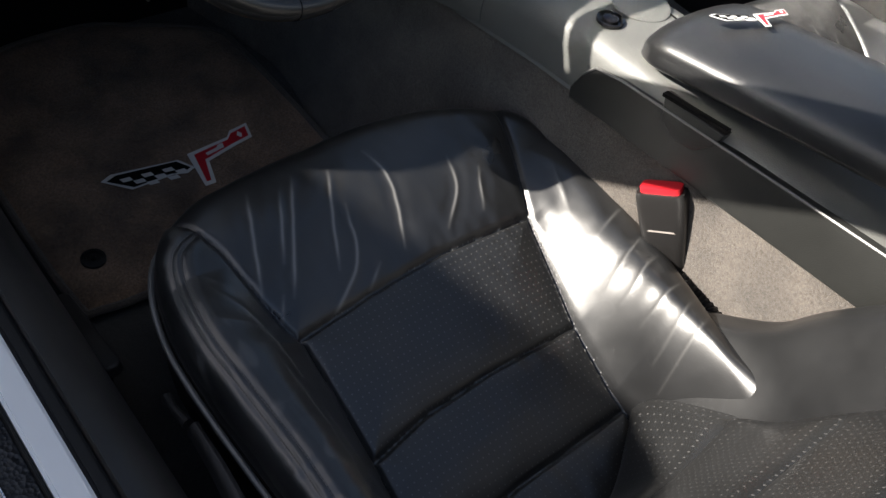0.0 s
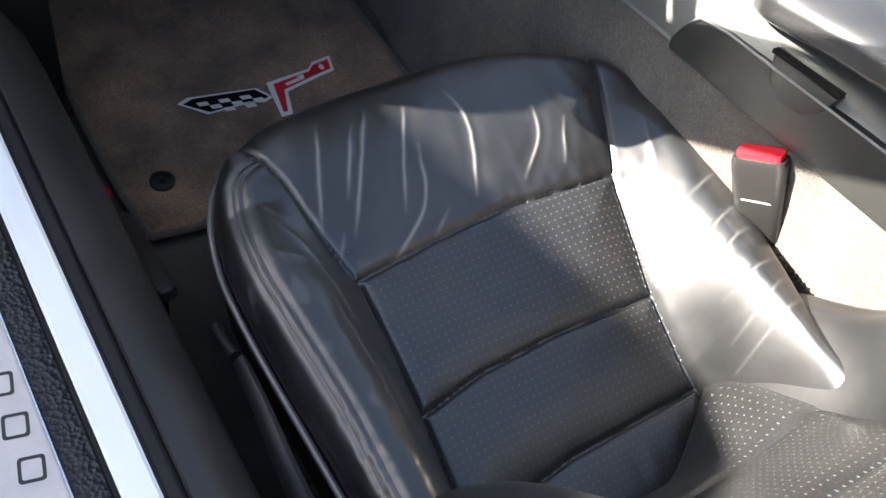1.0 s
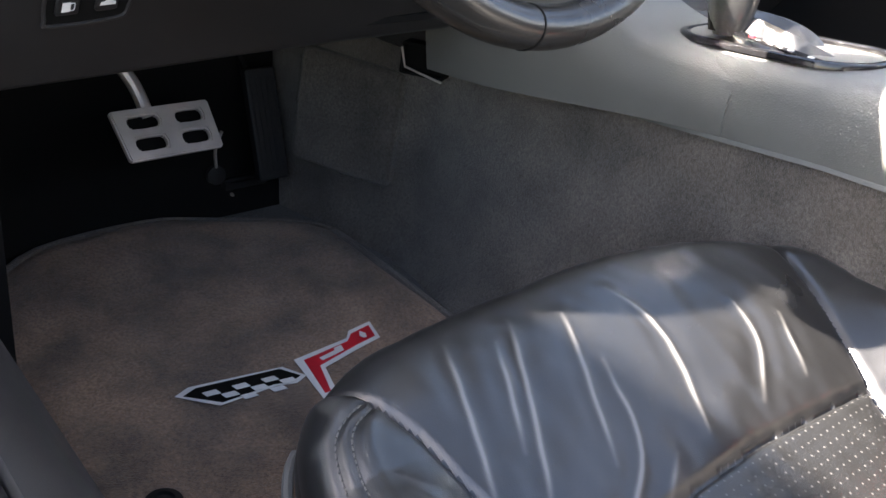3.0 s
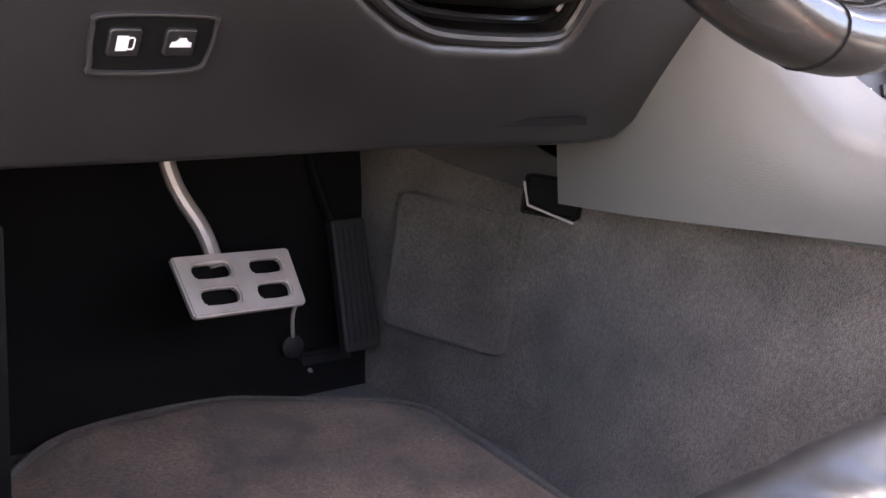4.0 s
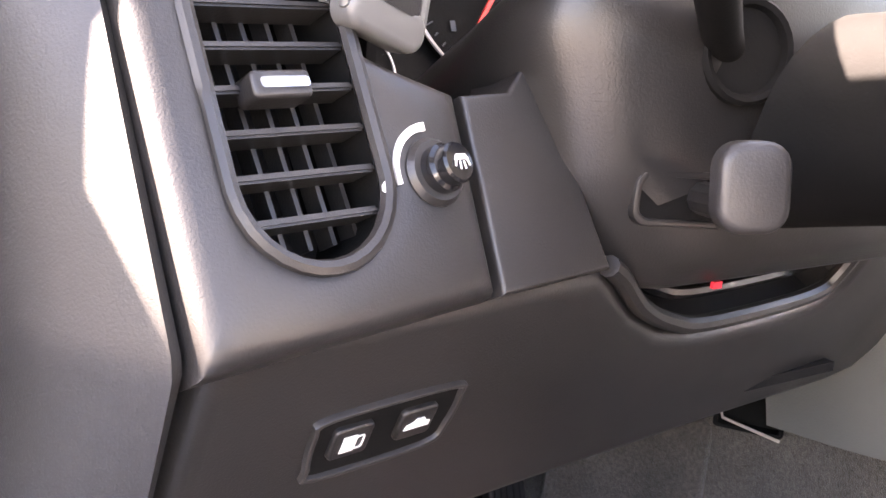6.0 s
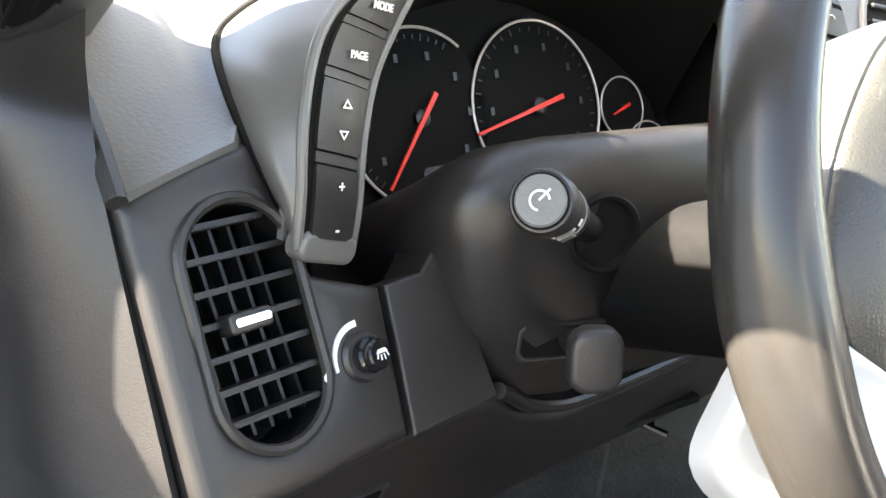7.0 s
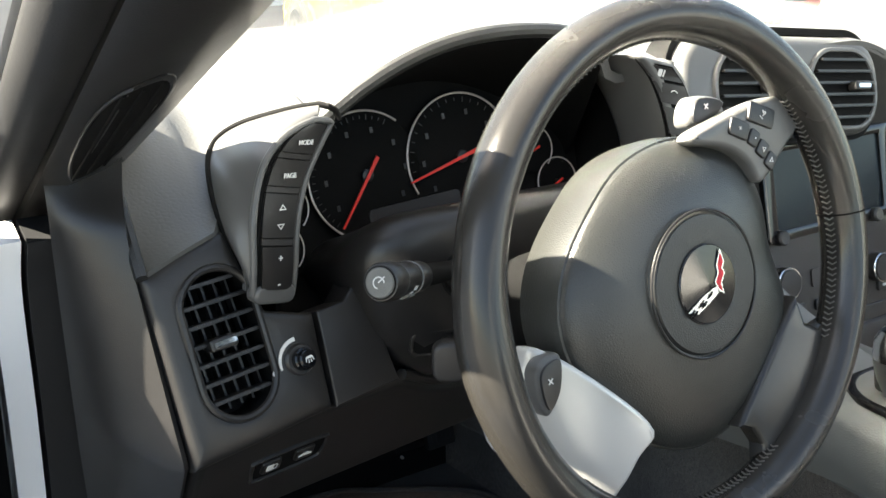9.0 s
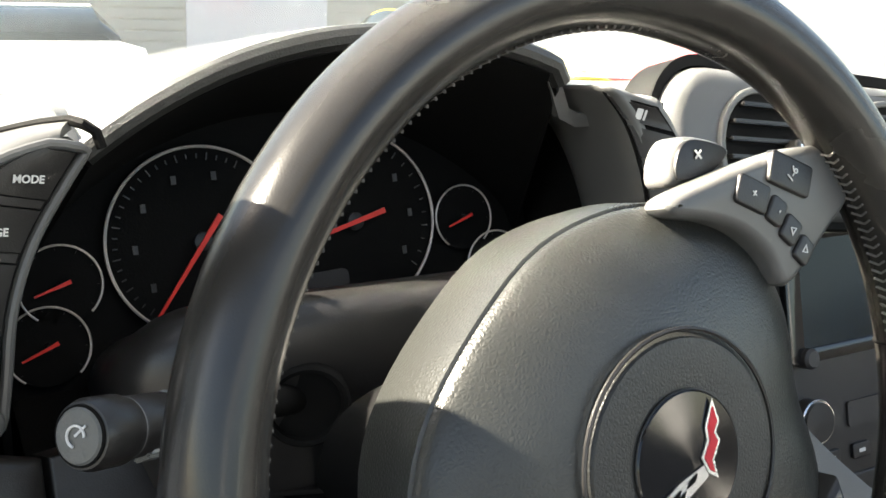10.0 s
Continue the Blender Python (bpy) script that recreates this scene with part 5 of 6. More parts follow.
def pod_face(u, v):
    """The shell's broad side: from the button column (v = 0) back to the dash (v = 1)."""
    near = pod_patch(lpts, lrt, 0.0, 1.0, WID + 0.004, 0.003, 1.4)(0.0, mixv(0.0, 1.0, u))
    s = u * (len(FAR) - 1)
    i = min(len(FAR) - 2, int(s))
    far = FAR[i].lerp(FAR[i + 1], s - i)
    bulge = Vector((-0.45, -0.75, 0.35)) * 0.010 * math.sin(v * math.pi) * (0.4 + 0.6 * math.sin(u * math.pi))
    return near.lerp(far, v) + bulge


part("shell", sheet(pod_face, 60, 20, 0.004), POD_PAINT, lpod, "satin grey painted shell", 1.2)
part("shell_edge", tube(FAR + [Vector((-0.149, 0.3290, 0.6620)), Vector((-0.1445, 0.3275, 0.6590)), Vector((-0.1425, 0.3265, 0.652))], 0.0024, 8), BLACK, lpod, "dark gap round the shell")
front = pod_patch(lpts, lrt, 0.0, 1.0, WID + 0.003, 0.003, 1.4)
loop = [front(0.0, 0.02 + 0.96 * k / 24) for k in range(25)] + [front(k / 4, 0.99) for k in range(1, 4)] + [front(1.0, 0.98 - 0.96 * k / 24) for k in range(25)] + [front(1 - k / 4, 0.01) for k in range(1, 4)]
part("column_frame", tube(loop, 0.0025, 10, True), POD_PAINT, lpod, "rounded grey frame round the buttons")
part("column_back", sheet(pod_patch(lpts, lrt, 0.015, 0.985, WID + 0.002, -0.006, 1.4), 6, 30, 0.004), POD_PAINT, lpod)
part("panel", sheet(pod_patch(lpts, lrt, 0.03, 0.985, WID, 0.0040, 1.4), 6, 30, 0.003), BLACK, lpod, "black button column")
for t0, t1 in ((0.065, 0.295), (0.335, 0.535), (0.575, 0.715), (0.755, 0.965)):
    part("button", sheet(pod_patch(lpts, lrt, t0, t1, WID - 0.0018, 0.0066, 1.4), 8, 8, 0.003), CHARCOAL, lpod, "black push button")
for t0 in (0.301, 0.541, 0.721):
    part("divider", sheet(pod_patch(lpts, lrt, t0, t0 + 0.028, WID - 0.002, 0.0058, 1.4), 4, 3, 0.002), PLASTIC, lpod)


def pod_frame(pts, rt, t, lift):
    f = pod_patch(pts, rt, t - 0.01, t + 0.01, 0.01, lift)
    c = f(0.5, 0.5)
    return axes(c, f(1, 0.5) - f(0, 0.5), f(0.5, 1) - f(0.5, 0))


for t, body, size in ((0.822, "MODE", 0.0047), (0.632, "PAGE", 0.0047), (0.245, "+", 0.007), (0.11, "-", 0.008)):
    lettering("lettering", body, size, pod_frame(lpts, lrt, t, 0.0074) @ Matrix.Translation((0.0022 if body == "MODE" else 0.0, 0, 0)) @ Matrix.Rotation(0.12, 4, "Z"), WHITE_INK, lpod, bold=0.0001)
for t, s in ((0.472, 1), (0.385, -1)):
    Mt = pod_frame(lpts, lrt, t, 0.0075) @ Matrix.Rotation(0.12, 4, "Z")
    part("arrow", rim_plate([(-0.0032, -0.0018 * s), (0.0032, -0.0018 * s), (0, 0.0022 * s)], [(-0.0020, -0.0011 * s), (0.0020, -0.0011 * s), (0, 0.0012 * s)], Mt, 0.0003), WHITE_INK, lpod, "white arrow outline")

part("chin", prism(rrect(0.0370, 0.0140, 0.0065, 6), pod_frame(lpts, lrt, 0.02, 0.0) @ Matrix.Translation((0, 0.0005, 0.0060)), 0.0100, 0.0030), POD_PAINT, lpod, "rounded grey lower end", 1.0)

RPOD = [(0.1800, 0.308, 0.570), (0.1790, 0.310, 0.598), (0.1735, 0.318, 0.627), (0.1630, 0.324, 0.651), (0.1480, 0.327, 0.668)]
rpod, rpts, rrt = pod("switch_pod", RPOD, True, (0.05, 0.07), "satin grey switch pod with black trip computer buttons")
part("panel", sheet(pod_patch(rpts, rrt, 0.02, 0.99, 0.0150, 0.0058), 6, 24, 0.004), BLACK, rpod, "black button column")
for t0, t1 in ((0.05, 0.27), (0.30, 0.50), (0.53, 0.73), (0.77, 0.97)):
    part("button", sheet(pod_patch(rpts, rrt, t0, t1, 0.0135, 0.0078), 6, 8, 0.003), CHARCOAL, rpod, "black push button")
Mi = pod_frame(rpts, rrt, 0.87, 0.0089)
part("icon", join(prism(rrect(0.0040, 0.0062, 0.0006, 2), Mi @ Matrix.Translation((-0.0012, 0, 0)), 0.0003), prism(rrect(0.0014, 0.0062, 0.0005, 2), Mi @ Matrix.Translation((0.0026, 0, 0)), 0.0003)), WHITE_INK, rpod, "white fuel mark")
Mi = pod_frame(rpts, rrt, 0.63, 0.0089)
part("icon", tube([Mi @ Vector((0.0034 * math.cos(radians(a)), 0.0026 * math.sin(radians(a)), 0)) for a in range(20, 180, 20)], 0.0004, 5), WHITE_INK, rpod, "white gauge mark")

# ---- steering column ----
column = thing("steering_column", (0.0, 0.25, 0.45), "dark plastic steering column shroud", "steering column")


SHROUD = ((0.266, 0.01, 0.519, 0.15, 0.05, 0.022),
          (0.2672, 0.01, 0.519, 0.196, 0.088, 0.036),
          (0.2705, 0.007, 0.519, 0.232, 0.12, 0.045),
          (0.277, 0.004, 0.518, 0.262, 0.138, 0.05),
          (0.288, 0.002, 0.516, 0.276, 0.144, 0.052),
          (0.314, 0.002, 0.508, 0.284, 0.14, 0.052),
          (0.351, 0.002, 0.492, 0.284, 0.122, 0.048),
          (0.396, 0.002, 0.478, 0.28, 0.096, 0.04))


def shroud_ring(k):
    y, cx, cz, w, h, r = SHROUD[k]
    return [Vector((cx + a * (1 + 1.9 * b), y, cz + b)) for a, b in rrect(w, h, r, 7)]


part("shroud", loft([shroud_ring(k) for k in range(len(SHROUD))]), CHARCOAL, column, sharp=1.2)
part("neck", loft([[Vector((cx + a, y - 0.3 * b, cz + b)) for a, b in rrect(w, h, 0.035, 6)] for y, cx, cz, w, h in ((0.176, 0.030, 0.530, 0.11, 0.080), (0.21, 0.024, 0.524, 0.13, 0.085), (0.26, 0.014, 0.515, 0.15, 0.090))]), BLACK, column, sharp=1.2)
Mst = axes((-0.0665, 0.2675, 0.5430), (0.95, -0.25, -0.05), (0.05, 0.10, 1))
part("stalk_hole", turned([(0.0205, -0.004), (0.0205, 0.005), (0.0190, 0.0068), (0.0170, 0.0060), (0.0160, 0.0030), (0.0, 0.0028)], Mst, 28, False), BLACK, column, "round stalk opening with a rim")
Msl = axes((-0.0760, 0.2715, 0.4860), (0.985, -0.17, -0.06), (0.05, 0.02, 1))
part("lever_slot", prism(rrect(0.060, 0.0170, 0.005), Msl @ Matrix.Translation((0, 0, 0.0045)), 0.01), BLACK, column, "dark lever slot")
part("slot_rim", rim_plate(rrect(0.065, 0.0220, 0.007), rrect(0.059, 0.0160, 0.005), Msl @ Matrix.Translation((0, 0, 0.0058)), 0.006, 0.001), CHARCOAL, column)
part("orange_label", block(-0.051, 0.2760, 0.4470, 0.005, 0.002, 0.003), RED_INK, column, "tiny orange sticker")
part("screw", turned([(0.0045, -0.004), (0.0045, 0.0), (0.002, 0.0008)], axes((-0.010, 0.2720, 0.466), (1, 0, 0), (0, 0.4, 0.9)), 12), STEEL, column)

tilt = thing("tilt_lever", (-0.11, 0.215, 0.49), "dark grey column tilt lever", "lever")
part("stem", tube(smooth_line([(-0.070, 0.284, 0.486), (-0.086, 0.250, 0.489), (-0.101, 0.224, 0.496)], 4), 0.0065, 10), CHARCOAL, tilt)
Mtl = axes((-0.1070, 0.2190, 0.5010), (0.86, -0.48, 0.05), (0.0, 0.12, 1))
part("paddle", prism(rrect(0.025, 0.031, 0.009), Mtl, 0.010, 0.0035, 3), PLASTIC, tilt, "rounded grey paddle")

stalk = thing("indicator_stalk", (-0.13, 0.22, 0.56), "black indicator stalk with rotating switch rings", "stalk")
tip, root_p = Vector((-0.1755, 0.197, 0.5915)), Vector((-0.0665, 0.275, 0.542))
ax = (tip - root_p).normalized()
zq = Vector((0, 0, 1)).rotation_difference(ax).to_matrix().to_4x4()
Mk = Matrix.Translation(root_p) @ zq
Lk = (tip - root_p).length
part("stem", turned([(0.0081, -0.01), (0.0075, 0.02), (0.0081, Lk - 0.062)], Mk, 20), BLACK, stalk)
part("ring_sleeve", turned([(0.0099, Lk - 0.062), (0.0105, Lk - 0.058), (0.0105, Lk - 0.046), (0.0097, Lk - 0.044)], Mk, 28), CHARCOAL, stalk)
part("ring_sleeve", turned([(0.0102, Lk - 0.043), (0.0112, Lk - 0.040), (0.0112, Lk - 0.022), (0.0106, Lk - 0.020)], Mk, 28), CHARCOAL, stalk)
part("end_knob", turned([(0.0115, Lk - 0.019), (0.0125, Lk - 0.015), (0.0125, Lk - 0.003), (0.0114, Lk), (0.0099, Lk + 0.0004)], Mk, 32), CHARCOAL, stalk)
capk = part("end_cap", turned([(0.0097, Lk - 0.002), (0.0097, Lk + 0.0012), (0.0089, Lk + 0.002), (0.0000, Lk + 0.0024)], Mk, 28, False), CONSOLE, stalk, "grey end button")
Mc = Mk @ Matrix.Translation((0, 0, Lk + 0.0028))
part("icon", tube([Mc @ Vector((0.0036 * math.cos(radians(a)), 0.0036 * math.sin(radians(a)), 0)) for a in range(-40, 225, 15)], 0.0005, 5), WHITE_INK, capk, "white cruise control mark")
part("icon", block(0.0027, 0.0003, 0, 0.0058, 0.0008, 0.0004, 0, Mc), WHITE_INK, capk)
for k in range(5):
    a = radians(200 + 22 * k)
    part("mark", block(0.0113, 0, Lk - 0.033 + 0.003 * (k % 2), 0.0006, 0.003, 0.004, 0, Mk @ Matrix.Rotation(a, 4, "Z")), WHITE_INK, stalk, "small white mark")

for d in (0.0435, 0.0195):
    part("ring", tube([Mk @ Vector((0.0108 * math.cos(2 * math.pi * k / 32), 0.0108 * math.sin(2 * math.pi * k / 32), Lk - d)) for k in range(32)], 0.0007, 6, True), SILVER, stalk, "thin pale ring")
part("side_button", block(0.0117, 0, Lk - 0.031, 0.0022, 0.0075, 0.0120, 0.0008, Mk @ Matrix.Rotation(radians(250), 4, "Z")), CONSOLE, stalk, "pale grey side button")
part("cap_groove", tube([Mk @ Vector((0.0099 * math.cos(2 * math.pi * k / 32), 0.0099 * math.sin(2 * math.pi * k / 32), Lk + 0.0006)) for k in range(32)], 0.0007, 6, True), BLACK, stalk)

# ---- steering wheel ----
wheel = thing("steering_wheel", (0.018, 0.116, 0.42), "black leather steering wheel turned to the side, with satin spokes", "steering wheel")
Wm = axes((0.0093, 0.1237, 0.5916), (0.9983, 0.0575, 0), (-0.0212, 0.3673, 0.9299))
Wr = Wm @ Matrix.Rotation(radians(41.6), 4, "Z")
RIM = 0.1640


def rim_ring(a, k=1.0):
    bulge = 1 + 0.10 * (math.exp(-((((a - radians(35) + math.pi) % (2 * math.pi)) - math.pi) / 0.22) ** 2) + math.exp(-((((a - radians(145) + math.pi) % (2 * math.pi)) - math.pi) / 0.22) ** 2))
    out = []
    for j in range(20):
        b = 2 * math.pi * j / 20
        r = RIM + 0.0142 * bulge * k * math.cos(b)
        out.append(Wr @ Vector((r * math.cos(a), r * math.sin(a), 0.0175 * bulge * k * math.sin(b))))
    return out


part("rim", loft([rim_ring(2 * math.pi * k / 120) for k in range(120)], True, False, True), WHEEL_LEATHER, wheel, "worn black leather rim")
for a in (-38, 218):
    part("rim_seam", tube([q for q in rim_ring(radians(a), 1.012)], 0.0006, 5, True), BLACK, wheel)
st = []
for k in range(230):
    a = 2 * math.pi * k / 230
    if any(abs(((a - radians(c) + math.pi) % (2 * math.pi)) - math.pi) < radians(w) for c, w in ((12.5, 14), (167.5, 14), (270, 18))):
        continue
    r0 = RIM - 0.0146
    for s in (1, -1):
        st.append(tube([Wr @ Vector((r0 * math.cos(a), r0 * math.sin(a), 0.0005)), Wr @ Vector((r0 * math.cos(a + 0.012), r0 * math.sin(a + 0.012), 0.0036 * s))], 0.0006, 4))
tagged(part("stitching", join(*st), THREAD, wheel), kind="stuff")


HUB = Vector((0.006, -0.029, 0.0))
BADGE = Wr @ Matrix.Translation((0.0045, -0.0180, -0.0235))


def pad_radius(a):
    c, s = math.cos(a), math.sin(a)
    e = 2.4 if s < 0 else mixv(2.7, 1.95, step(-0.5, 0.5, c))
    near = ((a + 0.58 + math.pi) % (2 * math.pi) - math.pi) / 0.45
    return (1 - 0.22 * math.exp(-near * near)) / ((abs(c) / 0.104) ** e + (abs(s) / 0.102) ** e) ** (1 / e)


def pad_ring(k, z):
    return [Wr @ (HUB + Vector((pad_radius(2 * math.pi * j / 72) * k * math.cos(2 * math.pi * j / 72), pad_radius(2 * math.pi * j / 72) * k * math.sin(2 * math.pi * j / 72), z))) for j in range(72)]


part("airbag_cover", loft([pad_ring(k, z) for k, z in ((1.0, -0.030), (1.0, -0.0240), (0.985, -0.0215), (0.95, -0.0180), (0.85, -0.0118), (0.70, -0.0062), (0.50, -0.0024), (0.2, 0.0))]), HUB_VINYL, wheel, "grained airbag cover")
part("hub_side", loft([pad_ring(k, z) for k, z in ((1.002, -0.0255), (1.014, -0.0262), (1.018, -0.030), (1.025, -0.046), (1.00, -0.066), (0.85, -0.080), (0.5, -0.086))]), HUB_VINYL, wheel, "dark hub casing")
part("hub_circle", tube([BADGE @ Vector((0.049 * math.cos(2 * math.pi * k / 48), 0.049 * math.sin(2 * math.pi * k / 48), 0.0232)) for k in range(48)], 0.0010, 6, True), CHARCOAL, wheel)
part("hub_dish", turned([(0.0480, 0.0205), (0.0455, 0.0240), (0.034, 0.0246), (0.0262, 0.0240)], BADGE, 48), VINYL, wheel)
bd = part("badge", turned([(0.0266, 0.0215), (0.0266, 0.0246), (0.0256, 0.0256), (0.0, 0.0264)], BADGE, 48, False), GLOSS, wheel, "round gloss black badge")
part("badge_ring", tube([BADGE @ Vector((0.0265 * math.cos(2 * math.pi * k / 48), 0.0265 * math.sin(2 * math.pi * k / 48), 0.0248)) for k in range(48)], 0.0004, 6, True), CHARCOAL, wheel)
Me = BADGE @ Matrix.Translation((0, 0, 0.0266)) @ Matrix.Rotation(radians(-41.6), 4, "Z") @ Matrix.Diagonal((0.00092, 0.00092, 1, 1))


def badge_flag(pts, mat, z, nm):
    part(nm, prism(pts, Me @ Matrix.Translation((0, 0, z)), 0.0006), mat, bd)


RED_FLAG = [(14, 23), (17, 13), (14.5, 9), (16.5, 5), (12, -2), (13.5, -10), (8, -6.5), (5, 0), (9, 6.5), (8.5, 12)]
CHECK_FLAG = [(6, -3), (-8, -7), (-25, -15.5), (-15, -18.5), (-3, -13.5), (8, -8)]
badge_flag(RED_FLAG, BADGE_SILVER, 0.0004, "flag_outline")
badge_flag(inset(RED_FLAG, 1.5), RED_INK, 0.0008, "flag")
badge_flag(CHECK_FLAG, BADGE_SILVER, 0.0004, "flag_outline")
for r in range(2):
    for c in range(5):
        if (r + c) % 2 == 0:
            x, y = 1.5 - 4.9 * c - 2.2 * r, -5.2 - 2.25 * c - 3.4 * r
            badge_flag([(x, y), (x - 4.4, y - 2.0), (x - 6.2, y - 4.8), (x - 1.8, y - 2.9)], BLACK, 0.0009, "check")


def spoke(pts, mat, nm, z0, z1, lab="", roll=0.0):
    """A spoke plate, from the hub (first height) out to the rim (second)."""
    bm = prism([(x, y) for x, y in pts], Matrix.Identity(4), 0.014, 0.004, 4)
    bmesh.ops.subdivide_edges(bm, edges=[e for e in bm.edges if e.calc_length() > 0.02], cuts=5)
    for v in bm.verts:
        t = clamp01((math.hypot(v.co.x, v.co.y) - 0.085) / 0.08)
        v.co.z += mixv(z0, z1, t) - roll * max(0.0, 0.664 * v.co.y - 0.748 * v.co.x - 0.045) ** 2
    bmesh.ops.transform(bm, matrix=Wr, verts=bm.verts)
    return part(nm, bm, mat, wheel, lab)


SPOKES = ((1, ((0.096, -0.026), (0.130, -0.029), (0.152, -0.028), (0.157, -0.008), (0.146, 0.006), (0.120, 0.0235), (0.098, 0.0360), (0.078, 0.0460), (0.075, 0.0400), (0.087, 0.0240), (0.095, 0.0090), (0.098, -0.0080))),
          (-1, ((0.092, -0.046), (0.112, -0.047), (0.134, -0.050), (0.150, -0.046), (0.157, 0.0), (0.149, 0.026), (0.124, 0.041), (0.108, 0.047), (0.095, 0.050), (0.091, 0.0))))
# left spoke painted as sunlit, right one in the darker pod grey as shaded
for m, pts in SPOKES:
    spoke([(p.x, p.y) for p in smooth_line([(m * x, y, 0) for x, y in pts], 4, True)], LIT_SPOKE_PAINT if m < 0 else POD_PAINT, "spoke", -0.006, -0.002 if m > 0 else -0.012, "satin silver spoke, painted lit on the left, shaded on the right", 0.0 if m > 0 else 6.5)
    Mpd = Wr @ Matrix.Translation((0, 0, -0.020))
    sh = [(p.x, p.y) for p in smooth_line([(m * x, y, 0) for x, y in ((0.092, 0.040), (0.101, 0.0485), (0.113, 0.0475), (0.126, 0.0310), (0.126, 0.0235), (0.109, 0.0265))], 5, True)]
    pdl = part("shift_paddle", prism(sh, Mpd, 0.014, 0.005, 4), POD_PAINT, wheel, "satin grey shift paddle")
    cxp, cyp = m * 0.1105, 0.0385
    part("paddle_face", prism([(cxp + (x - cxp) * 0.80, cyp + (y - cyp) * 0.80) for x, y in sh], Mpd @ Matrix.Translation((0, 0, 0.0010)), 0.002, 0.0006), CHARCOAL, pdl, "dark paddle inlay")
    lettering("plus_mark", "+", 0.010, Mpd @ Matrix.Translation((cxp, cyp, 0.0014)), WHITE_INK, pdl)
spoke([(-0.050, -0.112), (0.056, -0.106), (0.046, -0.124), (0.050, -0.137), (0.070, -0.148), (0.040, -0.160), (0.0, -0.166), (-0.040, -0.160), (-0.066, -0.150), (-0.048, -0.138), (-0.044, -0.124)], WHEEL_LEATHER, "lower_spoke", -0.010, 0.000, "leather covered lower spoke")
for x, y, w, h, turn, body in ((0.1295, 0.0060, 0.0140, 0.0260, 26, "1-6"), (0.1085, 0.0165, 0.0125, 0.0190, 24, "+"), (0.1130, 0.0015, 0.0115, 0.0100, 14, "-"), (0.1130, -0.0100, 0.0115, 0.0105, 8, "^"), (0.1120, -0.0215, 0.0115, 0.0095, 4, "v")):
    t = clamp01((math.hypot(x, y) - 0.085) / 0.08)
    Mb2 = Wr @ Matrix.Translation((x, y, mixv(-0.006, -0.002, t) + 0.0016))
    bt = part("button", prism(rrect(w, h, 0.0022), Mb2 @ Matrix.Rotation(radians(turn), 4, "Z"), 0.004, 0.001), CHARCOAL, wheel, "black spoke button")
    if body in "^v":
        s = 1 if body == "^" else -1
        part("arrow", rim_plate([(-0.0022, -0.0014 * s), (0.0022, -0.0014 * s), (0, 0.0018 * s)], [(-0.0014, -0.0009 * s), (0.0014, -0.0009 * s), (0, 0.0010 * s)], Mb2 @ Matrix.Translation((0, 0, 0.0004)), 0.0003), WHITE_INK, bt)
    else:
        lettering("mark", body, 0.0056, Mb2, WHITE_INK, bt, 0.0004)

# ---- centre stack ----
Sk = axes((0.4385, 0.306, 0.4145), (1, 0, 0), (0, 0.36, 0.93))
stack = thing("centre_stack", (0.375, 0.22, 0.36), "dark centre stack with unlit screen, radio and heater controls", "centre console")
part("frame", rim_plate(rrect(0.270, 0.345, 0.04, 6), rrect(0.236, 0.250, 0.012, 6), Sk @ Matrix.Translation((0, 0.060, 0.004)), 0.03, 0.004), CHARCOAL, stack, "dark grey plastic surround")
part("face", prism(rrect(0.232, 0.254, 0.010), Sk @ Matrix.Translation((0, 0.060, -0.004)), 0.02), CHARCOAL, stack)
sc = part("screen_bezel", rim_plate(rrect(0.205, 0.104, 0.006), rrect(0.172, 0.082, 0.003), Sk @ Matrix.Translation((0.008, 0.100, 0.002)), 0.006, 0.001), GLOSS, stack)
part("screen", prism(rrect(0.174, 0.084, 0.003), Sk @ Matrix.Translation((0.008, 0.100, -0.001)), 0.003), SCREEN, stack, "unlit navigation screen")
part("disc_slot", prism(rrect(0.13, 0.005, 0.002), Sk @ Matrix.Translation((0.005, 0.149, -0.0035)), 0.002), BLACK, stack)
for sx in (-0.076, 0.077):
    part("knob", turned([(0.0165, -0.006), (0.0165, 0.006), (0.0150, 0.010), (0.0, 0.0105)], Sk @ Matrix.Translation((sx, 0.004 if sx < 0 else -0.008, 0)), 32, False), CHARCOAL, stack, "black rotary knob")
    part("knob_ring", tube([Sk @ Vector((sx + 0.0162 * math.cos(2 * math.pi * k / 32), (0.004 if sx < 0 else -0.008) + 0.0162 * math.sin(2 * math.pi * k / 32), 0.0075)) for k in range(32)], 0.0013, 6, True), CHROME, stack, "chrome ring")
    part("small_knob", turned([(0.008, -0.004), (0.008, 0.006), (0.006, 0.008), (0, 0.008)], Sk @ Matrix.Translation((sx, 0.052, 0)), 20, False), PLASTIC, stack, "small radio knob")
part("display", prism(rrect(0.060, 0.020, 0.003), Sk @ Matrix.Translation((0, 0.000, -0.002)), 0.002), PLASTIC, stack, "unlit heater display")
for k in range(6):
    b = part("button", prism(rrect(0.020, 0.012, 0.002), Sk @ Matrix.Translation((-0.088 + 0.035 * k, -0.030, -0.001)), 0.004, 0.001), CHARCOAL, stack, "small black heater button")
    part("mark", block(0, 0, 0.0004, 0.007, 0.0028, 0.0004, 0, Sk @ Matrix.Translation((-0.088 + 0.035 * k, -0.030, -0.001))), WHITE_INK, b)
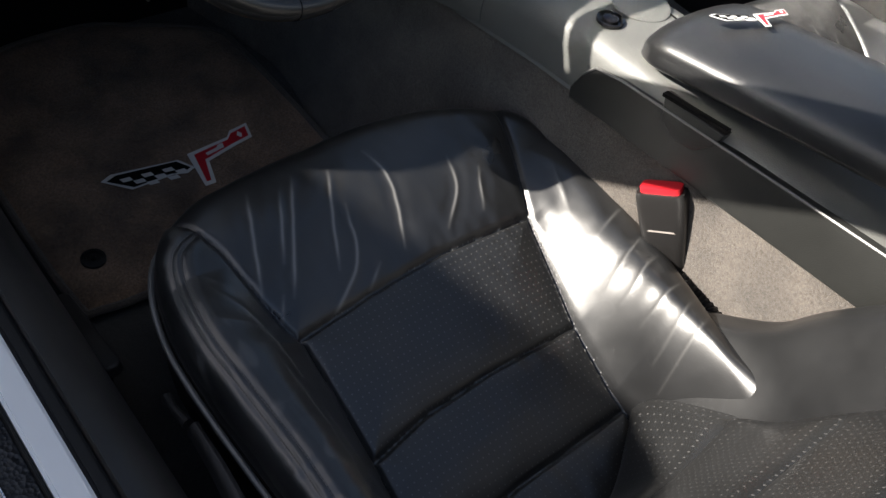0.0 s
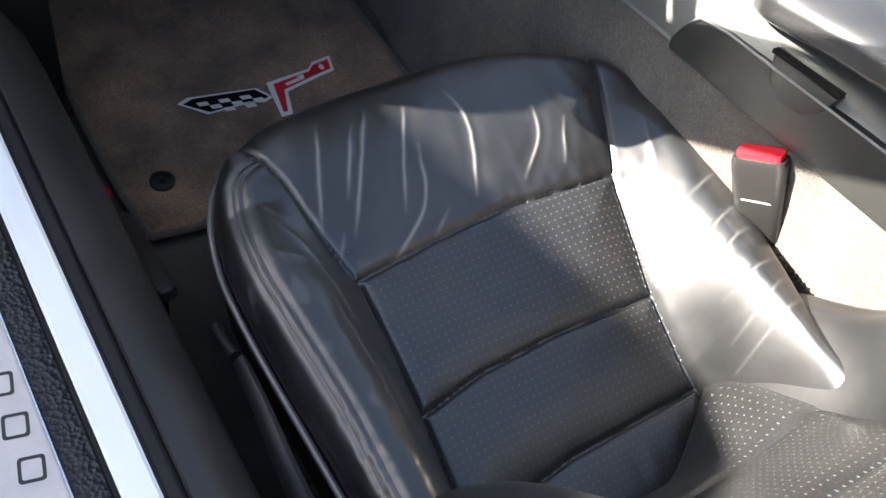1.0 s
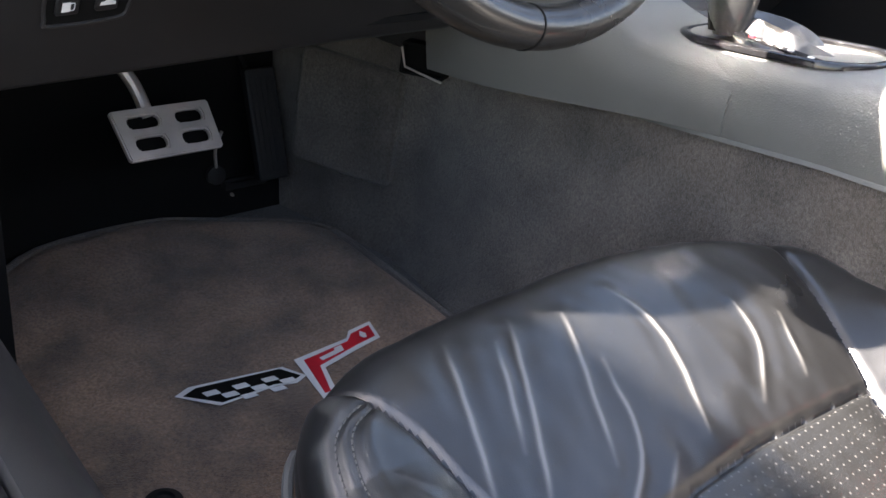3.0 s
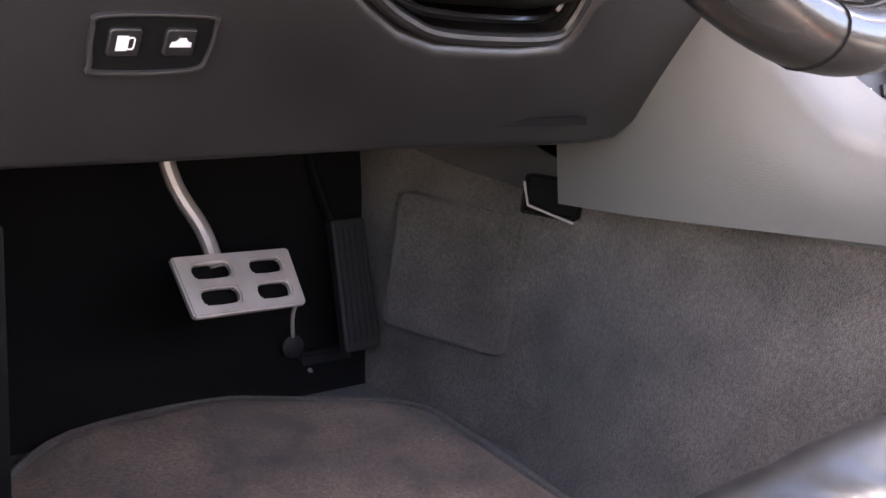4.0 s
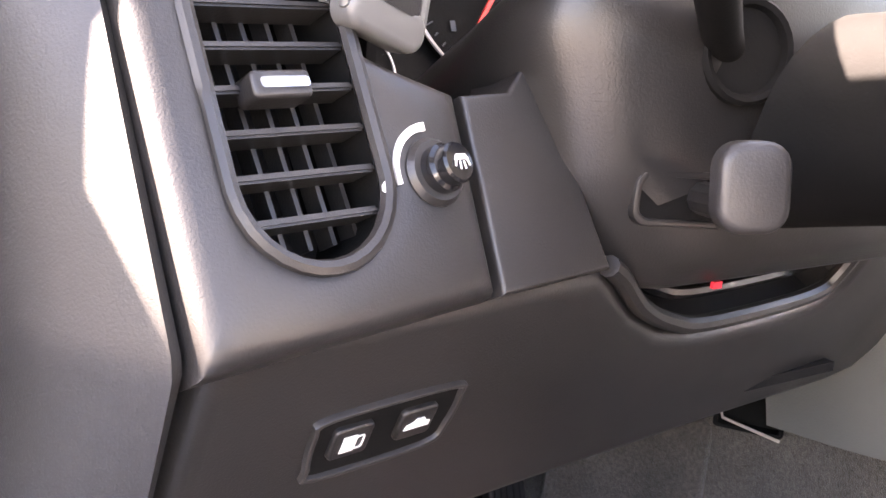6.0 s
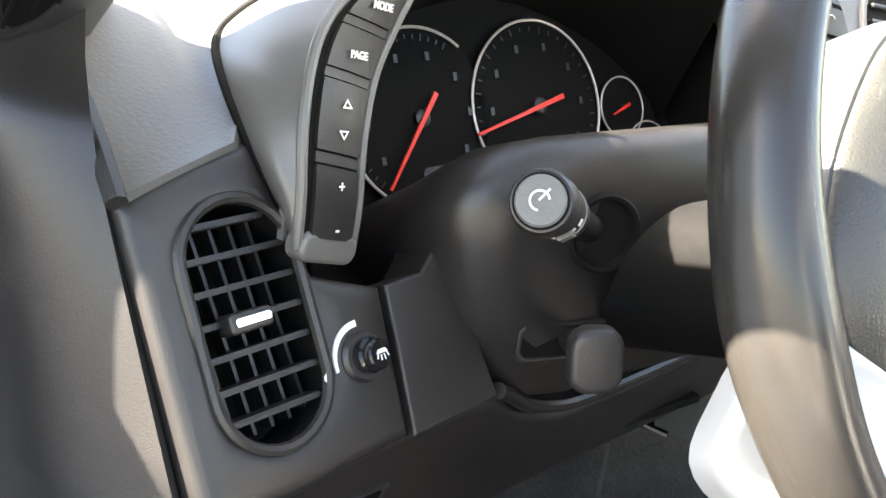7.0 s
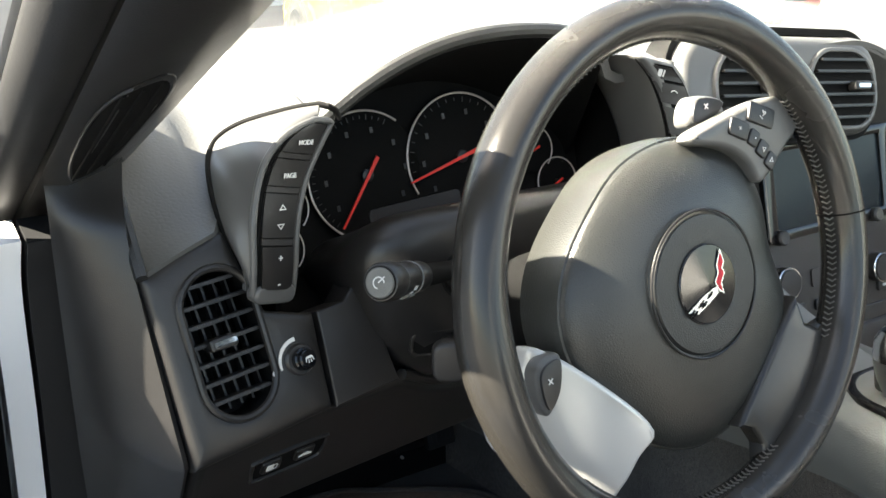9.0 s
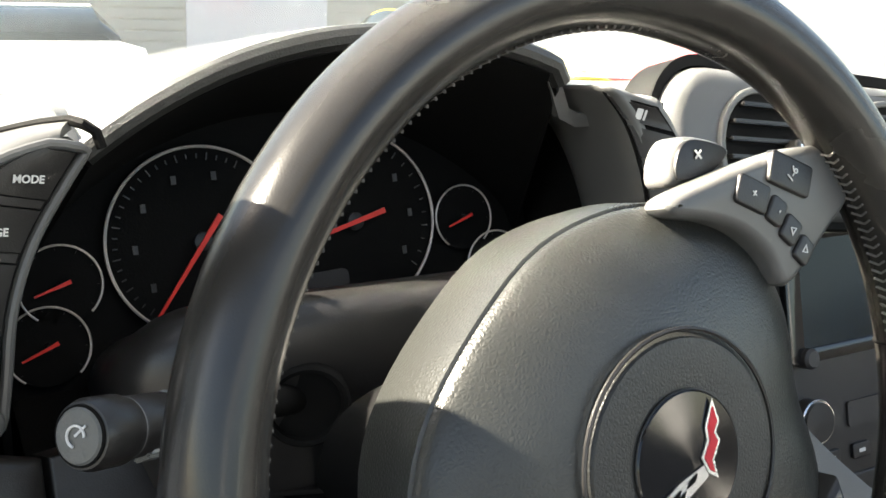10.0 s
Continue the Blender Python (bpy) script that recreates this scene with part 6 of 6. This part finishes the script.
for k in range(4):
    part("mark", block(-0.084, 0.075 + 0.012 * k, -0.0032, 0.006, 0.003, 0.0006, 0, Sk), WHITE_INK, stack, "small white mark")
part("drawer", prism(rrect(0.20, 0.045, 0.006), Sk @ Matrix.Translation((0, -0.070, -0.002)), 0.006, 0.002), CHARCOAL, stack)

housing = thing("vent_housing", (0.34, 0.30, 0.56), "grey housing round the twin centre air vents", "vent housing")
Vh = axes((0.354, 0.335, 0.624), (1, 0, -0.095), (0, 0.40, 0.91))
HO = rrect(0.292, 0.100, 0.040, 8)
part("shell", prism([(x - 0.014, y) for x, y in HO], Vh, 0.06, 0.012, 3), POD_PAINT, housing, "satin grey shell")
part("shadow_gap", rim_plate(rrect(0.304, 0.114, 0.046, 8), rrect(0.292, 0.099, 0.040, 8), Vh @ Matrix.Translation((-0.014, 0.002, -0.012)), 0.03), BLACK, housing)
for cx in (-0.066, 0.066):
    v2 = thing("air_vent", Vh @ Vector((cx, 0, -0.03)), "rounded black centre air vent with slats and a chrome tab", "air vent", "dash vents")
    o2 = rrect(0.098, 0.074, 0.034, 8)
    part("rim", rim_plate([(x * 1.10, y * 1.12) for x, y in o2], o2, Vh @ Matrix.Translation((cx, -0.004, 0.0035)), 0.006, 0.0015), POD_PAINT, v2, "grey rim")
    part("duct", prism(o2, Vh @ Matrix.Translation((cx, -0.004, 0.0012)), 0.004), BLACK, v2)
    for k in range(6):
        v = 0.029 - 0.0115 * k
        half = 0.049 - 0.034 + math.sqrt(max(0.0, 0.034 ** 2 - max(0, abs(v) - 0.003) ** 2))
        part("slat", block(cx, -0.004 + v, 0.0035, 2 * half - 0.004, 0.0028, 0.006, 0.0008, Vh @ Matrix.Translation((0, 0, 0.0))), CHARCOAL, v2)
    t2 = part("tab", prism(rrect(0.024, 0.010, 0.003), Vh @ Matrix.Translation((cx + 0.018, -0.002, 0.013)), 0.010, 0.002), CHARCOAL, v2)
    part("inlay", prism(rrect(0.019, 0.004, 0.0015), Vh @ Matrix.Translation((cx + 0.019, -0.002, 0.0136)), 0.0008), CHROME, t2, "bright metal inlay")

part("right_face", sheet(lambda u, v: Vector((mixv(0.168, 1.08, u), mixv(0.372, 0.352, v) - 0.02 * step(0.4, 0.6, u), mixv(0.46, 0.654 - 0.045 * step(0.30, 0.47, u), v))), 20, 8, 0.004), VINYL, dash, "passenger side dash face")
part("lower_right_face", sheet(lambda u, v: Vector((mixv(0.50, 1.08, u), mixv(0.55, 0.40, v), mixv(0.22, 0.47, v))), 8, 6, 0.004), CHARCOAL, dash)


def cheek_point(u, v):
    """The smooth grey side that runs from the console forward under the dash."""
    y = mixv(0.10, 0.445, u)
    x = mixv(0.3020, 0.240, step(0.0, 0.85, u))
    low, top = 0.316 - 0.13 * y, mixv(0.366, 0.500, step(0.25, 0.75, u))
    k = clamp01(v / 0.72)
    if v < 0.72:
        return Vector((x - 0.004 * math.sin(k * math.pi), y + 0.04 * k * u, mixv(low, top - 0.012, k)))
    a = (v - 0.72) / 0.28
    return Vector((mixv(x, mixv(0.40, 0.308, step(0.25, 0.6, u)), a ** 1.6), y + 0.04 * u, top - 0.012 + 0.012 * math.sin(min(1, a * 2.5) * math.pi / 2)))


part("stack_cheek", sheet(cheek_point, 30, 24, 0.004), CONSOLE, dash, "grey side of the centre stack")

# ---- console ----
def console_ring(y):
    low = 0.316 + max(0, -y) * 0.09 - max(0, y) * 0.14
    top = 0.402 - 0.13 * max(0, y + 0.08) + max(0, -y - 0.08) * 0.03
    left = []
    for x, f in ((0.297, -0.05), (0.299, 0.0), (0.296, 0.25), (0.296, 0.6), (0.301, 0.82), (0.312, 0.95), (0.328, 1.0)):
        left.append((x, mixv(low, top, f)))
    right = [(0.375 * 2 - x, z) for x, z in left[::-1]]
    row = left + [(0.375, top + 0.002)] + right
    return [Vector((x, y, z)) for x, z in row]


console = thing("centre_console", (0.375, 0.0, 0.32), "grey plastic centre console beside the seat", "centre console")
part("body", loft([console_ring(-0.75 + 1.04 * k / 60) for k in range(61)]), CONSOLE, console)


Mpn = axes((0.2935, -0.30, 0.362), (0, -1, 0.09), (0, 0.09, 1))
PN = [(-0.235, -0.030), (0.30, -0.030), (0.30, 0.044), (-0.165, 0.034), (-0.205, 0.028), (-0.222, 0.010), (-0.236, -0.016)]
part("side_panel", prism(PN, Mpn, 0.01, 0.003, 3), VINYL, console, "grained grey side panel")
part("side_panel_edge", tube([Mpn @ Vector((x, y, 0.001)) for x, y in ((-0.222, 0.010), (-0.205, 0.028), (-0.165, 0.034), (0.0, 0.038), (0.30, 0.044))], 0.0016, 6), SILVER, console, "pale edge line")
part("button", turned([(0.0165, -0.002), (0.0165, 0.0018), (0.014, 0.0025), (0.0125, -0.001), (0.0100, -0.001), (0.0095, 0.0030), (0.007, 0.004), (0.0, 0.0036)], axes((0.335, -0.061, 0.4035), (1, 0, 0), (0, 1, 0)), 32, False), GLOSS, console, "round black button")
part("ashtray_lid", turned([(0.036, -0.001), (0.036, 0.0012), (0.034, 0.002), (0.0, 0.0022)], axes((0.395, -0.055, 0.4030), (1, 0, 0), (0, 1, 0)), 40, False), CONSOLE, console, "round flush lid")
part("top_seam", block(0.415, -0.09, 0.4030, 0.0012, 0.06, 0.003), BLACK, console)

lid = thing("armrest_lid", (0.375, -0.33, 0.40), "padded black leather armrest lid with printed flag emblem", "armrest")


def lid_ring(s):
    y = mixv(-0.118, -0.62, s)
    k = math.sin(clamp01(s / 0.09) * math.pi / 2) ** 0.7
    zb = 0.398 + max(0, -0.13 - y) * 0.20
    w, h = 0.083 * (0.55 + 0.45 * k), 0.056 * (0.45 + 0.55 * k)
    return [Vector((0.376 + x * w * 2, y, zb + (yy + 0.5) * h + 0.005 * math.cos(x * 2 * 1.4))) for x, yy in rrect(1, 1, 0.36, 7)]


part("pad", loft([lid_ring(k / 50) for k in range(51)]), LEATHER, lid, "padded black leather cover")
emblem(axes((0.385, -0.200, 0.4815), (0.93, -0.36, 0.0), (0.36, 0.90, -0.18)), 0.100, lid)
Mlt = axes((0.2925, -0.232, 0.386), (0, -1, 0.15), (0, 0.12, 1))
part("latch", prism([(-0.044, 0.024), (0.040, 0.018), (0.030, -0.004), (0.010, -0.020), (-0.020, -0.022), (-0.040, -0.006)], Mlt, 0.012, 0.004, 3), VINYL, lid, "grained lid release tab")
part("latch_gap", block(0, 0.025, 0.0, 0.085, 0.004, 0.008, 0, Mlt), BLACK, lid)

shifter = thing("gear_selector", (0.37, 0.10, 0.37), "gear selector with silver topped knob and wrinkled leather boot", "gear selector")
part("bezel", rim_plate([(x * 1.18, y * 1.10) for x, y in rrect(0.100, 0.185, 0.045, 8)], rrect(0.100, 0.185, 0.045, 8), axes((0.372, 0.105, 0.3830), (1, 0, 0), (0, 1, -0.13)), 0.006, 0.002), GLOSS, shifter, "dark selector surround")


def boot_ring(s):
    c = Vector((0.372, mixv(0.090, 0.165, s ** 1.2), mixv(0.372, 0.398, s)))
    w, d = mixv(0.050, 0.016, s ** 0.6), mixv(0.088, 0.018, s ** 0.6)
    out = []
    for j in range(40):
        a = 2 * math.pi * j / 40
        f = 1 + (0.16 * math.sin(5 * a + 9 * s) + 0.10 * math.sin(9 * a - 5 * s)) * math.sin(s * math.pi)
        out.append(c + Vector((w * f * math.cos(a), d * f * math.sin(a), 0.010 * math.sin(3 * a + 4 * s) * math.sin(s * math.pi))))
    return out


part("boot", loft([boot_ring(k / 16) for k in range(17)]), LEATHER, shifter, "wrinkled black leather boot")
part("position_strip", block(0.330, 0.075, 0.3870, 0.012, 0.11, 0.002), GLOSS, shifter, "gear position strip")
for k in range(5):
    part("mark", block(0.330, 0.115 - 0.02 * k, 0.3885, 0.004, 0.005, 0.0006), RED_INK if k == 0 else WHITE_INK, shifter)
part("neck", turned([(0.016, 0), (0.018, 0.02), (0.019, 0.05)], axes((0.352, 0.158, 0.380), (1, 0, 0), (0, 1, -0.2)), 20), BLACK, shifter)
Mgk = axes((0.350, 0.158, 0.412), (1, 0, 0), (0, 1, -0.2))
part("knob", loft([[Mgk @ Vector((x * w, y * d, z)) for x, y in oval(1, 1, 28)] for z, w, d in ((-0.035, 0.014, 0.016), (-0.02, 0.018, 0.021), (0.0, 0.021, 0.026), (0.018, 0.020, 0.025), (0.028, 0.015, 0.019), (0.032, 0.006, 0.008))]), LEATHER, shifter, "black leather gear knob")
part("knob_cap", loft([[Mgk @ Vector((x * w - 0.006, y * d, z)) for x, y in oval(1, 1, 28)] for z, w, d in ((0.002, 0.0195, 0.021), (0.018, 0.0185, 0.021), (0.029, 0.0135, 0.016), (0.0335, 0.005, 0.007))]), CHROME, shifter, "silver knob cap")

# ---- outside ----
GROUND = -0.33
gm = bpy.data.meshes.new("ground")


def ground_height(y):
    """Level round the car, then a ramp down to the lower row of the car park."""
    return GROUND - 0.140 * max(0.0, y - 3.2) + 0.140 * max(0.0, y - 14.0)


gb = bmesh.new()
rows = [[gb.verts.new((x, y, ground_height(y))) for x in (-450, -20, 0, 20, 450)] for y in (-450, -20, 0, 3.2, 6, 9, 14.0, 40, 450)]
for ra, rb in zip(rows, rows[1:]):
    for i in range(4):
        gb.faces.new((ra[i], ra[i + 1], rb[i + 1], rb[i]))
gb.to_mesh(gm)
gb.free()
gm.materials.append(ASPHALT)
tagged(new("ground", gm), "sunlit grey asphalt car park", "ground", kind="structure")


def parked_car(x, y, heading, paint, label, length=4.5, width=1.86, height=1.25):
    zg = ground_height(y)
    c = thing("parked_car", (x, y, zg), label, "car", "parked cars", loose=True)
    M = Matrix.Translation((x, y, zg)) @ Matrix.Rotation(-math.atan(0.14), 4, "X") @ Matrix.Rotation(radians(heading), 4, "Z")
    h, L = height, length / 2

    def ring(s):
        yy = mixv(-L, L, s)
        top = 0.62 * h + 0.10 * h * math.sin(s * math.pi) - 0.20 * h * step(0.72, 1.0, s)
        w = width / 2 * (0.80 + 0.20 * math.sin(clamp01(s * 1.0) * math.pi) ** 0.4)
        z0 = 0.20
        return [M @ Vector((a * w, yy, zz)) for a, zz in ((-0.86, z0), (-1.0, z0 + 0.12), (-1.0, top * 0.72), (-0.93, top * 0.93), (-0.70, top), (0.70, top), (0.93, top * 0.93), (1.0, top * 0.72), (1.0, z0 + 0.12), (0.86, z0))]
    part("body", loft([ring(k / 28) for k in range(29)]), paint, c)

    def cabin(s):
        yy = mixv(-0.62 * L, 0.34 * L, s)
        hh = 0.66 * h + 0.34 * h * math.sin(clamp01(s) * math.pi) ** 0.55
        w = width / 2 * 0.78
        return [M @ Vector((a * w * (1 - 0.22 * (zz - 0.6 * h) / (0.4 * h)), yy, zz)) for a, zz in ((-1, 0.60 * h), (-1, mixv(0.6 * h, hh, 0.6)), (-0.8, hh), (0.8, hh), (1, mixv(0.6 * h, hh, 0.6)), (1, 0.60 * h))]
    part("cabin_glass", loft([cabin(k / 16) for k in range(17)]), CAR_GLASS, c, "dark glass cabin")
    part("roof", loft([[q + Vector((0, 0, 0.012)) for q in cabin(k / 8 * 0.36 + 0.34)[2:4]] + [q + Vector((0, 0, -0.01)) for q in cabin(k / 8 * 0.36 + 0.34)[3:1:-1]] for k in range(9)]), paint, c)
    part("grille", block(0, L - 0.035, 0.42, width * 0.56, 0.10, 0.14, 0.02, M), BLACK, c, "dark front air intake")
    for sx in (-1, 1):
        part("headlight", block(sx * width * 0.34, L - 0.28, 0.60 * h - 0.10, 0.26, 0.30, 0.06, 0.02, M @ Matrix.Rotation(0.0, 4, "X")), CHROME, c)
        for sy in (0.62, -0.62):
            Mw = M @ Matrix.Translation((sx * (width / 2 - 0.115), sy * L, 0.335)) @ Matrix.Rotation(radians(90), 4, "Y")
            wl = part("tyre", turned([(0.20, -0.115), (0.31, -0.12), (0.335, -0.09), (0.335, 0.09), (0.31, 0.12), (0.20, 0.115)], Mw, 32), TYRE, c)
            part("rim", turned([(0.215, -0.118), (0.20, -0.10), (0.06, -0.095), (0.05, 0.095), (0.20, 0.10), (0.215, 0.118)], Mw, 20), CHROME, wl, "bright alloy rim")
            for k in range(5):
                part("spoke", block(0.12, 0, 0, 0.17, 0.045, 0.236, 0.004, Mw @ Matrix.Rotation(2 * math.pi * k / 5, 4, "Z")), CHROME, wl)
    return c


for wx in (-0.50, 1.24):
    for wy in (1.55, -1.35):
        Mwh = Matrix.Translation((wx, wy, 0.0)) @ Matrix.Rotation(radians(90), 4, "Y")
        w = thing("road_wheel", (wx, wy, -0.33), "black tyre on a bright alloy rim under the white car", "wheel", "wheels of the car")
        ty = part("tyre", turned([(0.20, -0.11), (0.30, -0.115), (0.325, -0.09), (0.325, 0.09), (0.30, 0.115), (0.20, 0.11)], Mwh, 36), TYRE, w)
        part("rim", turned([(0.22, -0.112), (0.205, -0.08), (0.06, -0.075), (0.05, 0.075), (0.205, 0.08), (0.22, 0.112)], Mwh, 28), CHROME, w, "bright alloy rim")

# van added out of view; its roof edge casts the shade on the seat
van = thing("unseen_shade_van", (-2.78, 2.75, GROUND), "plain white panel van added out of view to shade the cabin", "van", "parked cars", loose=True)
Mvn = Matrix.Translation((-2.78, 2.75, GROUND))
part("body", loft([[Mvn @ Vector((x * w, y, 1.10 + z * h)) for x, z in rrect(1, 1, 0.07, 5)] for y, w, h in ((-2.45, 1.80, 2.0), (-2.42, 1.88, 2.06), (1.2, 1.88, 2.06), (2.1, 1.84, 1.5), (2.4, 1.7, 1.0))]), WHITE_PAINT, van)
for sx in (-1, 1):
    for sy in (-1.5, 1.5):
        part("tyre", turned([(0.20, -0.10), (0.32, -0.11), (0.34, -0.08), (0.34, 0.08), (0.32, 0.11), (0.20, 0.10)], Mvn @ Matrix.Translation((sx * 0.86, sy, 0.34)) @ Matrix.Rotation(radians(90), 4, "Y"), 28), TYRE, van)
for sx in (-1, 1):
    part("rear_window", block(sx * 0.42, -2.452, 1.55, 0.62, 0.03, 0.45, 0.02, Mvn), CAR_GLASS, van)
parked_car(4.9, 8.9, 178, YELLOW_PAINT, "yellow parked coupe facing the bonnet")
parked_car(1.0, 9.4, 172, WHITE_PAINT, "white parked sports coupe facing the bonnet")
parked_car(7.6, 8.7, 182, RED_PAINT, "red parked coupe across the car park")
parked_car(-1.9, 9.2, 120, BLACK_PAINT, "black parked coupe with bright alloy wheels")
shed = thing("garage_building", (3.0, 18.0, ground_height(14)), "low cream building with horizontal siding and roller doors", "building", loose=True)
zs = ground_height(14)
part("wall", block(3.0, 18.2, zs + 1.6, 30, 0.3, 3.2), CREAM, shed)
for k in range(16):
    part("siding_board", block(3.0, 18.03, zs + 0.1 + 0.2 * k, 30, 0.04, 0.17, 0.01), CREAM, shed)
for k in range(4):
    part("roller_door", block(-6 + 6 * k, 18.0, zs + 1.2, 2.8, 0.05, 2.4, 0.01), WHITE_PAINT, shed, "white roller door")
part("roof", block(3.0, 19.5, zs + 3.3, 31, 4.0, 0.2, 0.02), PLASTIC, shed)
